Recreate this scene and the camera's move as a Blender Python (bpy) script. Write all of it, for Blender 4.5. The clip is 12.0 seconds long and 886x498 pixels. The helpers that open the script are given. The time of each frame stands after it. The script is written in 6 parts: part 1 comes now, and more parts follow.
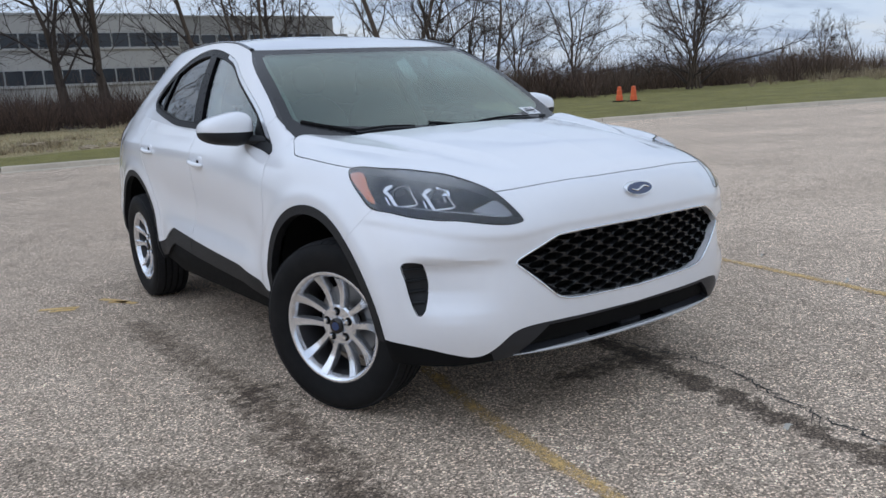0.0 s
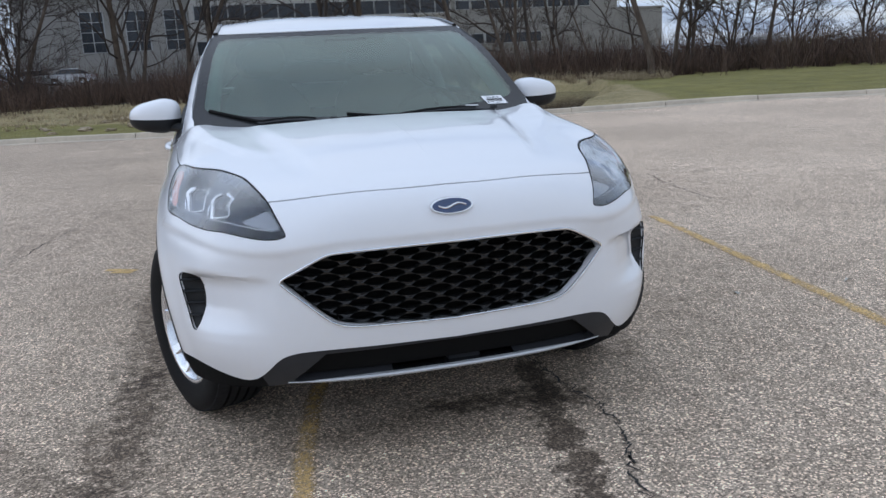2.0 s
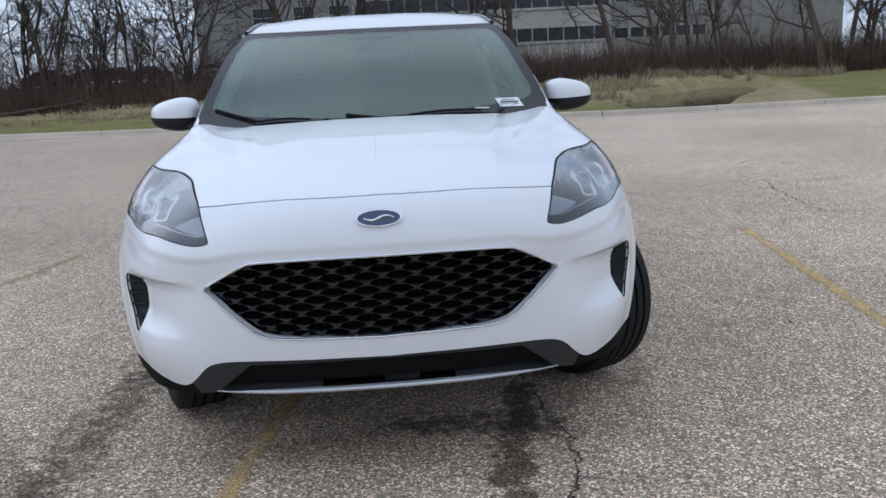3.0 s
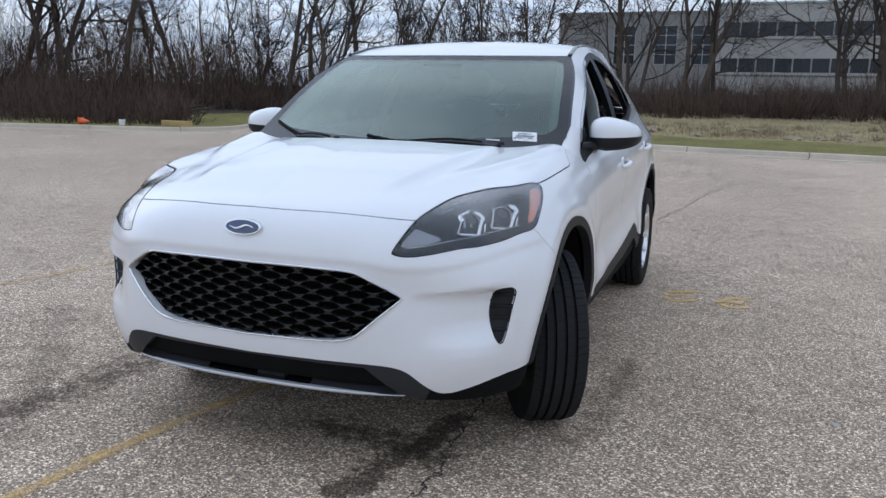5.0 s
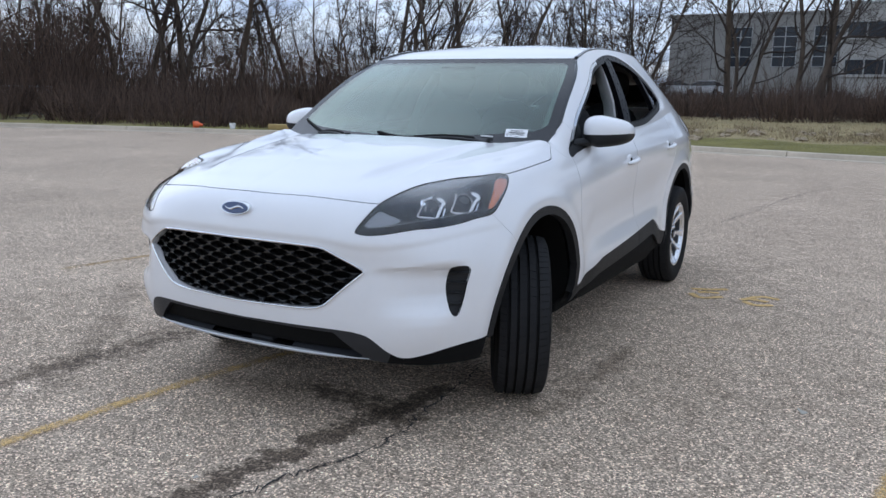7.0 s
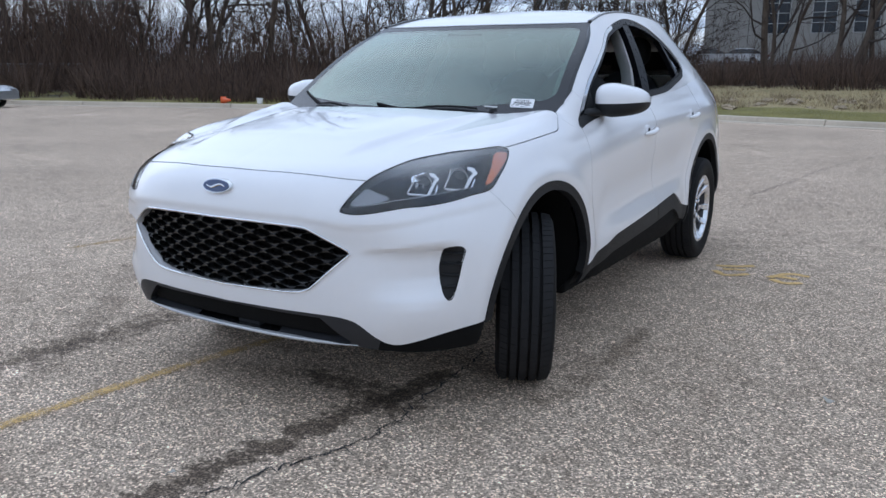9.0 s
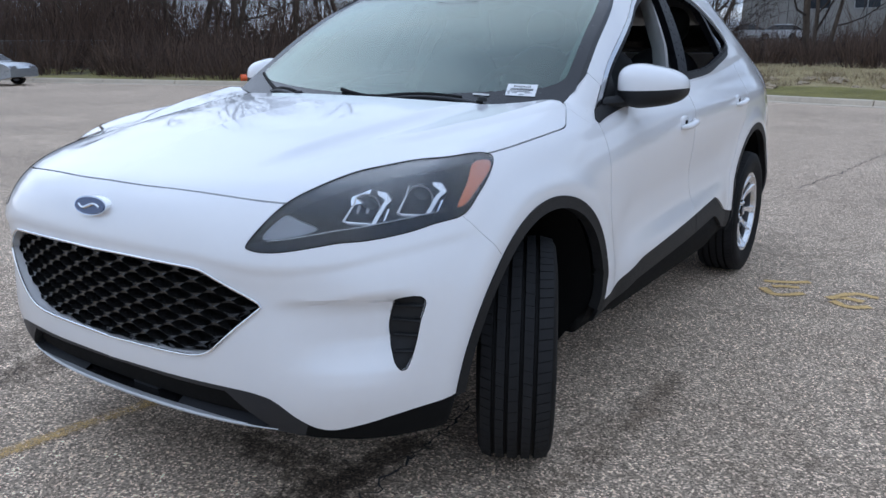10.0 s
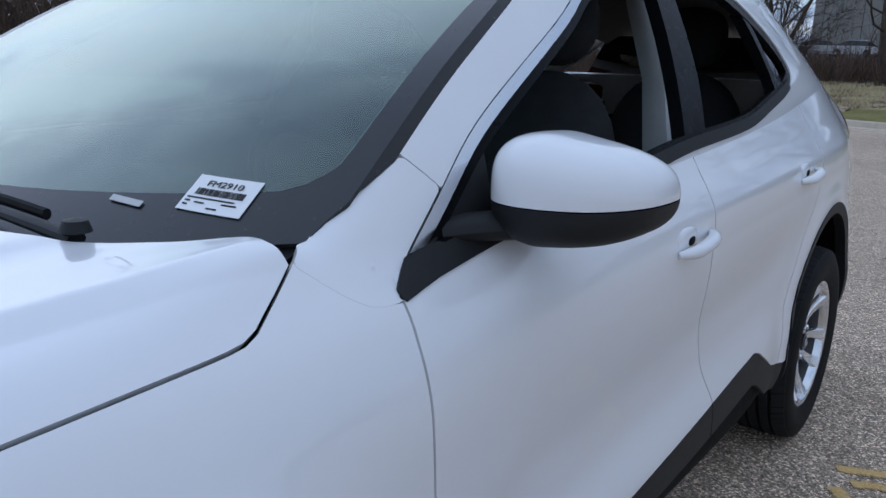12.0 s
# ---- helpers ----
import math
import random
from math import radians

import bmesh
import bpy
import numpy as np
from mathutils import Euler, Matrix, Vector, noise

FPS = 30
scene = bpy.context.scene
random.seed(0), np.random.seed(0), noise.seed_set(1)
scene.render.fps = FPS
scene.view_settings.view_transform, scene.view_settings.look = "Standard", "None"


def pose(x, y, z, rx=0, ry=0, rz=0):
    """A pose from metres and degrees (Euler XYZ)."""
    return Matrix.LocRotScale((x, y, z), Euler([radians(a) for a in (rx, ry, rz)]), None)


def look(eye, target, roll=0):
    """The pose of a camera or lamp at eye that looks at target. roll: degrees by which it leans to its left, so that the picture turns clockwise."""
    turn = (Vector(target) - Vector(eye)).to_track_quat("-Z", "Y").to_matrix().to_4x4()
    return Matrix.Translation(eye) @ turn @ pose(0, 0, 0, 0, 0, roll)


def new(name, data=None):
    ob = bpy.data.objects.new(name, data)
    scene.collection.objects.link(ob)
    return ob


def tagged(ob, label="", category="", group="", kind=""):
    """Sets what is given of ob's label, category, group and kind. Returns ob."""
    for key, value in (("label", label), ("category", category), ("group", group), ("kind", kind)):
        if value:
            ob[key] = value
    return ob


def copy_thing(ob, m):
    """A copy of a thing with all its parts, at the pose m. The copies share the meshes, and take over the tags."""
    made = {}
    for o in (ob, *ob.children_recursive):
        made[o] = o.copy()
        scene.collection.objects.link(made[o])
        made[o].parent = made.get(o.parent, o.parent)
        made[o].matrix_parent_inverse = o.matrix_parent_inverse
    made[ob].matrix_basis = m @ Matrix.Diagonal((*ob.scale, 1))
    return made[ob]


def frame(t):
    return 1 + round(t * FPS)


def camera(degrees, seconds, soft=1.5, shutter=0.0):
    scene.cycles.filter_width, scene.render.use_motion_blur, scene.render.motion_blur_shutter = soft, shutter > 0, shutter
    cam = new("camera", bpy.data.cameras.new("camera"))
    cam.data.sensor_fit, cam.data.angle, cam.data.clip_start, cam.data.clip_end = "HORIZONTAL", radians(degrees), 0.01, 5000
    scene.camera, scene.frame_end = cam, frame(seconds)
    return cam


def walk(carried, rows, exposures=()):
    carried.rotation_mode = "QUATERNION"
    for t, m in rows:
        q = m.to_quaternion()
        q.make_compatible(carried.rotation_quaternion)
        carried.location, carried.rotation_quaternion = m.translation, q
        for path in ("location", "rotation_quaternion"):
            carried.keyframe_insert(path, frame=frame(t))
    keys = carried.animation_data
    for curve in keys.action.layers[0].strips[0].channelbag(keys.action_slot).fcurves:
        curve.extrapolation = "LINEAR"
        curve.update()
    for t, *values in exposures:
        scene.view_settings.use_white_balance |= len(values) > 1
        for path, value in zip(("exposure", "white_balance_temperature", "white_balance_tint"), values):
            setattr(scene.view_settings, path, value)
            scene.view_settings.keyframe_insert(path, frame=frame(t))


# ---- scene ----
cam = camera(58.2, 12.0)
PATH = [
    (0, (-2.21, -2.761, 1.223), (-1.101, -1.14, 0.843), -3.5),
    (0.5, (-1.854, -2.799, 1.233), (-0.871, -1.1, 0.853), -3.6),
    (1, (-1.419, -2.98, 1.243), (-0.588, -1.204, 0.851), -3.6),
    (1.5, (-1.038, -2.977, 1.241), (-0.362, -1.14, 0.832), -3.3),
    (2, (-0.658, -3.122, 1.241), (-0.15, -1.235, 0.814), -3.2),
    (2.5, (-0.322, -3.122, 1.227), (0.011, -1.197, 0.8), -3.2),
    (3, (0.026, -3.075, 1.237), (0.159, -1.124, 0.815), -2.9),
    (3.5, (0.46, -3.135, 1.257), (0.37, -1.18, 0.846), -2.2),
    (5.5, (1.821, -2.925, 1.276), (1.0, -1.137, 0.914), 2.0),
    (6, (2.076, -2.957, 1.28), (1.179, -1.206, 0.921), 2.1),
    (6.5, (2.104, -3.026, 1.263), (1.175, -1.292, 0.899), 1.7),
    (7, (2.103, -3.044, 1.26), (1.166, -1.316, 0.894), 1.1),
    (9, (2.127, -2.804, 1.245), (1.126, -1.127, 0.813), 0.3),
    (9.5, (1.949, -2.472, 1.255), (0.919, -0.821, 0.794), 0.3),
    (10, (1.874, -2.013, 1.248), (0.817, -0.386, 0.762), 0.3),
    (10.5, (1.732, -1.556, 1.228), (0.659, 0.056, 0.725), 0.5),
    (11, (1.641, -1.149, 1.241), (0.557, 0.454, 0.738), 0.9),
    (11.5, (1.565, -0.639, 1.266), (0.451, 0.947, 0.774), 1.1),
    (12, (1.429, -0.187, 1.302), (0.264, 1.368, 0.827), 1.9),
]
walk(cam, [(t, look(eye, target, roll)) for t, eye, target, roll in PATH],
     [(0, 0.03, 6470, 10), (2.5, 0.07, 6370, 10), (5.5, 0.12, 6330, 10), (9, 0.14, 6170, 10), (10.5, 0.07, 5950, 10), (11, -0.05, 5870, 10), (12, -0.24, 5840, 10)])

# ---- sky and sun ----
world = bpy.data.worlds.new("sky")
scene.world = world
world.use_nodes = True
W = world.node_tree
W.nodes.clear()
SUN_FROM = Vector((-0.86, 0.18, 0.44)).normalized()


def wn(kind, **v):
    n = W.nodes.new("ShaderNode" + kind)
    for k, a in v.items():
        setattr(n, k, a)
    return n


sky = wn("TexSky", sky_type="NISHITA", sun_disc=False, sun_elevation=math.asin(SUN_FROM.z), sun_rotation=math.atan2(SUN_FROM.x, SUN_FROM.y))
co, sep = wn("TexCoord"), wn("SeparateXYZ")
W.links.new(co.outputs["Generated"], sep.inputs[0])
# cloud sheet seen from below: direction divided by height
hgt = wn("Math", operation="MAXIMUM")
W.links.new(sep.outputs[2], hgt.inputs[0])
hgt.inputs[1].default_value = 0.0
hg2 = wn("Math", operation="ADD")
W.links.new(hgt.outputs[0], hg2.inputs[0])
hg2.inputs[1].default_value = 0.10
div = wn("VectorMath", operation="DIVIDE")
cmb = wn("CombineXYZ")
for i in range(3):
    W.links.new(hg2.outputs[0], cmb.inputs[i])
W.links.new(co.outputs["Generated"], div.inputs[0])
W.links.new(cmb.outputs[0], div.inputs[1])
mp = wn("Mapping")
mp.inputs["Scale"].default_value, mp.inputs["Rotation"].default_value = (0.55, 1.25, 0.3), (0, 0, 0.35)
W.links.new(div.outputs[0], mp.inputs[0])
cl = wn("TexNoise")
cl.inputs["Scale"].default_value, cl.inputs["Detail"].default_value, cl.inputs["Roughness"].default_value = 1.1, 7, 0.55
W.links.new(mp.outputs[0], cl.inputs[0])
cr = wn("ValToRGB")
for e, (p, c) in zip((cr.color_ramp.elements[0], cr.color_ramp.elements[1], cr.color_ramp.elements.new(0.5)), ((0.36, (.42, .53, .77)), (0.61, (1.09, 1.18, 1.33)), (0.48, (.73, .87, 1.11)))):
    e.position, e.color = p, (*c, 1)
W.links.new(cl.outputs[0], cr.inputs[0])
# thin cloud brightens round the hidden sun
dot = wn("VectorMath", operation="DOT_PRODUCT")
W.links.new(co.outputs["Generated"], dot.inputs[0])
dot.inputs[1].default_value = SUN_FROM
dmx = wn("Math", operation="MAXIMUM")
W.links.new(dot.outputs["Value"], dmx.inputs[0])
dmx.inputs[1].default_value = 0.0
wide, near = wn("Math", operation="POWER"), wn("Math", operation="POWER")
for n, p in ((wide, 1.5), (near, 8.0)):
    W.links.new(dmx.outputs[0], n.inputs[0])
    n.inputs[1].default_value = p
gl = wn("Math", operation="MULTIPLY_ADD")
W.links.new(wide.outputs[0], gl.inputs[0])
gl.inputs[1].default_value, gl.inputs[2].default_value = 0.24, 1.0
g2 = wn("Math", operation="MULTIPLY_ADD")
W.links.new(near.outputs[0], g2.inputs[0])
g2.inputs[1].default_value = 0.60
W.links.new(gl.outputs[0], g2.inputs[2])
bg_sky, bg_cloud, mx, w_out = wn("Background"), wn("Background"), wn("MixShader"), wn("OutputWorld")
W.links.new(sky.outputs[0], bg_sky.inputs[0])
W.links.new(cr.outputs[0], bg_cloud.inputs[0])
bg_sky.inputs[1].default_value, mx.inputs[0].default_value = 0.10, 0.85
# an overcast sky is brighter overhead than low down
lift = wn("MapRange")
W.links.new(sep.outputs[2], lift.inputs[0])
lift.inputs["To Min"].default_value, lift.inputs["To Max"].default_value = 0.78, 1.10
g3 = wn("Math", operation="MULTIPLY")
W.links.new(g2.outputs[0], g3.inputs[0])
W.links.new(lift.outputs[0], g3.inputs[1])
W.links.new(g3.outputs[0], bg_cloud.inputs[1])
W.links.new(bg_sky.outputs[0], mx.inputs[1])
W.links.new(bg_cloud.outputs[0], mx.inputs[2])
W.links.new(mx.outputs[0], w_out.inputs[0])
sun = new("sun", bpy.data.lights.new("sun", "SUN"))
sun.data.energy, sun.data.angle, sun.data.color = 0.18, radians(120), (1, 0.95, 0.88)
sun.matrix_world = look(SUN_FROM * 50, (0, 0, 0))
scene.view_settings.exposure = 0.0


# ---- body surface: feature lines swept round the car, joined by smooth sections ----
def spline(P, n):
    """n points on a smooth curve through the rows of P (evenly in knots)."""
    P = np.asarray(P, float)
    k = len(P)
    Q = np.vstack([2 * P[0] - P[1], P, 2 * P[-1] - P[-2]])
    u = np.linspace(0, k - 1, n)
    i = np.minimum(u.astype(int), k - 2)
    f = (u - i)[:, None]
    a, b, c, d = Q[i], Q[i + 1], Q[i + 2], Q[i + 3]
    return 0.5 * (2 * b + (c - a) * f + (2 * a - 5 * b + 4 * c - d) * f**2 + (3 * b - a - 3 * c + d) * f**3)


# plan half widths and heights of each line; station order: nose centre, round the corner, along the flank, tail centre
FLANK_Y = [-0.26, 0.08, 0.45, 1.2, 2.0, 2.75, 3.2]


def line(nose, flank, tail):
    """nose: rows (x, y, z) for the five nose stations; flank: rows (x, z); tail: rows (x, y, z)."""
    return [list(p) for p in nose] + [[x, y, z] for (x, z), y in zip(flank, FLANK_Y)] + [list(p) for p in tail]


LINES = [
    line([(0, -.70, .235), (.30, -.69, .235), (.52, -.655, .235), (.69, -.57, .235), (.79, -.45, .235)],
         [(.83, .225), (.83, .21), (.80, .20), (.80, .20), (.80, .20), (.80, .21), (.77, .25)],
         [(.68, 3.50, .27), (.39, 3.60, .28), (0, 3.62, .28)]),
    line([(0, -.765, .335), (.30, -.755, .335), (.53, -.715, .34), (.71, -.61, .345), (.82, -.46, .35)],
         [(.875, .36), (.89, .37), (.885, .37), (.885, .37), (.89, .37), (.885, .38), (.85, .40)],
         [(.73, 3.58, .42), (.41, 3.69, .43), (0, 3.71, .43)]),
    line([(0, -.79, .43), (.30, -.78, .43), (.54, -.735, .43), (.73, -.625, .43), (.84, -.46, .44)],
         [(.895, .47), (.91, .49), (.908, .49), (.905, .49), (.895, .49), (.905, .50), (.87, .52)],
         [(.76, 3.60, .55), (.42, 3.70, .56), (0, 3.725, .56)]),
    line([(0, -.80, .53), (.30, -.79, .53), (.53, -.745, .54), (.74, -.625, .55), (.855, -.45, .56)],
         [(.905, .60), (.92, .62), (.91, .62), (.887, .62), (.882, .63), (.900, .64), (.855, .66)],
         [(.745, 3.60, .68), (.42, 3.69, .69), (0, 3.71, .69)]),
    line([(0, -.81, .66), (.30, -.80, .66), (.52, -.745, .66), (.735, -.625, .67), (.85, -.45, .68)],
         [(.90, .72), (.91, .75), (.908, .76), (.893, .76), (.887, .78), (.893, .79), (.845, .81)],
         [(.735, 3.59, .83), (.42, 3.67, .84), (0, 3.69, .84)]),
    line([(0, -.825, .765), (.30, -.81, .765), (.51, -.76, .765), (.71, -.625, .77), (.825, -.44, .79)],
         [(.875, .84), (.89, .875), (.90, .89), (.903, .90), (.900, .92), (.880, .945), (.822, .96)],
         [(.72, 3.57, .96), (.41, 3.64, .98), (0, 3.66, .98)]),
    line([(0, -.79, .865), (.28, -.775, .865), (.485, -.715, .86), (.67, -.59, .86), (.775, -.41, .885)],
         [(.83, .925), (.85, .965), (.865, .985), (.882, .995), (.876, 1.02), (.842, 1.05), (.775, 1.075)],
         [(.70, 3.53, 1.08), (.40, 3.60, 1.09), (0, 3.62, 1.09)]),
    line([(0, -.715, .925), (.25, -.695, .925), (.45, -.63, .925), (.60, -.51, .93), (.70, -.34, .95)],
         [(.76, .985), (.795, 1.02), (.81, 1.05), (.838, 1.08), (.815, 1.125), (.757, 1.19), (.685, 1.22)],
         [(.59, 3.47, 1.22), (.37, 3.55, 1.22), (0, 3.58, 1.22)]),
]
# bonnet lines run from the nose centre to the flank station at the scuttle
BONNET = [
    [(0, -.55, .975), (.21, -.53, .975), (.385, -.47, .975), (.51, -.37, .98), (.60, -.22, .995), (.675, -.08, 1.02), (.735, .14, 1.05), (.775, .43, 1.085)],
    [(0, -.30, 1.025), (.16, -.28, 1.025), (.30, -.23, 1.028), (.41, -.15, 1.03), (.50, -.04, 1.04), (.585, .08, 1.055), (.66, .22, 1.070), (.757, .388, 1.088)],
    [(0, .14, 1.084), (.10, .14, 1.084), (.20, .15, 1.083), (.30, .165, 1.080), (.40, .185, 1.077), (.50, .22, 1.075), (.60, .28, 1.078), (.735, .368, 1.088)],
]


def sections(n_st, n_v):
    """Half skin: (front fan from sill to scuttle, flank and tail from sill to belt), as grids [station, level]."""
    above = [list(BONNET[0][k]) for k in range(8)] + [[p[0] * 0.96, p[1], p[2] + 0.035] for p in LINES[-1][8:]]
    k, n = 14 * n_st + 1, 7 * n_st + 1
    low = [spline(l, k) for l in LINES + [above]]
    fan = [l[:n] for l in low] + [spline(b, n) for b in BONNET[1:]]
    front = np.stack([spline(s, 10 * n_v + 1) for s in np.stack(fan, 1)])
    flank = np.stack([spline(s, 8 * n_v + 1)[:7 * n_v + 1] for s in np.stack(low, 1)[n - 1:]])
    return front, flank


RAIL = [(.775, .41, 1.085), (.73, .66, 1.242), (.69, .89, 1.375), (.635, 1.11, 1.482), (.608, 1.4, 1.54), (.592, 1.8, 1.566), (.565, 2.4, 1.562), (.505, 2.9, 1.518), (.44, 3.3, 1.445), (.40, 3.55, 1.392)]


def side_grid(n_st=10, n_v=14):
    """Greenhouse side, from the belt line to the pillar and roof rail."""
    rail = spline(RAIL, 9 * n_st + 1)
    whole = spline(LINES[-1], 600)
    whole = whole[np.argmin(abs(whole[:300, 1] - 0.3)):]
    whole = whole[:np.argmax(whole[:, 1] > 3.46)]
    y = np.clip(rail[:, 1] + 0.03, 0.45, 3.45)
    belt = np.stack([np.interp(y, whole[:, 1], whole[:, 0]), y, np.interp(y, whole[:, 1], whole[:, 2])], -1)
    f = np.linspace(0, 1, n_v + 1)[None, :, None]
    g = belt[:, None] * (1 - f) + rail[:, None] * f
    h = (rail - belt)[:, 2][:, None]
    g[:, :, 0] += 0.20 * h * f[:, :, 0] * (1 - f[:, :, 0])
    return g


def foot(x):
    """Where the glass of the windscreen starts, at x across the car: (y, z)."""
    w = np.clip(abs(x) / .775, 0, 1)**1.9
    return .20 + .21 * w, 1.03 + .055 * w


def screen_point(s, t):
    """Windscreen: s 0..1 from the centre to the pillar, t 0..1 from the scuttle to the roof."""
    pil = spline(RAIL[:4], 61)
    ti = np.clip(t * 60, 0, 60)
    i = np.minimum(ti.astype(int), 59)
    edge = pil[i] + (pil[i + 1] - pil[i]) * (ti - i)[..., None]
    mid = np.stack([0 * t, .20 + .83 * t, 1.03 + .447 * t + .02 * t * (1 - t)], -1)
    w = (s**1.9)[..., None]
    p = mid * (1 - w) + edge * w
    p[..., 0] = edge[..., 0] * s
    return p


def screen_grid(n=16, m=24):
    s, t = np.meshgrid(np.linspace(0, 1, n + 1), np.linspace(0, 1, m + 1), indexing="ij")
    return screen_point(s, t)


ROOF_MID = [(0, 1.03, 1.480), (0, 1.4, 1.565), (0, 1.8, 1.600), (0, 2.4, 1.602), (0, 2.9, 1.570), (0, 3.3, 1.515), (0, 3.66, 1.455)]


def roof_grid(n=14, m=36):
    mid = spline(ROOF_MID, m + 1)
    rail = spline(RAIL[3:], m + 1)
    f = np.linspace(0, 1, n + 1)[:, None, None]
    w = f**2.4
    g = mid[None] * (1 - w) + rail[None] * w
    g[:, :, 0] = rail[None, :, 0] * f[:, :, 0]
    return g


# ---- mesh helpers: a mesh is (vertices, faces) ----
def grid_mesh(g):
    n, m = g.shape[:2]
    f = [(i * m + j, (i + 1) * m + j, (i + 1) * m + j + 1, i * m + j + 1) for i in range(n - 1) for j in range(m - 1)]
    return g.reshape(-1, 3).copy(), f


def merged(*meshes):
    V, F = [], []
    for v, f in meshes:
        k = sum(len(a) for a in V)
        V.append(np.asarray(v, float))
        F += [tuple(i + k for i in p) for p in f]
    return np.vstack(V), F


def welded(mesh, tol=1e-4):
    v, f = mesh
    key = np.round(v / tol).astype(np.int64)
    _, first, inv = np.unique(key, axis=0, return_index=True, return_inverse=True)
    inv = inv.ravel()
    out = []
    for p in f:
        q = [int(inv[i]) for i in p]
        q = [a for i, a in enumerate(q) if a != q[i - 1]]
        if len(q) > 2:
            out.append(tuple(q))
    return v[first], out


def outward(mesh, centre):
    """Turns faces so that they look away from centre."""
    v, f = mesh
    out = []
    c = np.array(centre, float)
    for p in f:
        a, b, d = v[p[0]], v[p[1]], v[p[2]]
        nrm = np.cross(b - a, d - a)
        if len(p) > 3:
            nrm = nrm + np.cross(d - a, v[p[3]] - a)
        out.append(p if nrm @ (a - c) >= 0 else p[::-1])
    return v, out


def keep(mesh, *fields):
    """The part of the mesh where every field is below zero; faces are cut along the zero line."""
    v, f = mesh
    for field in fields:
        d = field(v)
        d = np.where(abs(d) < 1e-6, -1e-6, d)
        V, F, cut = list(v), [], {}
        for p in f:
            s = [d[i] <= 0 for i in p]
            if all(s):
                F.append(p)
                continue
            if not any(s):
                continue
            q = []
            for i, a in enumerate(p):
                b = p[(i + 1) % len(p)]
                if d[a] <= 0:
                    q.append(a)
                if (d[a] <= 0) != (d[b] <= 0):
                    e = (min(a, b), max(a, b))
                    if e not in cut:
                        w = d[e[0]] / (d[e[0]] - d[e[1]])
                        cut[e] = len(V)
                        V.append(V[e[0]] + (V[e[1]] - V[e[0]]) * w)
                    q.append(cut[e])
            if len(q) > 2:
                F.append(tuple(q))
        used = sorted({i for p in F for i in p})
        back = {a: i for i, a in enumerate(used)}
        v, f = np.array([V[i] for i in used]).reshape(-1, 3), [tuple(back[i] for i in p) for p in F]
    return v, f


def normals(mesh):
    v, f = mesh
    n = np.zeros_like(v)
    for p in f:
        a = np.cross(v[p[1]] - v[p[0]], v[p[2]] - v[p[0]])
        if len(p) > 3:
            a = a + np.cross(v[p[2]] - v[p[0]], v[p[3]] - v[p[0]])
        for i in p:
            n[i] += a
    return n / (np.linalg.norm(n, axis=1, keepdims=True) + 1e-12)


def offset(mesh, d):
    return mesh[0] + normals(mesh) * d, mesh[1]


def rims(mesh):
    count = {}
    for p in mesh[1]:
        for i, a in enumerate(p):
            b = p[(i + 1) % len(p)]
            count[(a, b)] = count.get((a, b), 0) + 1
    return [e for e in count if (e[1], e[0]) not in count]


def rim_path(mesh):
    """The longest edge loop of a mesh, as points in order."""
    nxt = {}
    for a, b in rims(mesh):
        nxt[a] = b
    best, seen = [], set()
    for a in list(nxt):
        if a in seen:
            continue
        run = [a]
        seen.add(a)
        while run[-1] in nxt and nxt[run[-1]] not in seen:
            run.append(nxt[run[-1]])
            seen.add(run[-1])
        if len(run) > len(best):
            best = run
    P = mesh[0][best]
    d = np.concatenate([[0], np.cumsum(np.linalg.norm(np.diff(np.vstack([P, P[:1]]), axis=0), axis=1))])
    n = max(int(d[-1] / .012), 12)
    u = np.linspace(0, d[-1], n)
    Q = np.vstack([P, P[:1]])
    return np.stack([np.interp(u, d, Q[:, i]) for i in range(3)], -1)


def skirted(mesh, depth=0.012, roll=0.0015):
    """Panel with its edges turned inwards, so that it has a visible thickness."""
    v, f = mesh
    n = normals(mesh)
    e = rims(mesh)
    ids = sorted({i for a in e for i in a})
    k = {a: i for i, a in enumerate(ids)}
    top, low = v[ids] - n[ids] * 0.0004, v[ids] - n[ids] * depth
    V = np.vstack([v, top, low])
    o, o2 = len(v), len(v) + len(ids)
    F = list(f) + [(b, a, o + k[a], o + k[b]) for a, b in e] + [(o + k[b], o + k[a], o2 + k[a], o2 + k[b]) for a, b in e]
    return V, F


def slab(mesh, t):
    """A closed sheet of thickness t behind the mesh."""
    v, f = mesh
    b = v - normals(mesh) * t
    n = len(v)
    return np.vstack([v, b]), list(f) + [tuple(i + n for i in p[::-1]) for p in f] + [(b_, a, a + n, b_ + n) for a, b_ in rims(mesh)]


def mirrored(mesh):
    return mesh[0] * [-1, 1, 1], [p[::-1] for p in mesh[1]]


def both(mesh):
    return welded(merged(mesh, mirrored(mesh)))


def loop(poly, n=6):
    """Closed smooth loop through the points."""
    P = np.array(poly, float)
    Q = np.vstack([P[-1:], P, P[:2]])
    out = []
    for i in range(len(P)):
        a, b, c, d = Q[i:i + 4]
        for t in np.arange(n) / n:
            out.append(0.5 * (2 * b + (c - a) * t + (2 * a - 5 * b + 4 * c - d) * t**2 + (3 * b - a - 3 * c + d) * t**3))
    return np.array(out)


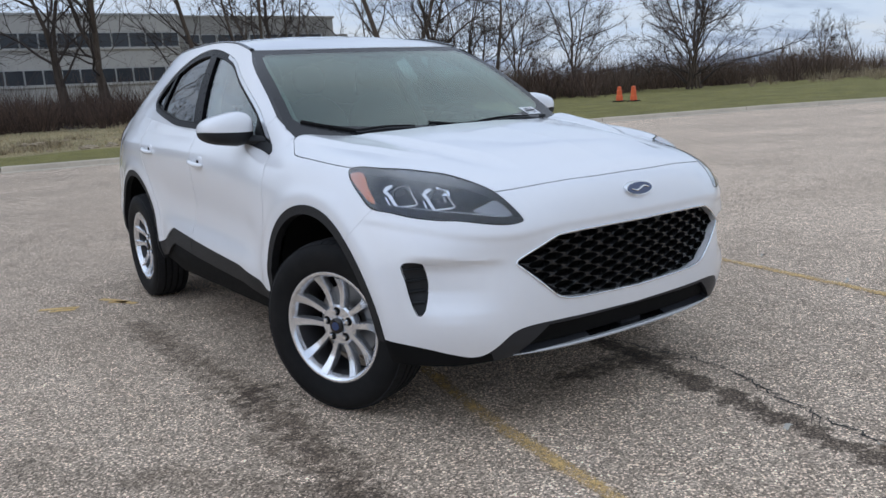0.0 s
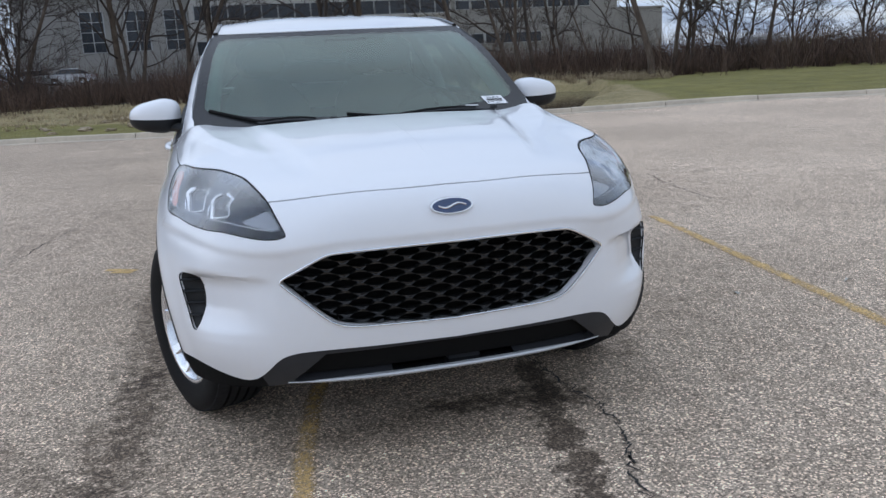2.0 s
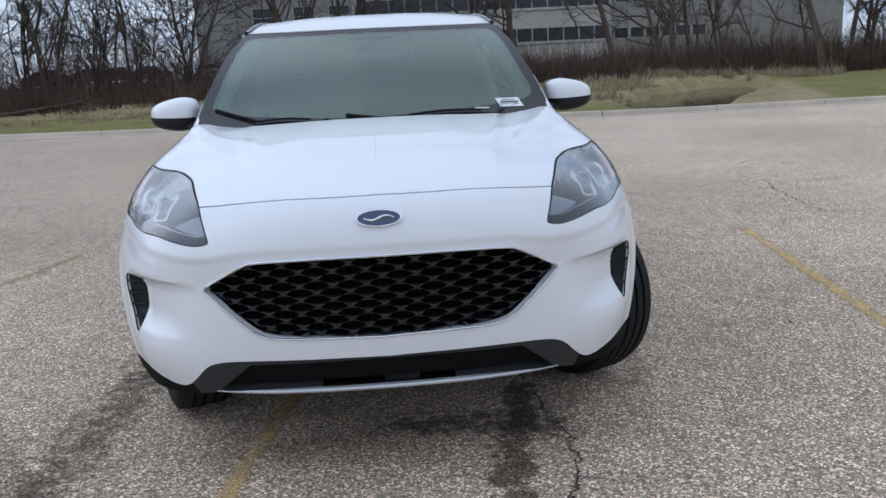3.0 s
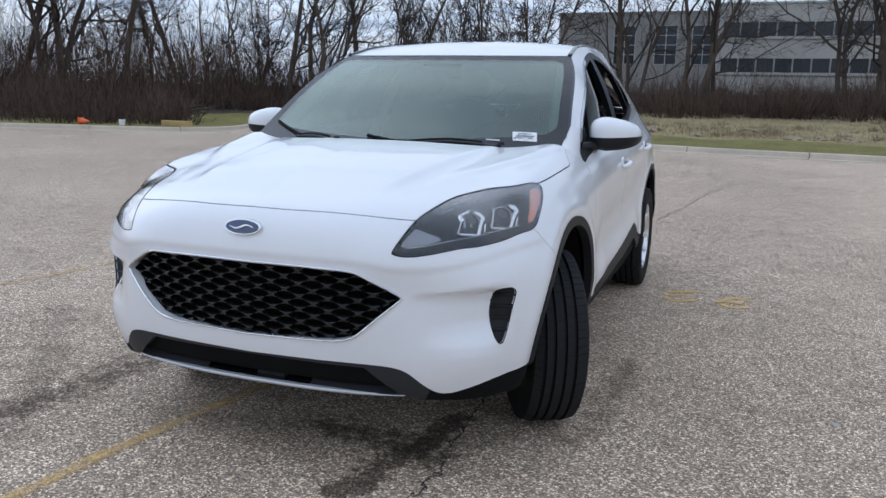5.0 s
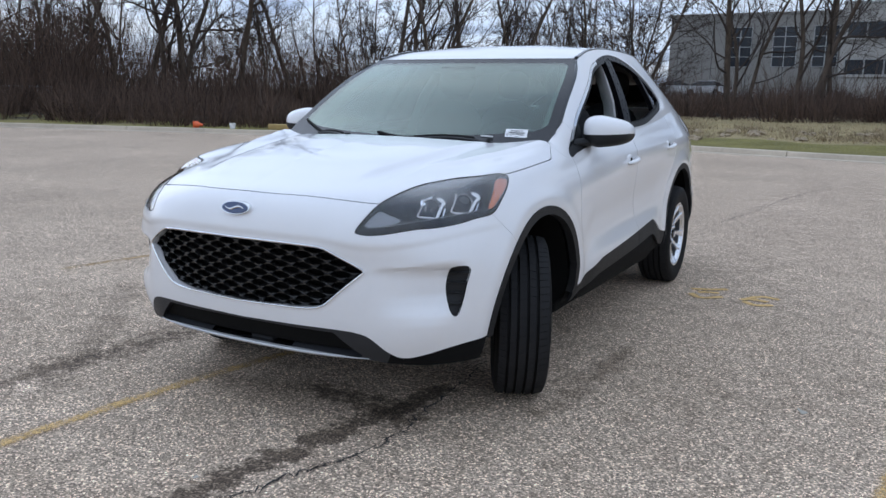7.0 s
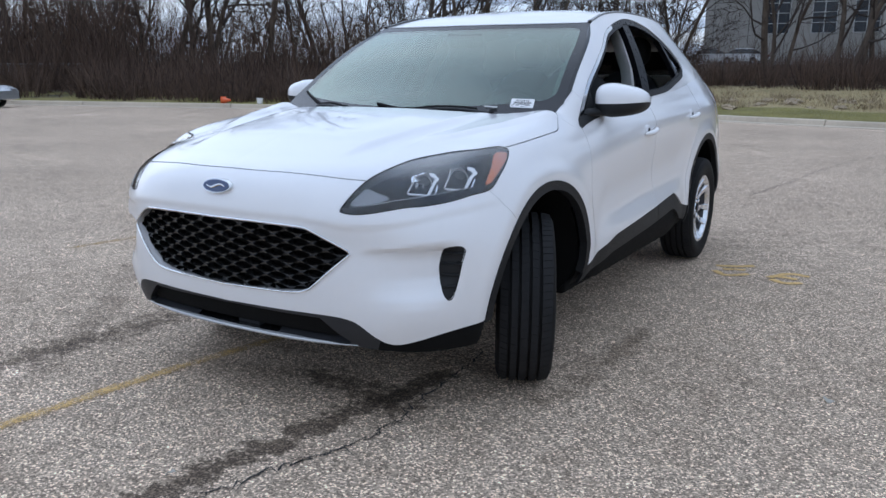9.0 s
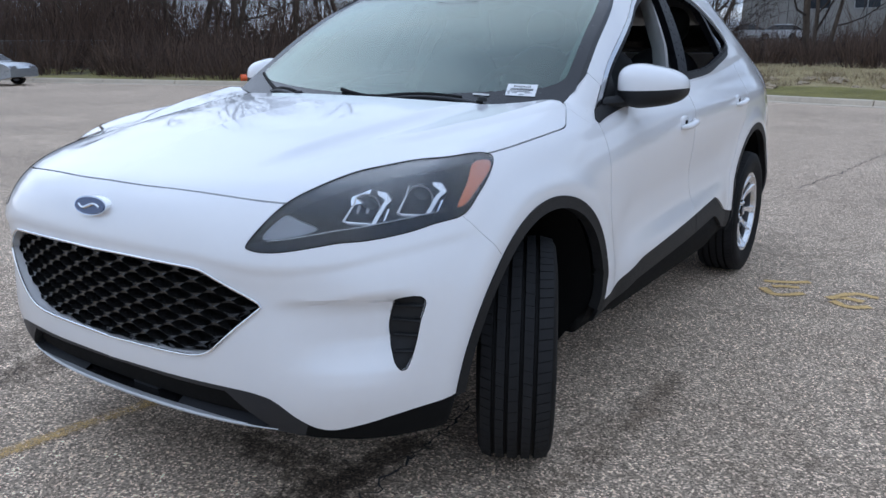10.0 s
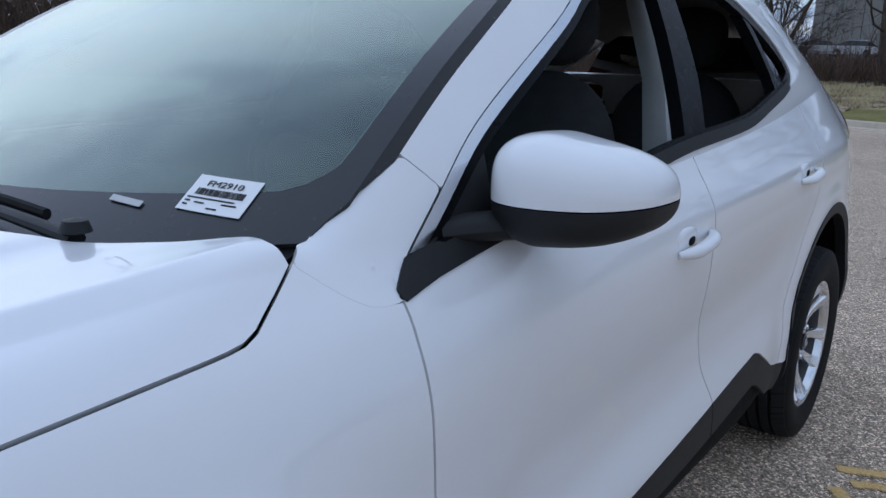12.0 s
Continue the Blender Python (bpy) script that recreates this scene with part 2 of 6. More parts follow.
def inside(P, poly):
    """Signed distance of points to a polygon, below zero inside."""
    a = np.asarray(poly, float)
    b = np.roll(a, -1, 0)
    best, sign = np.full(len(P), 1e9), np.ones(len(P))
    for p, q in zip(a, b):
        e, w = q - p, P - p
        t = np.clip(w @ e / (e @ e + 1e-12), 0, 1)
        best = np.minimum(best, ((w - t[:, None] * e)**2).sum(1))
        c = np.stack([P[:, 1] >= p[1], P[:, 1] < q[1], e[0] * w[:, 1] > e[1] * w[:, 0]])
        sign = np.where(c.all(0) | (~c).all(0), -sign, sign)
    return sign * np.sqrt(best)


def curve_of(rows):
    r = np.array(rows, float)
    return lambda s: np.interp(s, r[:, 0], r[:, 1])


def smooth_curve(rows):
    """Like curve_of, with rounded knots."""
    return curve_of(spline(rows, 12 * len(rows)))


def tube(path, radius, sides=8, cap=True, flat=1.0):
    """Swept round bar; radius may be a list; flat squeezes it upright."""
    P = np.array(path, float)
    R = np.broadcast_to(np.asarray(radius, float), (len(P),))
    V, F = [], []
    T = np.gradient(P, axis=0)
    T /= np.linalg.norm(T, axis=1, keepdims=True) + 1e-12
    up = np.array([0.0, 0, 1]) if abs(T[0][2]) < 0.9 else np.array([0.0, 1, 0])
    for p, r, t in zip(P, R, T):
        s = np.cross(t, up)
        s /= np.linalg.norm(s) + 1e-12
        u = np.cross(s, t)
        up = u
        for k in range(sides):
            a = 2 * math.pi * k / sides
            V.append(p + r * (math.cos(a) * s + flat * math.sin(a) * u))
    for i in range(len(P) - 1):
        for k in range(sides):
            a, b = i * sides + k, i * sides + (k + 1) % sides
            F.append((a, b, b + sides, a + sides))
    if cap:
        F += [tuple(range(sides))[::-1], tuple(range((len(P) - 1) * sides, len(P) * sides))]
    return np.array(V), F


def lathe(profile, n=48, axis="x"):
    """Turns (radius, along) rows about the axis through the origin."""
    V, F = [], []
    m = len(profile)
    for k in range(n):
        a = 2 * math.pi * k / n
        for r, h in profile:
            V.append((h, r * math.cos(a), r * math.sin(a)) if axis == "x" else (r * math.cos(a), r * math.sin(a), h))
    for k in range(n):
        for j in range(m - 1):
            a, b = k * m + j, (k + 1) % n * m + j
            F.append((a, b, b + 1, a + 1))
    return np.array(V), F


def box(x0, x1, y0, y1, z0, z1, r=0.0):
    """Block with chamfered edges."""
    bm = bmesh.new()
    bmesh.ops.create_cube(bm, size=1)
    for v in bm.verts:
        v.co = Vector((x0 + (x1 - x0) * (v.co.x + .5), y0 + (y1 - y0) * (v.co.y + .5), z0 + (z1 - z0) * (v.co.z + .5)))
    if r:
        bmesh.ops.bevel(bm, geom=bm.edges[:], offset=r, segments=3, profile=0.5, affect="EDGES")
    bm.verts.index_update()
    out = np.array([v.co[:] for v in bm.verts]), [tuple(v.index for v in f.verts) for f in bm.faces]
    bm.free()
    return out


def moved(mesh, m):
    a = np.array(m)
    return mesh[0] @ a[:3, :3].T + a[:3, 3], mesh[1]


def flat(loop2d, put, depth):
    """Plate from a closed 2-D loop; put maps (u, v) to a point; depth is a vector of its thickness."""
    top = np.array([put(u, v) for u, v in loop2d], float)
    n = len(top)
    return np.vstack([top, top + np.array(depth, float)]), [tuple(range(n)), tuple(range(n, 2 * n))[::-1]] + [((i + 1) % n, i, n + i, n + (i + 1) % n) for i in range(n)]


def part(name, mesh, mat, parent=None, label="", smooth=True, sharp=35):
    me = bpy.data.meshes.new(name)
    me.from_pydata(np.asarray(mesh[0]).tolist(), [], [tuple(int(i) for i in p) for p in mesh[1]])
    me.validate()
    me.update()
    if smooth:
        me.shade_smooth()
        me.set_sharp_from_angle(angle=radians(sharp))
    me.materials.append(mat)
    ob = new(name, me)
    ob.parent = parent
    if label:
        ob["label"] = label
    return ob


def thing(name, label, category, group="", at=None):
    ob = new(name)
    ob.empty_display_size = 0.2
    if at is not None:
        ob.matrix_world = at
    return tagged(ob, label, category, group)


# ---- materials ----
def nodes_of(name):
    m = bpy.data.materials.new(name)
    m.use_nodes = True
    t = m.node_tree
    return m, t, t.nodes["Principled BSDF"]


def noise_at(t, scale, detail=4, rough=0.6, coords="Object", stretch=None):
    c = t.nodes.new("ShaderNodeTexCoord")
    n = t.nodes.new("ShaderNodeTexNoise")
    n.inputs["Scale"].default_value, n.inputs["Detail"].default_value, n.inputs["Roughness"].default_value = scale, detail, rough
    if stretch:
        mp = t.nodes.new("ShaderNodeMapping")
        mp.inputs["Scale"].default_value = stretch
        t.links.new(c.outputs[coords], mp.inputs[0])
        t.links.new(mp.outputs[0], n.inputs[0])
    else:
        t.links.new(c.outputs[coords], n.inputs[0])
    return n.outputs[0]


def ramp(t, fac, stops):
    r = t.nodes.new("ShaderNodeValToRGB")
    while len(r.color_ramp.elements) < len(stops):
        r.color_ramp.elements.new(0.5)
    for e, (p, c) in zip(r.color_ramp.elements, stops):
        e.position, e.color = p, (*c, 1) if len(c) == 3 else c
    t.links.new(fac, r.inputs[0])
    return r.outputs[0]


def bump(t, b, height, strength=0.3, dist=0.01):
    n = t.nodes.new("ShaderNodeBump")
    n.inputs["Strength"].default_value, n.inputs["Distance"].default_value = strength, dist
    t.links.new(height, n.inputs["Height"])
    t.links.new(n.outputs[0], b.inputs["Normal"])


def mixed(t, a, b, fac, mode="MIX"):
    m = t.nodes.new("ShaderNodeMix")
    m.data_type, m.blend_type = "RGBA", mode
    for sock, val in ((m.inputs[0], fac), (m.inputs[6], a), (m.inputs[7], b)):
        if isinstance(val, (int, float)):
            sock.default_value = val
        elif isinstance(val, tuple):
            sock.default_value = (*val, 1)
        else:
            t.links.new(val, sock)
    return m.outputs[2]


def plain(name, color, rough=0.5, metal=0.0, grain=0.0, scale=60, bumpy=0.0, coat=0.0, coords="Object", spec=0.5):
    """Surface with colour and gloss varied at two scales."""
    m, t, b = nodes_of(name)
    b.inputs["Metallic"].default_value = metal
    b.inputs["Coat Weight"].default_value = coat
    b.inputs["Specular IOR Level"].default_value = spec
    b.inputs["Coat Roughness"].default_value = 0.03
    fine, broad = noise_at(t, scale, 5, coords=coords), noise_at(t, scale / 14, 3, coords=coords)
    c = np.array(color)
    col = mixed(t, ramp(t, fine, [(0.3, tuple(c * (1 - grain))), (0.7, tuple(np.minimum(c * (1 + grain), 1)))]),
                ramp(t, broad, [(0.35, tuple(c * (1 - grain))), (0.65, tuple(np.minimum(c * (1 + grain), 1)))]), 0.5)
    t.links.new(col, b.inputs["Base Color"])
    t.links.new(ramp(t, fine, [(0.3, (max(rough - .06, 0),) * 3), (0.7, (min(rough + .06, 1),) * 3)]), b.inputs["Roughness"])
    if bumpy:
        bump(t, b, fine, bumpy, 0.004)
    return m


def glazing(name, tint, least=0.05, power=4.0, sheen=(1, 1, 1)):
    """Thin tinted pane: clear sheet with a mirror coat that grows at flat angles."""
    m = bpy.data.materials.new(name)
    m.use_nodes = True
    t = m.node_tree
    t.nodes.clear()
    out, mix, clear, shine, lw, pw, ad = (t.nodes.new("ShaderNode" + k) for k in ("OutputMaterial", "MixShader", "BsdfTransparent", "BsdfGlossy", "LayerWeight", "Math", "Math"))
    clear.inputs[0].default_value = (*tint, 1)
    shine.inputs["Color"].default_value = (*sheen, 1)
    shine.inputs["Roughness"].default_value = 0.015
    lw.inputs[0].default_value = 0.5
    pw.operation, ad.operation = "POWER", "MULTIPLY_ADD"
    pw.inputs[1].default_value = power
    ad.inputs[1].default_value, ad.inputs[2].default_value = 1 - least, least
    t.links.new(lw.outputs["Facing"], pw.inputs[0])
    t.links.new(pw.outputs[0], ad.inputs[0])
    t.links.new(ad.outputs[0], mix.inputs[0])
    t.links.new(clear.outputs[0], mix.inputs[1])
    t.links.new(shine.outputs[0], mix.inputs[2])
    t.links.new(mix.outputs[0], out.inputs[0])
    return m


PAINT = plain("white_paint", (.80, .80, .81), .38, 0, .012, 30, 0, 1.0)
TRIM = plain("black_grained_plastic", (.013, .0135, .0145), .55, 0, .15, 400, .15, spec=.3)
GLOSS_BLACK = plain("gloss_black", (.012, .012, .013), .12, 0, .1, 40)
# near-black of seals and underbody, also used where shade is put into colour
SEAL_SHADE = plain("dark_underbody", (.006, .006, .006), .8, 0, .2, 60, spec=.12)
PILLAR_BLACK = plain("pillar_gloss_black", (.005, .005, .006), .3, 0, .05, 40, spec=.05)
GREY_TRIM = plain("grey_satin_plastic", (.026, .027, .030), .45, 0, .1, 300, .1, spec=.35)
SILVER_TRIM = plain("silver_satin_plastic", (.52, .53, .54), .38, .35, .05, 80)
CHROME = plain("chrome", (.78, .79, .80), .09, 1.0, .03, 50)
BRIGHT = plain("bright_trim", (.66, .67, .69), .14, 1.0, .03, 50)
ALLOY = plain("machined_alloy", (.78, .79, .81), .22, .85, .012, 50)
DARK_ALLOY = plain("dark_alloy", (.30, .31, .33), .38, .8, .08, 60)
# darker copy of the rim alloy, with the shade inside the wheel in its colour
BARREL = plain("shaded_alloy", (.10, .10, .105), .5, .6, .12, 60)
STEEL = plain("brake_steel", (.32, .31, .30), .45, .8, .15, 90)
SCREEN_GLASS = glazing("screen_glass", (.45, .56, .53), .045, 3.3, (.93, .985, .91))
SIDE_GLASS = glazing("side_glass", (.80, .87, .86), .05)
PRIVACY_GLASS = glazing("privacy_glass", (.13, .135, .14), .035, 5.0)
LAMP_GLASS = glazing("lamp_glass", (.97, .975, .98), .035, 3.3)
AMBER = plain("amber_lens", (.52, .125, .032), .22, 0, .08, 60, 0, .6)
LAMP_BEZEL = plain("lamp_bezel", (.018, .019, .022), .28, 0.2, .1, 60)
LAMP_CHROME = plain("lamp_chrome", (.85, .86, .88), .12, 1.0, .03, 50)
LAMP_WHITE = plain("lamp_light_guide", (.84, .85, .87), .16, .55, .02, 50, 0, .5)
LAMP_BAND = plain("lamp_lower_line", (.55, .55, .56), .2, .7, .08, 60)
LAMP_FROST = plain("lamp_reflector", (.25, .26, .28), .34, .4, .15, 60, .15)
SEAT = plain("charcoal_seat_cloth", (.035, .036, .039), .9, 0, .2, 300, .3)
DASH = plain("dark_dashboard", (.03, .031, .033), .65, 0, .15, 200, .2)
LINER = plain("light_grey_trim", (.55, .55, .54), .85, 0, .06, 150, .1)
BADGE_BLUE = plain("badge_blue", (.012, .035, .11), .2, 0, .05, 60, 0, 1.0)
PAPER = plain("white_paper", (.82, .82, .82), .6, 0, .02, 60)
INK = plain("black_ink", (.02, .02, .02), .7, 0, .05, 60)
TAIL_RED = plain("tail_lamp_red", (.18, .012, .012), .15, 0, .05, 50, 0, 1.0)


def rubber():
    m, t, b = nodes_of("tyre_rubber")
    fine, broad = noise_at(t, 220, 4), noise_at(t, 9, 3)
    col = mixed(t, ramp(t, fine, [(.3, (.007, .007, .0075)), (.7, (.013, .013, .0135))]), ramp(t, broad, [(.4, (.008, .008, .008)), (.7, (.018, .017, .016))]), 0.5)
    t.links.new(col, b.inputs["Base Color"])
    b.inputs["Roughness"].default_value = 0.66
    b.inputs["Specular IOR Level"].default_value = 0.13
    bump(t, b, fine, 0.25, 0.002)
    return m


RUBBER = rubber()
# tread blocks a little paler than the tyre, so that the grooves stand out
TREAD = plain("dusty_tread_rubber", (.020, .020, .021), .8, 0, .2, 120, .2, spec=.2)


from mathutils.bvhtree import BVHTree

# ---- the car: panels cut from the skin ----
car = thing("car", "white compact crossover car with steered front wheels, parked on worn asphalt", "car")
CAR_MID = (0, 1.4, 0.7)
_front, _flank = sections(18, 13)
SKIN = outward(welded(merged(grid_mesh(_front), grid_mesh(_flank))), CAR_MID)
SIDE = outward(welded(grid_mesh(side_grid(22, 30))), (0, 1.6, 1.0))
ROOF = outward(welded(grid_mesh(roof_grid())), (0, 2, 0))
SCREEN = outward(welded(grid_mesh(screen_grid())), (0, 2, 0))


def step(a, b, t):
    u = np.clip((t - a) / (b - a), 0, 1)
    return u * u * (3 - 2 * u)


SCALLOP_Y, SCALLOP_Z = [.5, .6, .7, 1.1, 1.6, 2.2], [.55, .60, .645, .660, .675, .70]


def bulge(v, k):
    """Sculpts the nose: shelf under the lamp, channel from grille to side vent, power dome on the bonnet, flares."""
    n = normals((v, k))
    x, y, z = abs(v[:, 0]), v[:, 1], v[:, 2]
    nose = 1 - step(-.42, -.25, y)
    shelf = np.interp(x, [0, .36, .44, .52, .60, .70, .80, .9], [.778, .776, .768, .752, .752, .768, .795, .82])
    under = shelf - z
    d = -0.0055 * nose * step(0, .026, under) * np.exp(-np.clip(under - .015, 0, 1) / .060)
    # channel, deepest beside the vent
    top = .655 + .030 * step(.5, .8, x)
    sink = top - z
    d += -0.012 * nose * step(.52, .70, x) * (1 - step(.78, .84, x)) * step(-.004, .014, sink) * np.exp(-np.clip(sink - .016, 0, 1) / .075)
    dome = step(.905, .935, z) * (1 - step(.32, .40, y)) * step(-.62, -.40, y)
    edge = .36 + .18 * np.clip((y + .65) / 1.0, 0, 1)
    d += dome * (1 - .7 * step(.0, .30, y)) * (0.012 * (1 - step(-.022, .022, x - edge)) - 0.004 * np.exp(-((x - edge - .05) / .03)**2))
    # sharp crease from the lamp's inner end to the bonnet's rear corner
    off = x - np.interp(y, [-.34, -.16, .05, .18, .33], [.47, .585, .678, .708, .738])
    ridge = np.where(off < 0, np.clip(1 + off / .10, 0, 1)**1.6, np.clip(1 - off / .045, 0, 1))
    d += .011 * ridge * step(-.32, -.12, y) * (1 - step(.33, .40, y)) * step(.93, .97, z)
    # shoulder crease along the doors, arch flares
    back = step(.8, 1.7, y) * (1 - step(3.0, 3.4, y))
    crease = .985 + .025 * (y - 1.4)
    d += 0.012 * back * np.clip(1 - abs(z - crease) / .075, 0, 1)
    # door scallop: lower flank swells out towards the sill
    zs = np.interp(y, SCALLOP_Y, SCALLOP_Z)
    door = step(.50, .75, y) * (1 - step(1.95, 2.25, y)) * step(.6, .8, x)
    d += door * (.016 * step(.02, .15, zs - z) - .006 * np.exp(-((z - zs - .05) / .06)**2))
    for cy in (.045, 2.66):
        r = np.hypot(y - cy, z - .40)
        d += 0.010 * np.exp(-((r - .47) / .045)**2) * step(.70, .80, x) * step(.25, .35, z) * (1 - step(.86, .95, z))
    # pocket that turns the face beside the vent forward
    px = np.interp(x, [.55, .62, .70, .75, .775, .805, .832], [0, .22, .72, 1.0, .88, .46, 0])
    pz = np.interp(z, [.455, .49, .525, .56, .63, .655, .672], [0, .16, .66, 1.0, 1.0, .72, 0])
    back = np.zeros_like(v)
    back[:, 1] = .072 * px * pz * (y < -.40)
    return v + n * d[:, None] + back, k



def relaxed(mesh, centre, radius, rounds=30):
    """Evens out the skin round a point."""
    v, f = mesh[0].copy(), mesh[1]
    e = np.array([(p[i], p[(i + 1) % len(p)]) for p in f for i in range(len(p))])
    w = np.exp(-(((v - centre) / radius)**2).sum(1))[:, None]
    rim = np.array(sorted({i for a in rims(mesh) for i in a}))
    w[rim] = 0
    deg = np.zeros(len(v))
    np.add.at(deg, e[:, 0], 1)
    for _ in range(rounds):
        acc = np.zeros_like(v)
        for k in range(3):
            acc[:, k] = np.bincount(e[:, 0], v[e[:, 1], k], len(v))
        v = v + (acc / np.maximum(deg, 1)[:, None] - v) * .6 * w
    return v, f


SKIN = relaxed(SKIN, (.68, -.30, .955), .15, 120)
SKIN = bulge(*SKIN)
ARCHES = [(.045, .40, .435), (2.66, .40, .45)]


def f_arch(extra=0.0):
    def field(v):
        d = np.full(len(v), 9.0)
        for cy, cz, r in ARCHES:
            low = np.maximum(abs(v[:, 1] - cy) - r, v[:, 2] - cz)
            d = np.minimum(d, np.minimum(np.hypot(v[:, 1] - cy, v[:, 2] - cz) - r, low))
        return np.where(abs(v[:, 0]) > .5, d + extra, 9.0)
    return field


_zb_nose = smooth_curve([(0, .425), (.30, .43), (.45, .43), (.515, .423), (.555, .405), (.60, .358), (.63, .334), (.665, .328), (.72, .342), (.78, .362), (.87, .385)])
_zb_flank = curve_of([(.40, .37), (.50, .412), (.58, .447), (.70, .470), (.80, .494), (1.46, .531), (1.87, .560), (1.90, .555), (2.05, .47), (2.2, .44), (2.6, .44), (3.0, .45), (3.7, .47)])


def f_low(v):
    """Below zero in the dark cladding along the bottom."""
    return v[:, 2] - np.where(v[:, 1] < -.2, _zb_nose(abs(v[:, 0])), _zb_flank(v[:, 1]))


def in_xz(poly, lo=-9, hi=-.3):
    p = np.array(poly, float)
    p = np.vstack([p, p[::-1] * [-1, 1]])
    return lambda v: np.where((v[:, 1] < hi), inside(v[:, [0, 2]], p), 9.0)


GRILLE = [(0, .742), (.22, .742), (.365, .738), (.40, .731), (.435, .714), (.508, .674), (.533, .656), (.520, .639), (.474, .598), (.402, .533), (.375, .516), (.34, .505), (.27, .499), (0, .491)]
LAMP = loop([(-.012, .801), (.037, .850), (.101, .892), (.187, .922), (.29, .945), (.399, .958), (.475, .9675), (.540, .976), (.60, .981), (.640, .979), (.663, .968), (.632, .934), (.57, .889), (.510, .847), (.43, .834), (.35, .820), (.245, .810), (.175, .807), (.079, .792), (.030, .787), (.0, .790)], 4)
VENT = loop([(.800, .670), (.819, .6705), (.830, .665), (.835, .653), (.834, .636), (.826, .590), (.815, .522), (.809, .490), (.803, .482), (.795, .489), (.775, .522), (.761, .555), (.756, .590), (.759, .625), (.768, .650), (.782, .664)])


def lamp_uv(v):
    return np.stack([(abs(v[:, 0]) - .494) * .47 + (v[:, 1] + .731) * .88, v[:, 2]], -1)


def f_lamp(v):
    ok = (v[:, 1] < .1) & (abs(v[:, 0]) > .40) & (v[:, 2] < 1.0)
    return np.where(ok, inside(lamp_uv(v), LAMP), 9.0)


def f_vent(v):
    return np.where((v[:, 1] < -.42) & (abs(v[:, 0]) > .68), inside(np.abs(v[:, [0, 2]]), VENT), 9.0)


f_grille = in_xz(spline(GRILLE, 90))
_lead = smooth_curve([(0, -.745), (.18, -.7385), (.34, -.716), (.46, -.684), (.55, -.643), (.66, -.58), (.9, -.44)])
_seam = smooth_curve([(-.8, .80), (-.30, .90), (-.17, .970), (-.136, .978), (-.044, .986), (.149, 1.004), (.245, 1.013), (.275, 1.021), (.297, 1.033), (.33, 1.052), (.387, 1.089), (.46, 1.15)])


def f_bonnet(v):
    return np.maximum(_lead(abs(v[:, 0])) - v[:, 1], np.where(abs(v[:, 0]) > .45, (_seam(v[:, 1]) - v[:, 2]) * .9, .70 - v[:, 2])) * .8


def f_bumper(v):
    """Below zero ahead of the seam between bumper and wing."""
    return ((v[:, 1] + .35) * .755 + (v[:, 2] - .847) * .655) - np.where(abs(v[:, 0]) < .62, .5, 0)


DLO = loop([(.477, 1.014), (.479, 1.0145), (.50, 1.018), (.65, 1.032), (.90, 1.054), (1.20, 1.080), (1.45, 1.105), (1.87, 1.128), (2.12, 1.165), (2.36, 1.205), (2.49, 1.245), (2.505, 1.285), (2.42, 1.355), (2.24, 1.440), (2.02, 1.505), (1.76, 1.533), (1.52, 1.514), (1.24, 1.449), (1.07, 1.366), (.88, 1.277), (.72, 1.190), (.60, 1.106), (.50, 1.035), (.477, 1.0165)], 5)
DOOR_F = [(.480, 1.035), (.474, .965), (.472, .85), (.476, .76), (.494, .655), (.530, .52), (.552, .40), (1.56, .40), (1.545, .50), (1.50, .62), (1.455, .75), (1.43, .90), (1.435, 1.02), (1.45, 1.25), (.9, 1.25)]
DOOR_R = [(1.45, 1.25), (1.435, 1.02), (1.43, .90), (1.455, .75), (1.50, .62), (1.545, .50), (1.56, .40), (2.12, .40), (2.18, .62), (2.30, .80), (2.42, .93), (2.47, 1.08), (2.49, 1.25)]
f_dlo = lambda v: inside(v[:, 1:], DLO)
f_df = lambda v: inside(v[:, 1:], DOOR_F)
f_dr = lambda v: inside(v[:, 1:], DOOR_R)
G = 0.0022


def cut(field, gap=G):
    return lambda v: gap - field(v)


def only(field, gap=G):
    return lambda v: field(v) + gap


NO_HOLES = [cut(f_arch(), 0), cut(f_low, 0)]
rear_of = lambda y: (lambda v: y - v[:, 1])
ahead_of = lambda y: (lambda v: v[:, 1] - y)


def sides(name, mesh, mat, label="", depth=0.014, parent=None):
    """One panel on each flank."""
    m = skirted(mesh, depth)
    return part(name, m, mat, parent or car, label), part(name, mirrored(m), mat, parent or car, label)


bonnet_gap = lambda v: .0013 + .0008 * (1 - step(-.62, -.50, v[:, 1]))
no_bonnet = lambda v: bonnet_gap(v) - f_bonnet(v)
bump_mesh = keep(SKIN, ahead_of(0.0), only(f_bumper, .0007), cut(f_lamp, .0016), cut(f_grille, 0), cut(f_vent, 0), no_bonnet, *NO_HOLES)
front_bumper = part("front_bumper", skirted(both(bump_mesh), 0.03), PAINT, car)
bonnet_mesh = keep(SKIN, ahead_of(.356), lambda v: f_bonnet(v) + bonnet_gap(v), cut(f_lamp, .0016))
bonnet = part("bonnet", skirted(both(bonnet_mesh), 0.02), PAINT, car)
seam_fill = [(.770, .4070, 1.0855), (.7763, .4114, 1.083), (.7927, .4284, 1.0672), (.8087, .4492, 1.0505), (.8114, .4645, 1.0485), (.8135, .485, 1.0478), (.8178, .4971, 1.0450)]
f_joint = lambda v: np.sqrt(((v[:, None] - spline(seam_fill, 60)[None])**2).sum(-1)).min(1) - .049
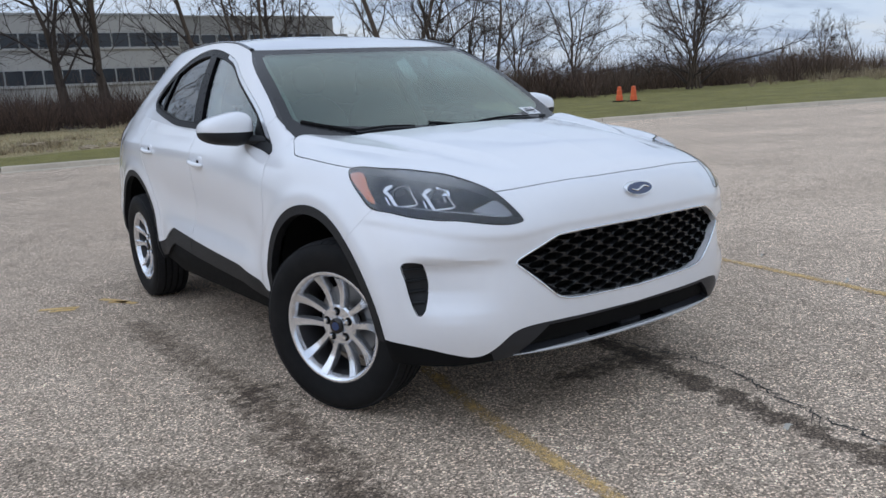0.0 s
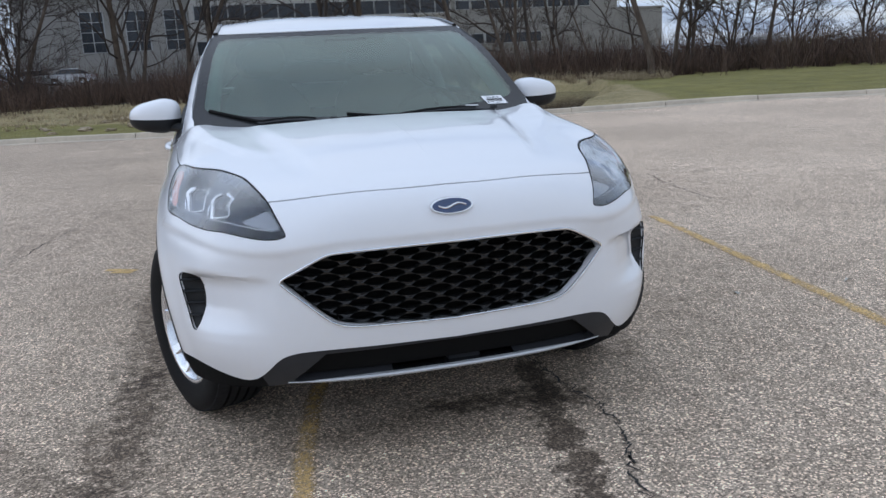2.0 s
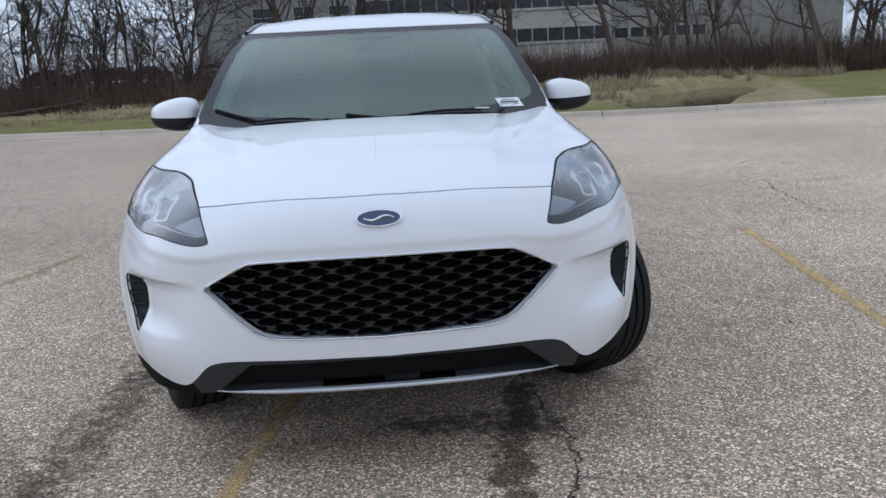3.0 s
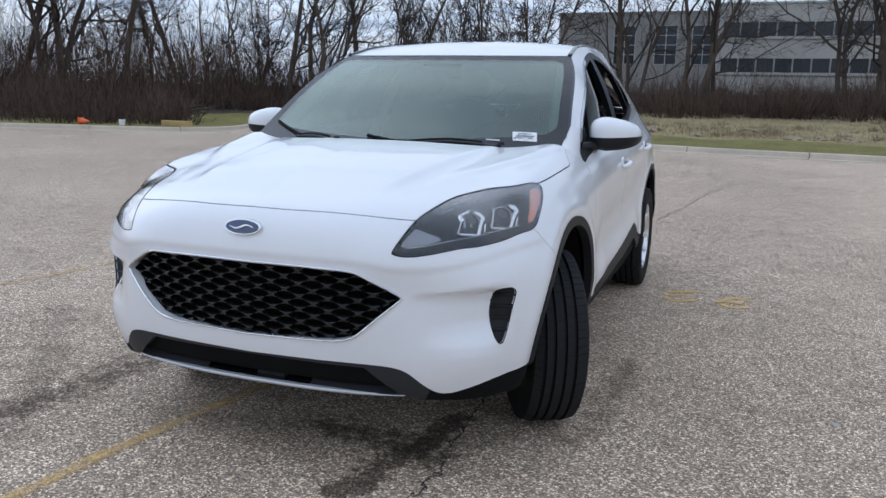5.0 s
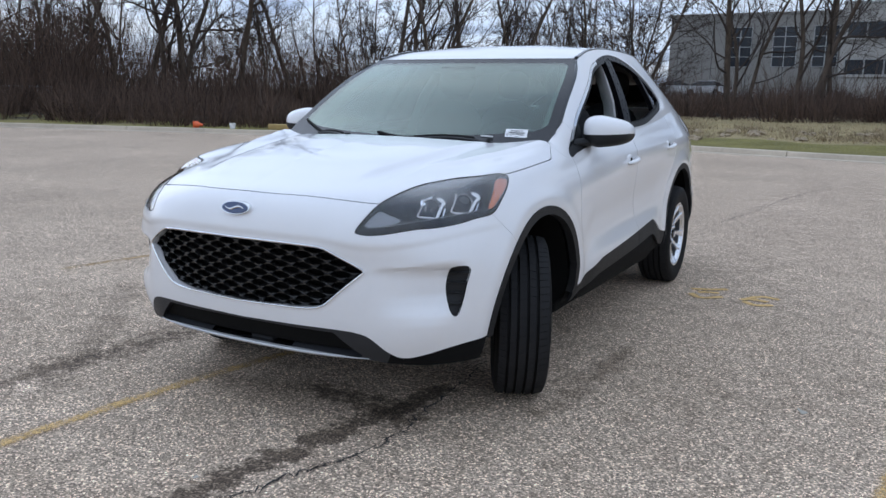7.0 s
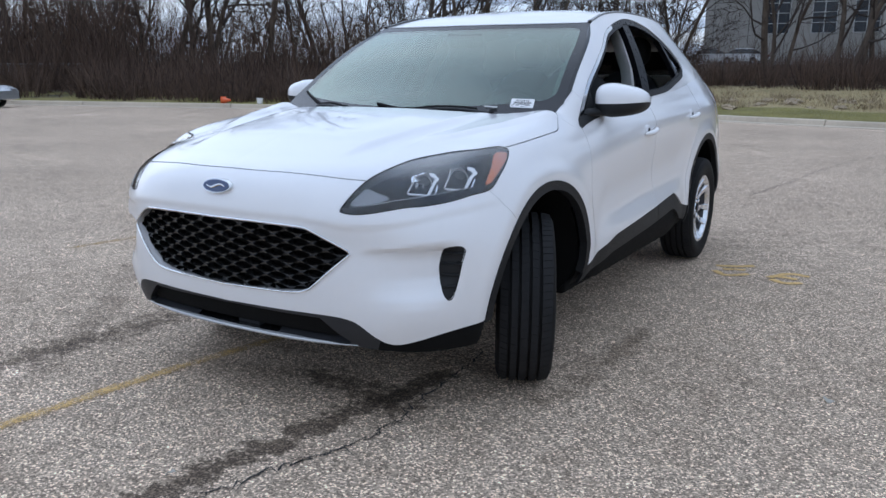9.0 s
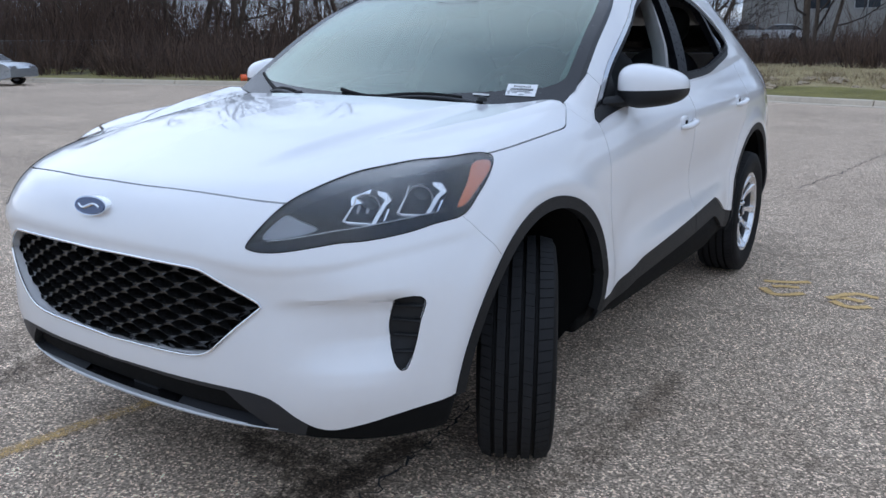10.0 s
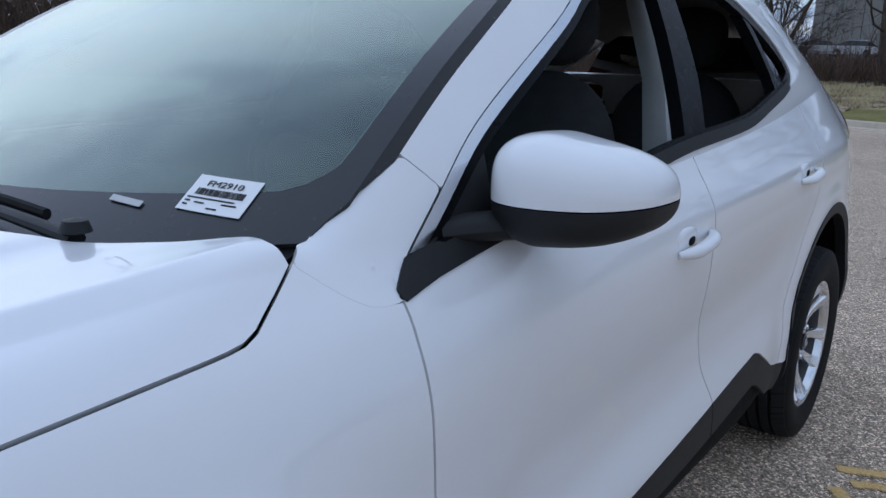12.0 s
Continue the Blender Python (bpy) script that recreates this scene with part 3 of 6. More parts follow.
wing_mesh = keep(SKIN, lambda v: np.where(v[:, 1] > .34, .760 - v[:, 0], -1.0), cut(f_joint, 0), cut(f_bumper, .0007), no_bonnet, cut(f_lamp, .0016), cut(f_df), cut(f_dlo, 0), ahead_of(.70), lambda v: v[:, 1] - .56, *NO_HOLES)
sides("front_wing", wing_mesh, PAINT)
f_tip = lambda v: f_dlo(v) - .004 * (1 - step(.48, .56, v[:, 1]))
belt_z = curve_of([(.42, 1.075), (.50, 1.052), (.53, 1.050), (.60, 1.066), (1.0, 1.105), (2.5, 1.27)])
door_f = sides("front_door", keep(SKIN, only(f_df), cut(f_tip, 0), *NO_HOLES), PAINT)
door_r = sides("rear_door", keep(SKIN, only(f_dr), cut(f_dlo, 0), *NO_HOLES), PAINT)
TAIL = [(3.36, 1.16), (3.62, 1.16), (3.70, 1.05), (3.62, .94), (3.40, .98)]
f_tail = lambda v: np.where(abs(v[:, 0]) > .42, inside(v[:, 1:], loop(TAIL, 3)), 9.0)
sides("rear_quarter_panel", keep(SKIN, rear_of(2.0), cut(f_dr), cut(f_dlo, 0), cut(f_tail), *NO_HOLES), PAINT)
for l in sides("tail_lamp", keep(SKIN, only(f_tail)), TAIL_RED, "dark red tail lamp"):
    pass
# greenhouse side: pillars and roof rail in body colour
pillar = keep(SIDE, cut(f_dlo, 0), ahead_of(3.56))
f_root = lambda v: ((v[:, 1] - .566) * 1.044 + v[:, 2] - 1.171) / 1.446
rail_pts = spline(RAIL[:5], 240)


def f_mould(v):
    """Below zero beside the glass, where a black moulding covers the pillar's edge."""
    d = np.sqrt(((v[:, None] * [1, 1, 1] - rail_pts[None])**2).sum(-1)).min(1)
    return d - np.interp(v[:, 1], [.46, .56, 1.0, 1.12], [-.004, .020, .018, -.01])


front_side = keep(pillar, ahead_of(1.2))
sides("body_side_pillar", merged(keep(front_side, cut(f_root, .0010), cut(f_mould, 0)), keep(pillar, rear_of(1.2))), PAINT)
BORDER = plain("ceramic_border", (.022, .022, .023), .22, 0, .1, 60, 0, 0, spec=.32)
sides("windscreen_moulding", keep(front_side, f_mould), BORDER, "black moulding beside the windscreen")

# cladding
clad = [lambda v: f_low(v) + .001, cut(f_arch(), .0)]
STRIP = 0.037
nose_low = keep(SKIN, ahead_of(-.10), lambda v: f_low(v) + .001, cut(f_arch(), 0), lambda v: np.interp(abs(v[:, 0]), [0, .50, .60, .70, .9], [.324, .322, .304, .294, .29]) - v[:, 2])
INTAKE = in_xz([(0, .418), (.415, .418), (.525, .325), (0, .322)])
f_wing = lambda v: abs(v[:, 0]) - .605 - .5 * (v[:, 2] - .33)
part("lower_bumper", skirted(both(keep(nose_low, cut(INTAKE, 0), f_wing)), .05), GREY_TRIM, car, "dark grey lower bumper cladding")
# shadow under the corner is put into the colour, near-black instead of grey trim
sides("lower_bumper_corner", keep(nose_low, cut(f_wing, 0)), SEAL_SHADE, "black edge under the bumper corner", .05)
sill = keep(SKIN, rear_of(.30), ahead_of(2.4), *clad)
sill_top = keep(sill, lambda v: -.092 - f_low(v))
sill_foot = keep(sill, lambda v: f_low(v) + .090, lambda v: np.interp(v[:, 1], [.45, .75, 2.0, 2.3], [.355, .275, .27, .34]) - v[:, 2])
sides("sill_trim", keep(offset(sill_top, -.006), ahead_of(1.545)), TRIM)
sides("sill_trim", keep(offset(sill_top, -.006), rear_of(1.55)), TRIM)
# tucked-in lower sill takes a darker colour that stands for its shade
sides("sill_underside", offset(sill_foot, -.022), SEAL_SHADE, "black underside of the sill", .03)
sides("rear_bumper", keep(SKIN, rear_of(2.75), *clad), TRIM, "black plastic lower rear bumper")


def ring_of(i):
    cy, cz, r = ARCHES[i]

    def field(v):
        low = np.maximum(abs(v[:, 1] - cy) - r, v[:, 2] - cz)
        d = np.minimum(np.hypot(v[:, 1] - cy, v[:, 2] - cz) - r, low)
        return np.where(abs(v[:, 0]) > .5, np.maximum(d, -(d + STRIP)), 9.0)
    return field


for i in (0, 1):
    sides("wheel_arch_trim", offset(keep(SKIN, ring_of(i), lambda v: np.where(v[:, 1] > 1.4, .33, .375) - v[:, 2]), .004), TRIM, "black plastic wheel arch trim", .035)

# underlay behind the gaps, wheel housings, floor
under = keep(SKIN, lambda v: np.where(v[:, 2] > 1.03, v[:, 1] - .34, -1.0), cut(f_arch(STRIP), 0), cut(f_grille, .0), cut(f_dlo, .0), lambda v: np.where(v[:, 1] < -.3, .335, .30) - v[:, 2])
part("underbody_shell", both(offset(under, -.026)), SEAL_SHADE, car, "dark seams and shell behind the panels")
for i, (cy, cz, r) in enumerate(ARCHES):
    rr = r - STRIP + .012
    prof = [(.865, rr), (.80, rr + .006), (.50, rr + .006), (.46, rr - .05), (.46, .02)]
    V, F = [], []
    arc = np.linspace(-math.radians(32), math.pi + math.radians(20), 25)
    for a in arc:
        for x, q in prof:
            low = max(0, -math.sin(a))
            V.append((min(x, .865 - .28 * low), cy + q * math.cos(a), cz + q * math.sin(a)))
    k = len(prof)
    F = [(a * k + j, a * k + j + 1, (a + 1) * k + j + 1, (a + 1) * k + j) for a in range(24) for j in range(k - 1)]
    h = (np.array(V), F)
    part("wheel_housing", h, SEAL_SHADE, car, smooth=True)
    part("wheel_housing", mirrored(h), SEAL_SHADE, car, smooth=True)
part("floor_pan", merged(box(-.46, .46, -.45, 3.45, .235, .30, .02), box(-.78, .78, .52, 2.16, .238, .303, .02)), SEAL_SHADE, car)

# roof and screen
part("roof", skirted(both(keep(ROOF, lambda v: np.interp(v[:, 1], *np.array(RAIL)[3:, [1, 0]].T) * -1 + abs(v[:, 0]) + .022)), .02), PAINT, car)
rail_path = spline(RAIL[3:9], 40)
for sx in (1, -1):
    p = rail_path * [sx, 1, 1] + [-.012 * sx, 0, .004]
    part("roof_ditch_strip", tube(p, .013, 8, True, .55), GLOSS_BLACK, car, "black roof strip")


def frit(v):
    """Below zero in the clear middle of the windscreen."""
    half = np.interp(v[:, 2], *np.array(RAIL)[:4, [2, 0]].T)
    side = abs(v[:, 0]) - (half - .043)
    t = (v[:, 1] - foot(v[:, 0])[0]) / (.83 - .13 * (abs(v[:, 0]) / .775)**2)
    low = (.125 - t) * .8
    top = (t - .945) * .9
    k = .07
    h = np.clip(.5 - .5 * (low - side) / k, 0, 1)
    return np.maximum(low * (1 - h) + side * h + k * h * (1 - h), top)


def f_corner(v):
    """Below zero where the wing's corner laps over the foot of the glass."""
    a = v * [1, 1, 1]
    a[:, 0] = abs(a[:, 0])
    d = np.sqrt(((a[:, None] - rail_pts[None])**2).sum(-1)).min(1)
    return d - np.interp(a[:, 1], [.38, .427, .470, .48], [.018, .018, .002, -.01])


SCR = both(SCREEN)
part("windscreen", slab(keep(SCR, frit), .005), SCREEN_GLASS, car, "faintly green laminated windscreen")
part("windscreen_border", slab(keep(SCR, lambda v: -frit(v), cut(f_corner, 0)), .006), BORDER, car, "black ceramic windscreen border")


# one smooth panel where wing, pillar foot and glass corner meet
def corner_panel():
    o, n0 = np.array([.785, .47, 1.095]), np.array([.78, -.20, .59])
    n0 /= np.linalg.norm(n0)
    e1 = np.array([0, 1, .62]) - n0 * (np.array([0, 1, .62]) @ n0)
    e1 /= np.linalg.norm(e1)
    e2 = np.cross(n0, e1)
    src = [keep(SCREEN, lambda v: v[:, 1] - .60), keep(SIDE, ahead_of(.75)), keep(SKIN, rear_of(.25), ahead_of(.60), lambda v: .95 - v[:, 2])]
    trees = [BVHTree.FromPolygons([tuple(p) for p in m[0]], m[1]) for m in src]
    A, B = np.linspace(-.15, .17, 81), np.linspace(-.11, .11, 56)
    H, own = np.full((81, 56), np.nan), np.zeros((81, 56), int)
    for i, a in enumerate(A):
        for j, b in enumerate(B):
            p = o + e1 * a + e2 * b + n0 * .3
            for k, t in enumerate(trees):
                hit = t.ray_cast(Vector(p), Vector(-n0))
                if hit[0] and (np.isnan(H[i, j]) or .3 - hit[3] > H[i, j]):
                    H[i, j], own[i, j] = .3 - hit[3], k
    ok = ~np.isnan(H)
    S, wgt = np.where(ok, H, 0), ok.astype(float)
    for _ in range(45):
        for ax in (0, 1):
            S = (np.roll(S, 1, ax) + S * 2 + np.roll(S, -1, ax)) / 4
            wgt = (np.roll(wgt, 1, ax) + wgt * 2 + np.roll(wgt, -1, ax)) / 4
    S = S / np.maximum(wgt, 1e-6)
    P0 = o + e1 * A[:, None, None] + e2 * B[None, :, None] + n0 * np.where(ok, H, 0)[..., None]
    flatp = P0.reshape(-1, 3)
    crease = np.vstack([spline(seam_fill, 60), rail_pts[rail_pts[:, 1] < .53]])
    dc = np.sqrt(((flatp[:, None] - crease[None])**2).sum(-1)).min(1).reshape(81, 56)
    ds = np.sqrt(((flatp[:, None] - spline(seam_fill, 60)[None])**2).sum(-1)).min(1)
    w = np.exp(-(dc / .032)**4)
    P = o + e1 * A[:, None, None] + e2 * B[None, :, None] + n0 * (np.where(ok, H * (1 - w) + S * w, 0) + .0004)[..., None]
    own_ = own.ravel()
    fld = np.where(own_ == 0, f_corner(flatp), np.where(own_ == 1, np.maximum(.0008 - f_mould(flatp), f_root(flatp) + .001), np.maximum(.001 - f_bonnet(flatp), ds - .050)))
    fld = np.maximum(fld, .0015 - f_dlo(flatp))
    fld = np.where(own_ == 0, np.maximum(fld, .408 - flatp[:, 1]), fld)
    fld = np.where(own_ == 2, np.maximum(fld, .764 - flatp[:, 0]), fld)
    fld = np.where(ok.ravel(), fld, .02).reshape(81, 56)
    fld = np.median([np.roll(np.roll(fld, a, 0), b, 1) for a in (-1, 0, 1) for b in (-1, 0, 1)], 0).ravel()
    V, F = outward(grid_mesh(P), (0, 1.6, .8))
    return keep((V, F), lambda v: fld if len(v) == len(fld) else np.zeros(len(v)))


corner = corner_panel()
sides("wing_corner", corner, PAINT)
# sensor housing behind the top of the glass
def behind_screen(u, v, deep):
    p = screen_point(np.array([abs(u) / .62]), np.array([v]))[0]
    return np.array([math.copysign(p[0], u), p[1] + deep * .35, p[2] - deep])


part("sensor_cover", flat(loop([(-.19, .97), (.19, .97), (.15, .925), (.085, .90), (.045, .855), (-.045, .855), (-.085, .90), (-.15, .925)], 3), lambda u, v: behind_screen(u, v, .016), (0, .02, -.03)), TRIM, car, "dark camera housing behind the glass")
part("sensor_window", flat([(-.028, .875), (.028, .875), (.012, .90), (-.012, .90)], lambda u, v: behind_screen(u, v, .012), (0, .004, -.004)), LINER, car, "small grey sensor window")
scuttle = []
for x in np.linspace(-.75, .75, 41):
    edge = spline(BONNET[2], 80)
    k = np.argmin(abs(edge[:, 0] - abs(x)))
    (y0, z0), (y1, z1) = edge[k, 1:], foot(x)
    scuttle.append([(x, y0 - .05, z0 - .034), (x, y0 - .004, z0 - .022), (x, (y0 + y1) / 2, (z0 + z1) / 2 - .020), (x, y1 + .004, z1 - .008), (x, y1 + .03, z1 - .004)])
part("scuttle_panel", slab(outward(grid_mesh(np.array(scuttle)), (0, .3, 0)), .006), TRIM, car, "black plastic scuttle")


# ---- side windows ----
def dlo_ring(w0, w1):
    return lambda v: np.maximum(f_dlo(v) + w0, -(f_dlo(v) + w1))


_both_side = welded(merged(keep(SKIN, rear_of(.40), ahead_of(2.7), lambda v: .98 - v[:, 2]), SIDE))
f_b = lambda v: inside(v[:, 1:], [(1.38, 1.00), (1.50, 1.00), (1.60, 1.25), (1.69, 1.60), (1.60, 1.60), (1.47, 1.25)])
f_c = lambda v: inside(v[:, 1:], [(2.25, 1.00), (2.31, 1.10), (2.295, 1.25), (2.17, 1.60), (2.12, 1.60), (2.25, 1.25)])
f_tri = lambda v: inside(v[:, 1:], [(.45, .98), (.70, .98), (.735, 1.20), (.60, 1.16)])
frames = keep(_both_side, dlo_ring(.0, .034))
sides("window_surround", offset(frames, -.004), PILLAR_BLACK, "", .02)
sides("centre_pillar_cover", offset(keep(_both_side, only(f_dlo, .02), f_b), -.004), PILLAR_BLACK, "gloss black pillar cover", .03)
sides("rear_pillar_cover", offset(keep(_both_side, only(f_dlo, .02), f_c), -.006), PILLAR_BLACK, "gloss black window divider", .03)
sides("mirror_sail", offset(keep(_both_side, only(f_dlo, .02), f_tri), -.006), TRIM, "black triangular mirror base", .03)
# bright strip along the front and top of the window line
strip = keep(_both_side, dlo_ring(.001, .018), lambda v: belt_z(v[:, 1]) - v[:, 2], ahead_of(1.35))
sides("bright_window_strip", offset(strip, .002), BRIGHT, "bright chrome window strip", .012)
low_strip = keep(_both_side, lambda v: np.maximum(f_tip(v) - .0015, -(f_dlo(v) + .026)), rear_of(.4775), lambda v: v[:, 2] - belt_z(v[:, 1]), ahead_of(2.42))
sides("belt_moulding", offset(low_strip, .003), TRIM, "black belt moulding", .015)
pane = lambda a: slab(offset(keep(_both_side, only(f_dlo, .02), *a), -.016), .004)
front_p = [cut(f_b, 0), cut(f_tri, 0), ahead_of(1.60), lambda v: v[:, 1] - (1.40 + .42 * (v[:, 2] - 1.05))]
rear_p = [cut(f_b, 0), cut(f_c, 0), lambda v: (1.40 + .42 * (v[:, 2] - 1.05)) - v[:, 1], lambda v: v[:, 1] - (2.30 - .35 * np.clip(v[:, 2] - 1.2, 0, 1))]
quarter_p = [cut(f_c, 0), lambda v: (2.28 - .35 * np.clip(v[:, 2] - 1.2, 0, 1)) - v[:, 1]]
part("front_side_glass", mirrored(pane(front_p)), SIDE_GLASS, car, "closed clear front side window")
part("rear_side_glass", mirrored(pane(rear_p)), PRIVACY_GLASS, car, "closed dark privacy glass")
for m in (pane(quarter_p), mirrored(pane(quarter_p))):
    part("quarter_glass", m, PRIVACY_GLASS, car, "dark quarter window")

# ---- wing mirrors ----
def ellipsoid(cx, cy, cz, rx, ry, rz, n=20, m=28, shape=None, power=.82):
    V, F = [], []
    for i in range(n + 1):
        a = math.pi * i / n
        for j in range(m):
            b = 2 * math.pi * j / m
            p = [math.sin(a) * math.cos(b), math.sin(a) * math.sin(b), math.cos(a)]
            p = [math.copysign(abs(c)**power, c) for c in p]
            p = [cx + rx * p[0], cy + ry * p[1], cz + rz * p[2]]
            V.append(shape(*p) if shape else p)
    for i in range(n):
        for j in range(m):
            F.append((i * m + j, (i + 1) * m + j, (i + 1) * m + (j + 1) % m, i * m + (j + 1) % m))
    return welded((np.array(V), F), 1e-5)


def mirror_shape(x, y, z):
    u = (x - .90) / .135
    z = 1.12 + (z - 1.12) * (1.0 - .20 * max(u, 0) - .04 * max(-u, 0)) - .012 * u * (z > 1.12)
    y = y + .035 * max(u, -1)**2 * (1 if u > 0 else .4)
    y = min(y, .805 + .04 * u)
    return (x, y, z)


head = ellipsoid(.932, .745, 1.112, .114, .102, .078, 28, 40, mirror_shape, .66)
shell = keep(head, lambda v: (1.101 + .03 * (v[:, 0] - .9)) - v[:, 2])
lowm = keep(head, lambda v: v[:, 2] - (1.099 + .03 * (v[:, 0] - .9)))
arm = tube([(.785, .62, 1.058), (.82, .66, 1.060), (.86, .70, 1.062), (.92, .735, 1.066)], [.034, .032, .034, .030], 14, True, .62)
for f in (lambda m: m, mirrored):
    h = part("wing_mirror", f(lowm), TRIM, car, "white wing mirror on a black foot")
    part("mirror_shell", f(shell), PAINT, h, "white mirror shell")
    part("mirror_foot", f(arm), TRIM, h, "black mirror foot")

# ---- door handles ----
def surf_x(y, z):
    d = (SKIN[0][:, 1] - y)**2 + (SKIN[0][:, 2] - z)**2 + np.where(SKIN[0][:, 0] > .6, 0, 9)
    k = np.argsort(d)[:5]
    w = 1 / (d[k] + 1e-6)
    return float((SKIN[0][k, 0] * w).sum() / w.sum())


def skin_y(x, z):
    d = (SKIN[0][:, 0] - x)**2 + (SKIN[0][:, 2] - z)**2 + np.where(SKIN[0][:, 1] < -.40, 0, 9)
    k = np.argsort(d)[:5]
    w = 1 / (d[k] + 1e-6)
    return float((SKIN[0][k, 1] * w).sum() / w.sum())


def handle(y, z, parent):
    x = surf_x(y, z)
    n = 15
    path, rad = [], []
    for i in range(n):
        u = i / (n - 1) * 2 - 1
        path.append((x + .024 * (1 - abs(u)**3) + .002, y + .088 * u, z + .010 * u))
        rad.append(.0155 * (1 - .5 * abs(u)**4))
    grip = tube(path, rad, 12, True, .85)
    cup = ellipsoid(x - .005, y - .035, z + .010, .010, .050, .027, 10, 20)
    # solid near-black ellipsoid that paints the shade behind the grip
    gap_shade = ellipsoid(x - .002, y - .030, z + .010, .008, .028, .014, 10, 20)
    for sx, d in zip((1, -1), parent):
        f = (lambda m: m) if sx > 0 else mirrored
        h = part("door_handle", f(grip), PAINT, d, "white door handle")
        part("handle_cup", f(cup), PAINT, d, "white rounded recess behind the handle")
        part("handle_slot", f(gap_shade), SEAL_SHADE, d, "dark finger gap behind the handle")


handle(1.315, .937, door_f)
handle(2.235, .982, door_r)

# ---- grille ----
grille_y = lambda x, z: -.824 + .20 * x**2 + .32 * x**4 + .09 * np.clip(.70 - z, 0, 1)
edge2d = np.vstack([GRILLE, np.array(GRILLE)[::-1] * [-1, 1]])
edge2d = np.array([p for i, p in enumerate(edge2d) if i == 0 or np.hypot(*(p - edge2d[i - 1])) > 1e-4][:-1])
grille = part("grille", flat(edge2d[::-1], lambda u, v: (u, grille_y(u, v) + .055, v), (0, .004, 0)), SEAL_SHADE, car, "black honeycomb grille with a bright surround", smooth=False)


surround = rim_path(keep(SKIN, ahead_of(-.3), f_grille))
half_s = surround[surround[:, 0] > .002]
half_s = half_s[np.argsort(np.arctan2(half_s[:, 2] - .615, half_s[:, 0]))]
surround = np.vstack([half_s, half_s[::-1] * [-1, 1, 1], half_s[:1]]) + [0, -.003, 0]
part("bright_surround", tube(surround, .0036, 8, False), CHROME, grille, "thin bright grille surround")
# honeycomb: long six-sided cells in staggered rows
V, F = [], []
PX, PZ, HW, HH = .098, .0430, .0425, .0155
fgr = lambda q: inside(np.array([q]), edge2d)[0]
for row in range(-8, 9):
    for col in range(-7, 8):
        cx, cz = (col + (row % 2) * .5) * PX, .615 + row * PZ / 2
        if fgr((cx, cz)) > .012:
            continue
        outer = [(-PX / 2, 0), (-PX / 4, PZ / 2 * .5), (0, PZ / 2), (PX / 4, PZ / 2 * .5), (PX / 2, 0), (PX / 4, -PZ / 2 * .5), (0, -PZ / 2), (-PX / 4, -PZ / 2 * .5)]
        inner = [(-HW, -.001), (-HW * .66, HH * .62), (0, HH * .86), (HW * .66, HH * .62), (HW, -.001), (HW * .66, -HH * .62), (0, -HH * .86), (-HW * .66, -HH * .62)]
        k = len(V)
        for ring, back, tilt in ((outer, .016, 0), (inner, .012, .25), (inner, .050, 0)):
            for u, w in ring:
                x, z = cx + u, cz + w
                s = fgr((x, z))
                if s > -.002:
                    x, z = cx + u * .45, cz + w * .45
                    if fgr((x, z)) > -.002:
                        x, z = np.array([0, .615]) + (np.array([cx, cz]) - [0, .615]) * .94
                V.append((x, grille_y(x, z) + back + tilt * (w + .01), z))
        for r in (0, 1):
            F += [(k + r * 8 + i, k + r * 8 + (i + 1) % 8, k + r * 8 + 8 + (i + 1) % 8, k + r * 8 + 8 + i) for i in range(8)]
part("honeycomb", (np.array(V), F), plain("grille_black", (.016, .016, .016), .2, 0, .2, 120), grille, "gloss black honeycomb mesh", smooth=False)

# badge: plain oval in blue with a bright rim
bo = [(.067 * math.cos(a), .0255 * math.sin(a)) for a in np.linspace(0, 2 * math.pi, 49)[:-1]]
b_put = lambda u, v, o=0: (u, -.806 - o + .30 * u * u + (v + .0) * .42, .852 + v * .93)
badge = part("badge", flat(bo[::-1], lambda u, v: b_put(u, v, .006), (0, .02, 0)), CHROME, car, "oval blue badge with a bright rim")
part("badge_field", flat([(u * .92, v * .86) for u, v in bo[::-1]], lambda u, v: b_put(u, v, .008), (0, .004, 0)), BADGE_BLUE, badge, "dark blue oval field")
part("badge_mark", tube([b_put(u, .006 * math.sin(u * 75), .0095) for u in np.linspace(-.044, .044, 33)], [.0022 + .0022 * math.cos(u) ** 2 for u in np.linspace(-1.5, 1.5, 33)], 6), CHROME, badge, "bright plain mark across the badge")

# ---- lower intake ----
ipoly = np.array([(-.40, .414), (.40, .414), (.52, .325), (-.52, .325)])
iy = lambda x, z: -.775 + .19 * x**2 + .30 * x**4 + (.42 - z) * .22
intake = part("lower_intake", flat(ipoly[::-1], lambda u, v: (u, iy(u, v) + .10, v), (0, .01, 0)), SEAL_SHADE, car, "black lower intake", smooth=False)
for z, t in ((.392, .004), (.362, .010)):
    part("intake_slat", tube([(x, iy(x, z) + .055, z + .004 * math.sin(x * 9)) for x in np.linspace(-.44, .44, 31)], t, 8, True, .5), GLOSS_BLACK, intake)
for x in (-.36, .04, .36):
    part("intake_divider", box(x - .055, x + .055, iy(x, .37) + .040, iy(x, .37) + .10, .322, .418, .006), GREY_TRIM, intake)
lipx = np.linspace(-.535, .535, 45)
ly = lambda x: -.772 + .14 * x**2 + .32 * x**4
V, W2, U2 = [], [], []
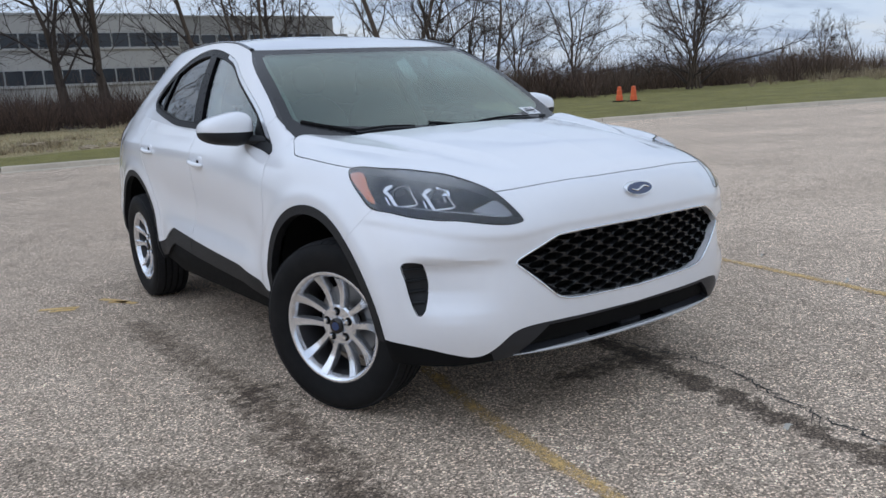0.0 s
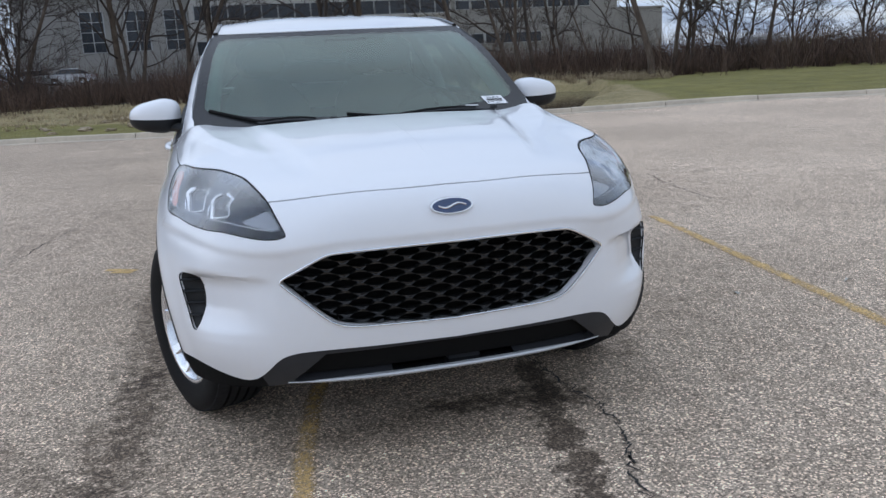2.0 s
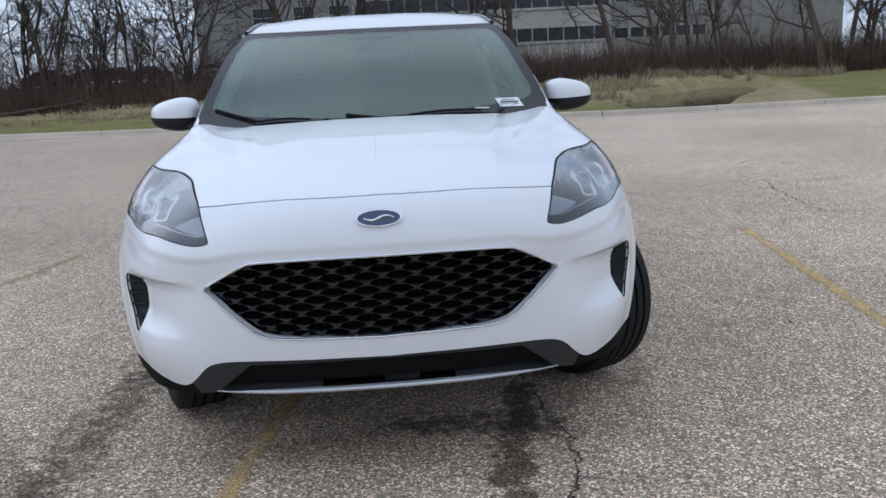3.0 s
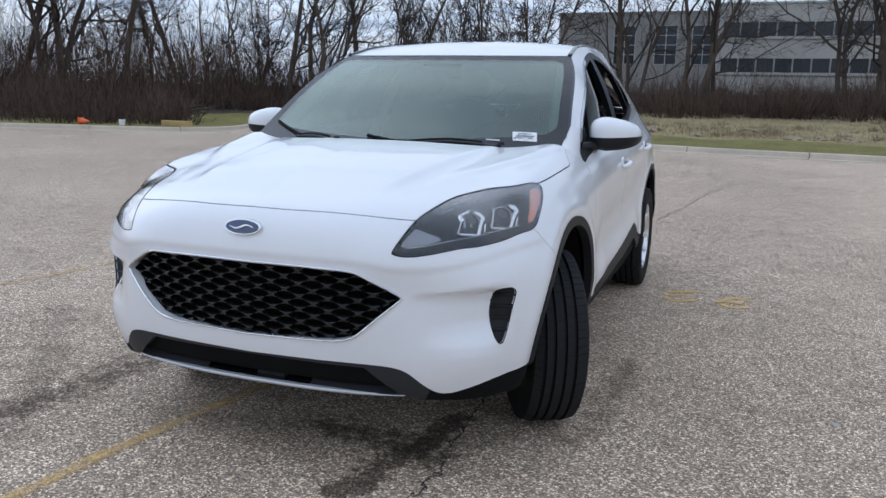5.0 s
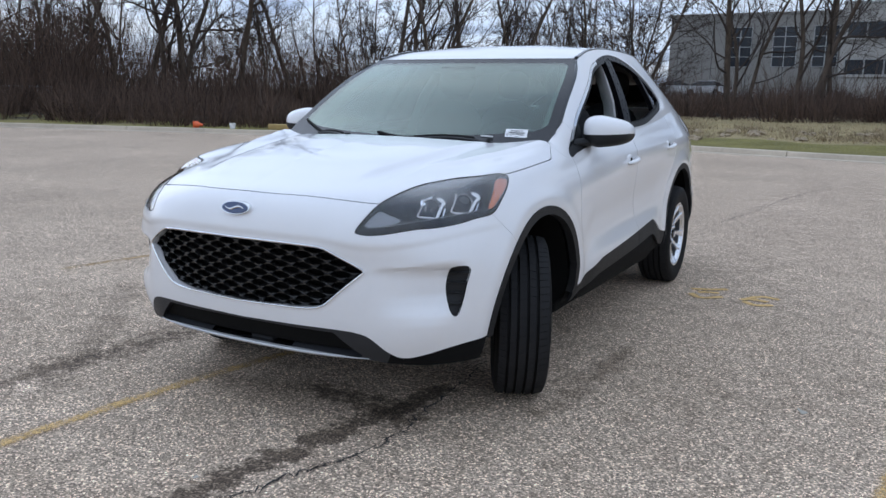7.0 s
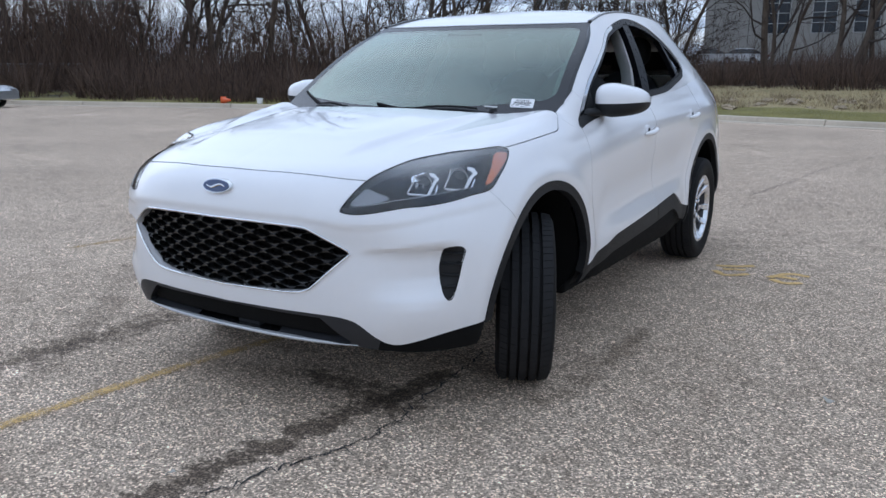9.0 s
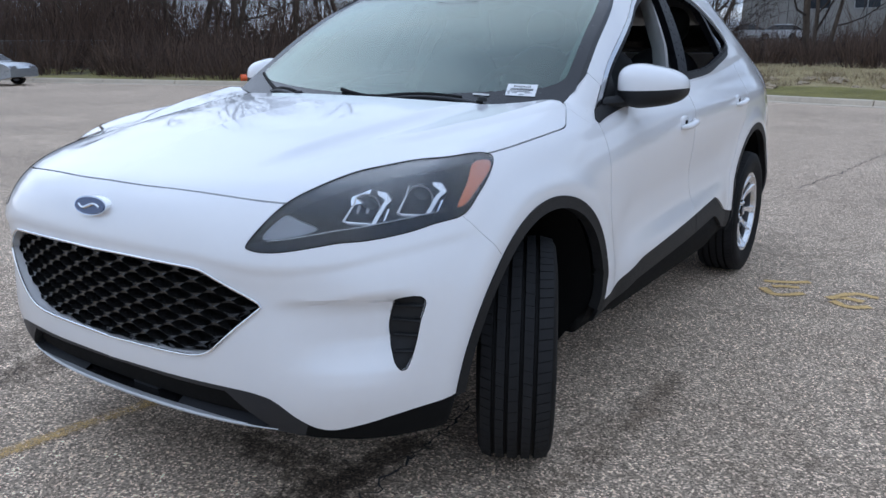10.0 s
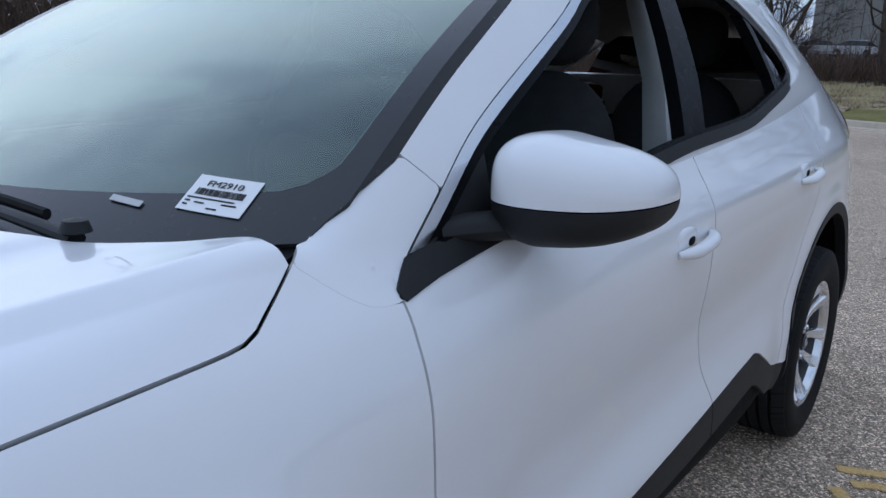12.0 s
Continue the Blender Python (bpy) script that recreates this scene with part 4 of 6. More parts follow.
for x in lipx:
    t = .0075 * (1 - .5 * (abs(x) / .535)**4)
    y, z = ly(x), .320 + .02 * x**4
    V += [(x, y + .016, z + t), (x, y + .002, z + t * .8), (x, y - .001, z), (x, y + .004, z - t * .9), (x, y + .016, z - t)]
    W2 += [(x, y + .014, z + t * .9), (x, y + .15, z + t * .9)]
    U2 += [(x, y + .014, z - t * .9), (x, y + .10, z - .010), (x, y + .45, z - .03)]
strip_faces = lambda n, m: [(i * m + j, i * m + m + j, i * m + m + j + 1, i * m + j + 1) for i in range(n - 1) for j in range(m - 1)]
part("front_skid_lip", outward((np.array(V), strip_faces(45, 5)), (0, 0, .32)), SILVER_TRIM, car, "thin silver front lip")
part("intake_floor", slab((np.array(W2), strip_faces(45, 2)), .002), GLOSS_BLACK, intake)
part("under_tray", slab((np.array(U2), strip_faces(45, 3)), .003), SEAL_SHADE, car, "black tray under the bumper")

# ---- side vents ----
vm = keep(SKIN, only(f_vent, -.001))
for l, f in (("", lambda m: m), ("", mirrored)):
    v0 = part("bumper_vent", f(skirted(offset(vm, -.010), .02)), TRIM, car, "black side vent with slats")
    part("vent_rim", f(tube(rim_path(offset(vm, -.003)), .0030, 6, False)), SEAL_SHADE, v0)
    for k in range(4):
        zz = .525 + .038 * k
        xs = [xx for xx in np.linspace(.74, .84, 80) if inside(np.array([(xx, zz)]), VENT)[0] < -.004]
        pts = [(xx, skin_y(xx, zz) + .006, zz + .004) for xx in np.linspace(xs[0], xs[-1], 7)]
        part("vent_slat", f(tube(pts, .0065, 6, True, .6)), TRIM, v0)


# ---- headlamps ----
lens = keep(SKIN, f_lamp)


def lamp_at(u, z):
    """Point of the lens surface at lamp coordinates, with its outward normal."""
    V = lens[0]
    q = lamp_uv(V)
    k = np.argsort((q[:, 0] - u)**2 + (q[:, 1] - z)**2)[:4]
    return V[k].mean(0)


LN = normals(lens)


def lamp_in(u, z, depth):
    V = lens[0]
    q = lamp_uv(V)
    k = np.argsort((q[:, 0] - u)**2 + (q[:, 1] - z)**2)[:24]
    A = np.column_stack([np.ones(24), q[k, 0] - u, q[k, 1] - z])
    n = np.array([.52, -.62, .18])
    n /= np.linalg.norm(n)
    return np.linalg.lstsq(A, V[k], rcond=None)[0][0] - n * depth


bed = keep(SKIN, lambda v: f_lamp(v) - .001)
q_bed = lamp_uv(bed[0])
amber_f = lambda v: inside(lamp_uv(v), loop([(.640, .965), (.592, .962), (.552, .922), (.503, .872), (.506, .858), (.562, .895), (.628, .936), (.650, .957)], 4))
low_f = lambda v: v[:, 2] - np.interp(lamp_uv(v)[:, 0], [0, .08, .17, .31, .43, .51, .6], [.808, .818, .833, .847, .858, .866, .9])


def sunk(mesh, deep):
    """Pushes the lamp's inside back from the lens, most in the middle."""
    v, f_ = mesh
    d = np.clip(-f_lamp(v) / .03, 0, 1)
    n = np.array([.52, -.62, .25])
    return v - n / np.linalg.norm(n) * (d * deep + .006)[:, None], f_


for f in (lambda m: m, mirrored):
    lampo = part("headlamp", f(sunk(keep(bed, cut(amber_f, 0), cut(low_f, 0)), .050)), LAMP_BEZEL, car, "clear headlamp with amber corner and bright light guides")
    part("lens", f(slab(offset(keep(lens, lambda v: f_lamp(v) + .0012), .0005), .003)), LAMP_GLASS, lampo, "clear polycarbonate lens")
    part("turn_signal", f(sunk(keep(bed, amber_f), .016)), AMBER, lampo, "amber turn signal")
    part("lower_bezel", f(sunk(keep(bed, low_f), .006)), PILLAR_BLACK, lampo, "gloss black lower bezel")
    part("lamp_seal", f(tube(rim_path(lens), .0014, 6, False)), SEAL_SHADE, lampo)
    part("lower_light_bar", f(tube([lamp_in(u, z, .012) for u, z in zip(np.linspace(.03, .47, 24), np.interp(np.linspace(.03, .47, 24), [.03, .08, .17, .31, .43, .47], [.811, .817, .832, .846, .857, .861]))], .0018, 6)), LAMP_BAND, lampo)
    # inner reflector near the tip
    rf = [(.022, .815), (.050, .845), (.085, .864), (.111, .852), (.140, .836), (.090, .822)]
    part("tip_reflector", f(flat(loop(rf, 3), lambda u, z: lamp_in(u, z, .020), (-.01, .012, 0))), LAMP_FROST, lampo, "frosted reflector in the lamp tip", smooth=False)
    for cu, cz, k in ((.270, .878, .92), (.412, .890, 1.0)):
        c = lamp_in(cu, cz, .042)
        ax = np.array([.34, -.93, .06])
        base = look(c, c + ax)
        bowl = lathe([(.006, -.028), (.020, -.027), (.028, -.018), (.030, -.006), (.033, .004), (.036, .006)], 24, "z")
        rot = base @ pose(0, 0, 0, 180, 0, 0)
        pr = part("projector", f(moved(bowl, rot)), GLOSS_BLACK, lampo, "dark projector barrel")
        ball = lathe([(.0005, .012), (.010, .010), (.019, .004), (.024, -.006), (.025, -.012)], 24, "z")
        part("projector_lens", f(moved(ball, rot)), GLOSS_BLACK, pr, "glossy projector lens")
        # angular hook-shaped light guide round the projector
        hook = [(-.012, .028), (-.034, .006), (-.074, -.028), (-.066, -.032), (-.008, -.039)]
        part("light_guide", f(tube([lamp_in(cu + a * k, cz + b * k, .022) for a, b in hook], [.002, .0025, .003, .004, .0045], 6)), LAMP_WHITE, lampo, "bright angular light guide")
        bar = [(-.012, -.043), (.006, -.038), (.050, .001), (.072, .012), (.068, .030), (.048, .034), (.044, .026), (.056, .014), (.040, .004)]
        part("guide_bar", f(flat([(a * k, b * k) for a, b in bar][::-1], lambda a, b: lamp_in(cu + a, cz + b, .020), (-.006, .012, 0))), LAMP_WHITE, lampo, "bright hooked light guide", smooth=False)
        rib = [(.010, -.034), (.018, -.030), (.040, -.006), (.034, -.006)]
        part("guide_rib", f(flat([(a * k + .016, b * k) for a, b in rib][::-1], lambda a, b: lamp_in(cu + a, cz + b, .022), (-.004, .008, 0))), LAMP_CHROME, lampo, "bright reflector rib", smooth=False)
        if k < 1:
            blk = [(-.036, .006), (-.004, .010), (.020, .026), (.034, .036), (.010, .030), (-.020, .024), (-.030, .018)]
            part("inner_reflector", f(flat(blk[::-1], lambda a, b: lamp_in(cu + a, cz + b, .024), (-.006, .012, 0))), LAMP_CHROME, lampo, "bright inner reflector", smooth=False)
            for du in (-.018, .006):
                fin = [(-.030 + du, -.030), (-.024 + du, -.030), (.004 + du, .004), (-.002 + du, .006)]
                part("reflector_fin", f(flat(fin[::-1], lambda a, b: lamp_in(cu + a, cz + b, .030), (-.005, .010, 0))), LAMP_FROST, lampo, "thin grey reflector fin", smooth=False)
        ring = lathe([(.034 + .0022 * math.cos(a), .004 + .0022 * math.sin(a)) for a in np.linspace(0, 2 * math.pi, 7)], 28, "z")
        part("projector_ring", f(moved(ring, rot)), LAMP_FROST, pr, "thin satin ring round the projector")

# ---- wipers ----
def on_screen(s, t, lift):
    p = screen_point(np.array([abs(s)]), np.array([t]))[0]
    return np.array([math.copysign(p[0], s), p[1] - lift * .5, p[2] + lift])


for x0, x1 in ((.53, -.12), (-.20, -.69)):
    n = 24
    base = []
    for i, x in enumerate(np.linspace(x0, x1, n)):
        f = i / (n - 1)
        y = foot(x)[0] - .050 + .135 * f
        base.append((x, y, max(1.078 + .016 * math.sin(math.pi * min(f * 1.5, 1)), foot(x)[1] + .57 * (y - foot(x)[0]) + .016)))
    base = np.array(base)
    arm_ = part("wiper", tube(base[:15] - [0, 0, .004], np.linspace(.013, .008, 15), 10, True, .7), TRIM, car, "black windscreen wiper")
    part("wiper_blade", tube(base[3:] + [0, .020, .004], .0062, 8, True, 1.3), RUBBER, arm_)
    part("wiper_pivot", moved(lathe([(.0005, .016), (.014, .014), (.019, 0)], 12, "z"), pose(*(base[0] + [0, 0, .006]))), TRIM, arm_)

# ---- paper tag behind the windscreen ----
TAG = [(0.7025, 0.158), (0.8385, 0.1295), (0.848, 0.0525), (0.717, 0.0805)]


def tag_at(u, v, lift=.004):
    """u across and v up the tag, both 0..1."""
    (a0, b0), (a1, b1), (a2, b2), (a3, b3) = TAG
    s = (a0 * (1 - u) + a1 * u) * v + (a3 * (1 - u) + a2 * u) * (1 - v)
    t = (b0 * (1 - u) + b1 * u) * v + (b3 * (1 - u) + b2 * u) * (1 - v)
    return on_screen(s, t, lift)


def sheet(u0, u1, v0, v1, lift, thick=.0012, n=4):
    us, vs = np.linspace(u0, u1, n), np.linspace(v0, v1, n)
    g = np.array([[tag_at(u, v, lift) for v in vs] for u in us])
    return slab(outward(grid_mesh(g), (0, 2, 0)), thick)


tag = part("paper_tag", sheet(0, 1, 0, 1, .0022, .0008), PAPER, car, "white paper stock tag with a barcode", smooth=False)
rnd = random.Random(4)
u = .13
while u < .86:
    w = rnd.choice((.008, .008, .013, .02))
    part("barcode_bar", sheet(u, u + w, .44, .62, .0032, .0006, 2), INK, tag, smooth=False)
    u += w + rnd.choice((.008, .011, .017))
for a, b, v in ((.06, .80, .33), (.06, .14, .23), (.22, .38, .21), (.64, .86, .24), (.46, .62, .09), (.06, .13, .13)):
    part("printed_line", sheet(a, b, v, v + .034, .0032, .0006, 2), INK, tag, smooth=False)
fc = bpy.data.curves.new("tag_text", "FONT")
fc.body, fc.size, fc.align_x, fc.extrude = "FM2910", .225, "CENTER", .003
to = new("tag_text", fc)
tm = bpy.data.meshes.new_from_object(to.evaluated_get(bpy.context.evaluated_depsgraph_get()))
bpy.data.objects.remove(to)
tv = np.array([v.co[:] for v in tm.vertices])
tf = [tuple(p.vertices) for p in tm.polygons]
part("tag_text", (np.array([tag_at(.50 + p[0] * .78, .69 + p[1] * 1.0, .0034 + p[2] * .1) for p in tv]), tf), INK, tag, "black printed stock code", smooth=False)
part("small_label", sheet(-1.15, -.55, -.18, -.02, .003), LINER, car, "faint pale label at the glass foot", smooth=False)


# ---- wheels ----
def tyre_mesh():
    """Tyre with ribs and grooves across; axle along x, outer face at +x."""
    R, r = .346, .222
    prof = [(r - .006, -.085), (r + .012, -.098), (.280, -.113), (.316, -.108), (.336, -.096)]
    cuts = (-.062, -.026, .014, .052)
    for c in cuts:
        prof += [(R - .0035 * (abs(c) / .06), c - .0055), (R - .010, c - .0035), (R - .010, c + .0035), (R - .0035 * (abs(c) / .06), c + .0055)]
    prof += [(.336, .096), (.316, .108), (.280, .113), (r + .012, .098), (r - .006, .085)]
    V, F = lathe(prof, 72)
    return outward((V, F), (0, 0, 0))


def tread_blocks():
    """Blocks on the ribs, parted by narrow slanted sipes."""
    V, F = [], []
    for band, (x0, x1, slant) in enumerate(((-.098, -.069, .45), (-.056, -.032, .35), (-.020, .008, -.35), (.020, .046, .35), (.059, .098, -.45))):
        n_ = 72 if band in (0, 4) else 60
        for k in range(n_):
            a = 2 * math.pi * (k + .37 * band) / n_
            w = 2 * math.pi / n_ * (.90 if band in (0, 4) else .96) / 4.3
            rr = .3468
            pts = [(x0, a, rr - .009 * (abs(x0) > .09)), (x1, a + slant * .05, rr - .009 * (abs(x1) > .09)), (x1, a + slant * .05 + w * 4.3, rr - .009 * (abs(x1) > .09)), (x0, a + w * 4.3, rr - .009 * (abs(x0) > .09))]
            b = len(V)
            for x, t, q in pts:
                V.append((x, q * math.cos(t), q * math.sin(t)))
            for x, t, q in pts:
                V.append((x, (q - .004) * math.cos(t), (q - .004) * math.sin(t)))
            F += [(b, b + 3, b + 2, b + 1)] + [(b + i, b + (i + 1) % 4, b + 4 + (i + 1) % 4, b + 4 + i) for i in range(4)]
    return outward((np.array(V), F), (0, 0, 0))


def rim_mesh():
    return lathe([(.206, .068), (.210, .075), (.222, .088), (.227, .096), (.222, .097), (.212, .092), (.206, .080), (.202, .068)], 64)


def spokes_mesh():
    out = []
    for k in range(5):
        a0 = 2 * math.pi * k / 5 + math.pi / 2
        for sgn in (-1, 1):
            V = []
            for i in range(11):
                t = i / 10
                r = .078 + t * .131
                ang = a0 + sgn * math.asin((.026 + .028 * t) / r)
                w = .0125 + .004 * t + .006 * t**3
                x = .050 + .038 * t - .014 * math.sin(math.pi * t)
                c, s = math.cos(ang), math.sin(ang)
                for dw, dx in ((-w, -.030), (-w, -.003), (-w * .78, .004), (w * .78, .004), (w, -.003), (w, -.030)):
                    V.append((x + dx, r * c - dw * s, r * s + dw * c))
            F = [(i * 6 + j, i * 6 + j + 1, i * 6 + 7 + j, i * 6 + 6 + j) for i in range(10) for j in range(5)]
            out.append((np.array(V), F))
    return out


def make_wheel():
    w = thing("wheel", "", "")
    for key in ("label", "category"):
        if key in w:
            del w[key]
    ty = part("tyre", tyre_mesh(), RUBBER, w, "black all-season tyre with ribbed tread", sharp=50)
    part("tread", tread_blocks(), TREAD, ty, "", smooth=False)
    rm = part("rim", rim_mesh(), ALLOY, w, "silver five twin-spoke alloy rim", sharp=50)
    part("barrel", lathe([(.224, -.09), (.218, -.06), (.204, -.02), (.202, .05), (.204, .070)], 64), BARREL, rm, "dark inner face of the rim")
    for s in spokes_mesh():
        part("spoke", s, ALLOY, rm, sharp=40)
    part("hub", lathe([(.084, .015), (.083, .048), (.076, .055), (.040, .056), (.036, .062), (.033, .062)], 40), ALLOY, rm)
    part("centre_cap", lathe([(.033, .056), (.032, .070), (.026, .073), (.0005, .074)], 32), GLOSS_BLACK, rm, "dark centre cap")
    part("cap_mark", lathe([(.018, .0725), (.017, .0755), (.0005, .076)], 24), BADGE_BLUE, rm, "plain blue oval mark")
    for k in range(5):
        a = 2 * math.pi * k / 5 + math.pi / 2
        nut = lathe([(.0105, .030), (.0105, .064), (.008, .070), (.0005, .071)], 6)
        # flat near-black disc on the hub paints the shade round the nut
        part("nut_well", moved(lathe([(.0170, .0565), (.0160, .0575), (.0005, .0575)], 16), pose(0, .057 * math.cos(a), .057 * math.sin(a))), SEAL_SHADE, rm)
        part("wheel_nut", moved(nut, pose(0, .057 * math.cos(a), .057 * math.sin(a))), CHROME, rm, "chrome wheel nut", smooth=False)
    part("brake_disc", lathe([(.06, -.02), (.148, -.02), (.150, -.026), (.150, -.040), (.06, -.042)], 48), STEEL, w, "bare steel brake disc")
    part("brake_caliper", moved(box(-.055, .008, -.055, .055, .10, .165, .012), pose(0, 0, 0, -70, 0, 0)), DARK_ALLOY, w, "grey brake caliper")
    return w


def place(w, x, y, steer):
    m = pose(x, y, .346, 0, 0, (0 if x > 0 else 180) + steer)
    return m


first = make_wheel()
wheels = [first]
spots = [(-.786, .040, 23), (.785, .098, 27), (-.785, 2.748, 0), (.785, 2.748, 0)]
for i in range(3):
    wheels.append(copy_thing(first, pose(0, 0, 0)))
for w, (x, y, s), roll in zip(wheels, spots, (2, 50, 5, 33)):
    w.parent = car
    w.matrix_basis = place(w, x, y, s) @ pose(0, 0, 0, roll, 0, 0)

dot = Vector((-.94, -.24, .23)).normalized()
p0 = Vector((-.8085, -.1607, .1205))
part("tyre_dot", tube([p0 - dot * .002, p0 + dot * .0015], .0075, 10), plain("red_dot_paint", (.45, .03, .03), .6, 0, .1, 80), car, "small red paint dot on the tyre wall")

# ---- cabin ----
def seat(x, y):
    cushion = ellipsoid(x, y, .62, .25, .27, .10, 10, 20)
    back = moved(ellipsoid(0, 0, 0, .25, .10, .34, 14, 20), pose(x, y + .30, .93, -18))
    rest = moved(ellipsoid(0, 0, 0, .125, .055, .105, 10, 18), pose(x, y + .43, 1.37, -12))
    s = part("seat", cushion, SEAT, car, "charcoal cloth seat")
    part("seat_back", back, SEAT, s)
    part("head_restraint", rest, SEAT, s)


for x, y in ((.37, 1.20), (-.37, 1.20), (.38, 2.15), (-.38, 2.15)):
    seat(x, y)
dash_path = [(x, .62 - .05 * (1 - (x / .7)**2), 1.0) for x in np.linspace(-.72, .72, 21)]
part("dashboard", tube(dash_path, .17, 14, True, .45), DASH, car, "dark grey dashboard")
part("dashboard_top", box(-.72, .72, .36, .66, 1.00, 1.035, .012), DASH, car)
wheel_ring = lathe([(.175 + .016 * math.cos(a), .016 * math.sin(a)) for a in np.linspace(0, 2 * math.pi, 11)], 32, "z")
sw = part("steering_wheel", moved(wheel_ring, pose(.37, .82, 1.0, -65)), DASH, car, "black steering wheel")
part("steering_boss", moved(box(-.09, .09, -.06, .06, -.03, .02, .02), pose(.37, .82, 1.0, -65)), DASH, sw)
part("headlining", both(offset(keep(ROOF, lambda v: abs(v[:, 0]) - .56), -.045)), plain("grey_headlining", (.24, .24, .235), .9, 0, .06, 150, .1), car, "light grey headlining")
for sx in (1, -1):
    part("pillar_trim", tube([(sx * .70, 1.60, 1.02), (sx * .645, 1.66, 1.25), (sx * .535, 1.74, 1.48)], [.04, .035, .035], 10, True, .8), LINER, car, "light grey pillar trim")
    part("windscreen_pillar_trim", tube([p * [sx * .915, 1, 1] + [0, .05, -.03] for p in spline(RAIL[:4], 12)], .036, 8), LINER, car, "light grey windscreen pillar trim")
    part("door_card", box(sx * .80 - .02, sx * .80 + .02, .60, 2.3, .45, 1.05, .015), DASH, car, "dark door lining")
part("rear_view_mirror", box(-.11, .11, .93, .955, 1.36, 1.43, .012), DASH, car, "black interior mirror")
part("tailgate_glass", slab(outward(grid_mesh(np.array([[(x * (1 - .32 * t), 3.49 + .13 * (1 - t) - .02 * abs(x), 1.20 + .20 * t) for t in np.linspace(0, 1, 5)] for x in np.linspace(-.55, .55, 9)])), (0, 2, 1)), .005), PRIVACY_GLASS, car, "dark tailgate glass")


# the body behind the front axle sits a little further back and higher than the drawn lines
for ob in car.children_recursive:
    if ob.type != "MESH" or ob.name.startswith("tyre_dot") or any(q in wheels for q in (ob.parent, ob.parent.parent)):
        continue
    V = np.array([v.co[:] for v in ob.data.vertices])
    y = V[:, 1].copy()
    V[:, 1] += .036 * step(-.45, .35, y)
    V[:, 2] += .016 * step(.42, .75, y) * step(.55, .95, V[:, 2])
    ob.data.vertices.foreach_set("co", V.ravel())
    ob.data.update()


# ---- parking lot ----
def asphalt():
    m, t, b = nodes_of("worn_asphalt")
    c = t.nodes.new("ShaderNodeTexCoord")
    vor = t.nodes.new("ShaderNodeTexVoronoi")
    vor.inputs["Scale"].default_value = 150
    t.links.new(c.outputs["Object"], vor.inputs["Vector"])
    sp = t.nodes.new("ShaderNodeSeparateColor")
    t.links.new(vor.outputs["Color"], sp.inputs[0])
    stones = ramp(t, sp.outputs[0], [(0, (.045, .039, .034)), (.30, (.14, .124, .110)), (.62, (.30, .271, .241)), (.84, (.52, .474, .424)), (1, (1.0, .94, .87))])
    fine = noise_at(t, 260, 3)
    col = mixed(t, stones, ramp(t, fine, [(.38, (.075, .067, .060)), (.62, (.56, .51, .46))]), 0.24)
    mid, broad = noise_at(t, 5, 5, .65), noise_at(t, .35, 4)
    col = mixed(t, col, ramp(t, mid, [(.28, (1.31, 1.09, .89)), (.5, (1.61, 1.38, 1.15)), (.75, (1.80, 1.55, 1.31))]), 1.0, "MULTIPLY")
    col = mixed(t, col, ramp(t, broad, [(.35, (.86, .85, .83)), (.65, (1.10, 1.10, 1.09))]), 1.0, "MULTIPLY")
    # asphalt grows paler from x = 1.2 to x = 4.5
    sx = t.nodes.new("ShaderNodeSeparateXYZ")
    t.links.new(c.outputs["Object"], sx.inputs[0])
    x_fade = t.nodes.new("ShaderNodeMapRange")
    x_fade.interpolation_type = "SMOOTHSTEP"
    x_fade.inputs["From Min"].default_value, x_fade.inputs["From Max"].default_value = 1.2, 4.5
    x_fade.inputs["To Min"].default_value, x_fade.inputs["To Max"].default_value = 1.0, 1.22
    t.links.new(sx.outputs[0], x_fade.inputs[0])
    col = mixed(t, col, x_fade.outputs[0], 1.0, "MULTIPLY")

    def stain_shade(ax, ay, bx, by, width, seed_scale, sharp):
        """Blotchy mask along a stretch of the ground, for stains and painted shade."""
        pa = t.nodes.new("ShaderNodeVectorMath")
        pa.operation = "SUBTRACT"
        t.links.new(c.outputs["Object"], pa.inputs[0])
        pa.inputs[1].default_value = (ax, ay, 0)
        d = Vector((bx - ax, by - ay, 0))
        dot = t.nodes.new("ShaderNodeVectorMath")
        dot.operation = "DOT_PRODUCT"
        t.links.new(pa.outputs[0], dot.inputs[0])
        dot.inputs[1].default_value = d / d.length_squared
        cl_ = t.nodes.new("ShaderNodeClamp")
        t.links.new(dot.outputs["Value"], cl_.inputs[0])
        sc = t.nodes.new("ShaderNodeVectorMath")
        sc.operation = "SCALE"
        sc.inputs[0].default_value = d
        t.links.new(cl_.outputs[0], sc.inputs["Scale"])
        sub = t.nodes.new("ShaderNodeVectorMath")
        sub.operation = "DISTANCE"
        t.links.new(pa.outputs[0], sub.inputs[0])
        t.links.new(sc.outputs[0], sub.inputs[1])
        n = noise_at(t, seed_scale, 6, .7)
        ma = t.nodes.new("ShaderNodeMath")
        ma.operation = "MULTIPLY_ADD"
        t.links.new(sub.outputs["Value"], ma.inputs[0])
        ma.inputs[1].default_value = -0.45 / width
        t.links.new(n, ma.inputs[2])
        r = t.nodes.new("ShaderNodeMapRange")
        r.inputs["From Min"].default_value, r.inputs["From Max"].default_value = 0.30, 0.30 + sharp
        t.links.new(ma.outputs[0], r.inputs[0])
        return r.outputs[0]

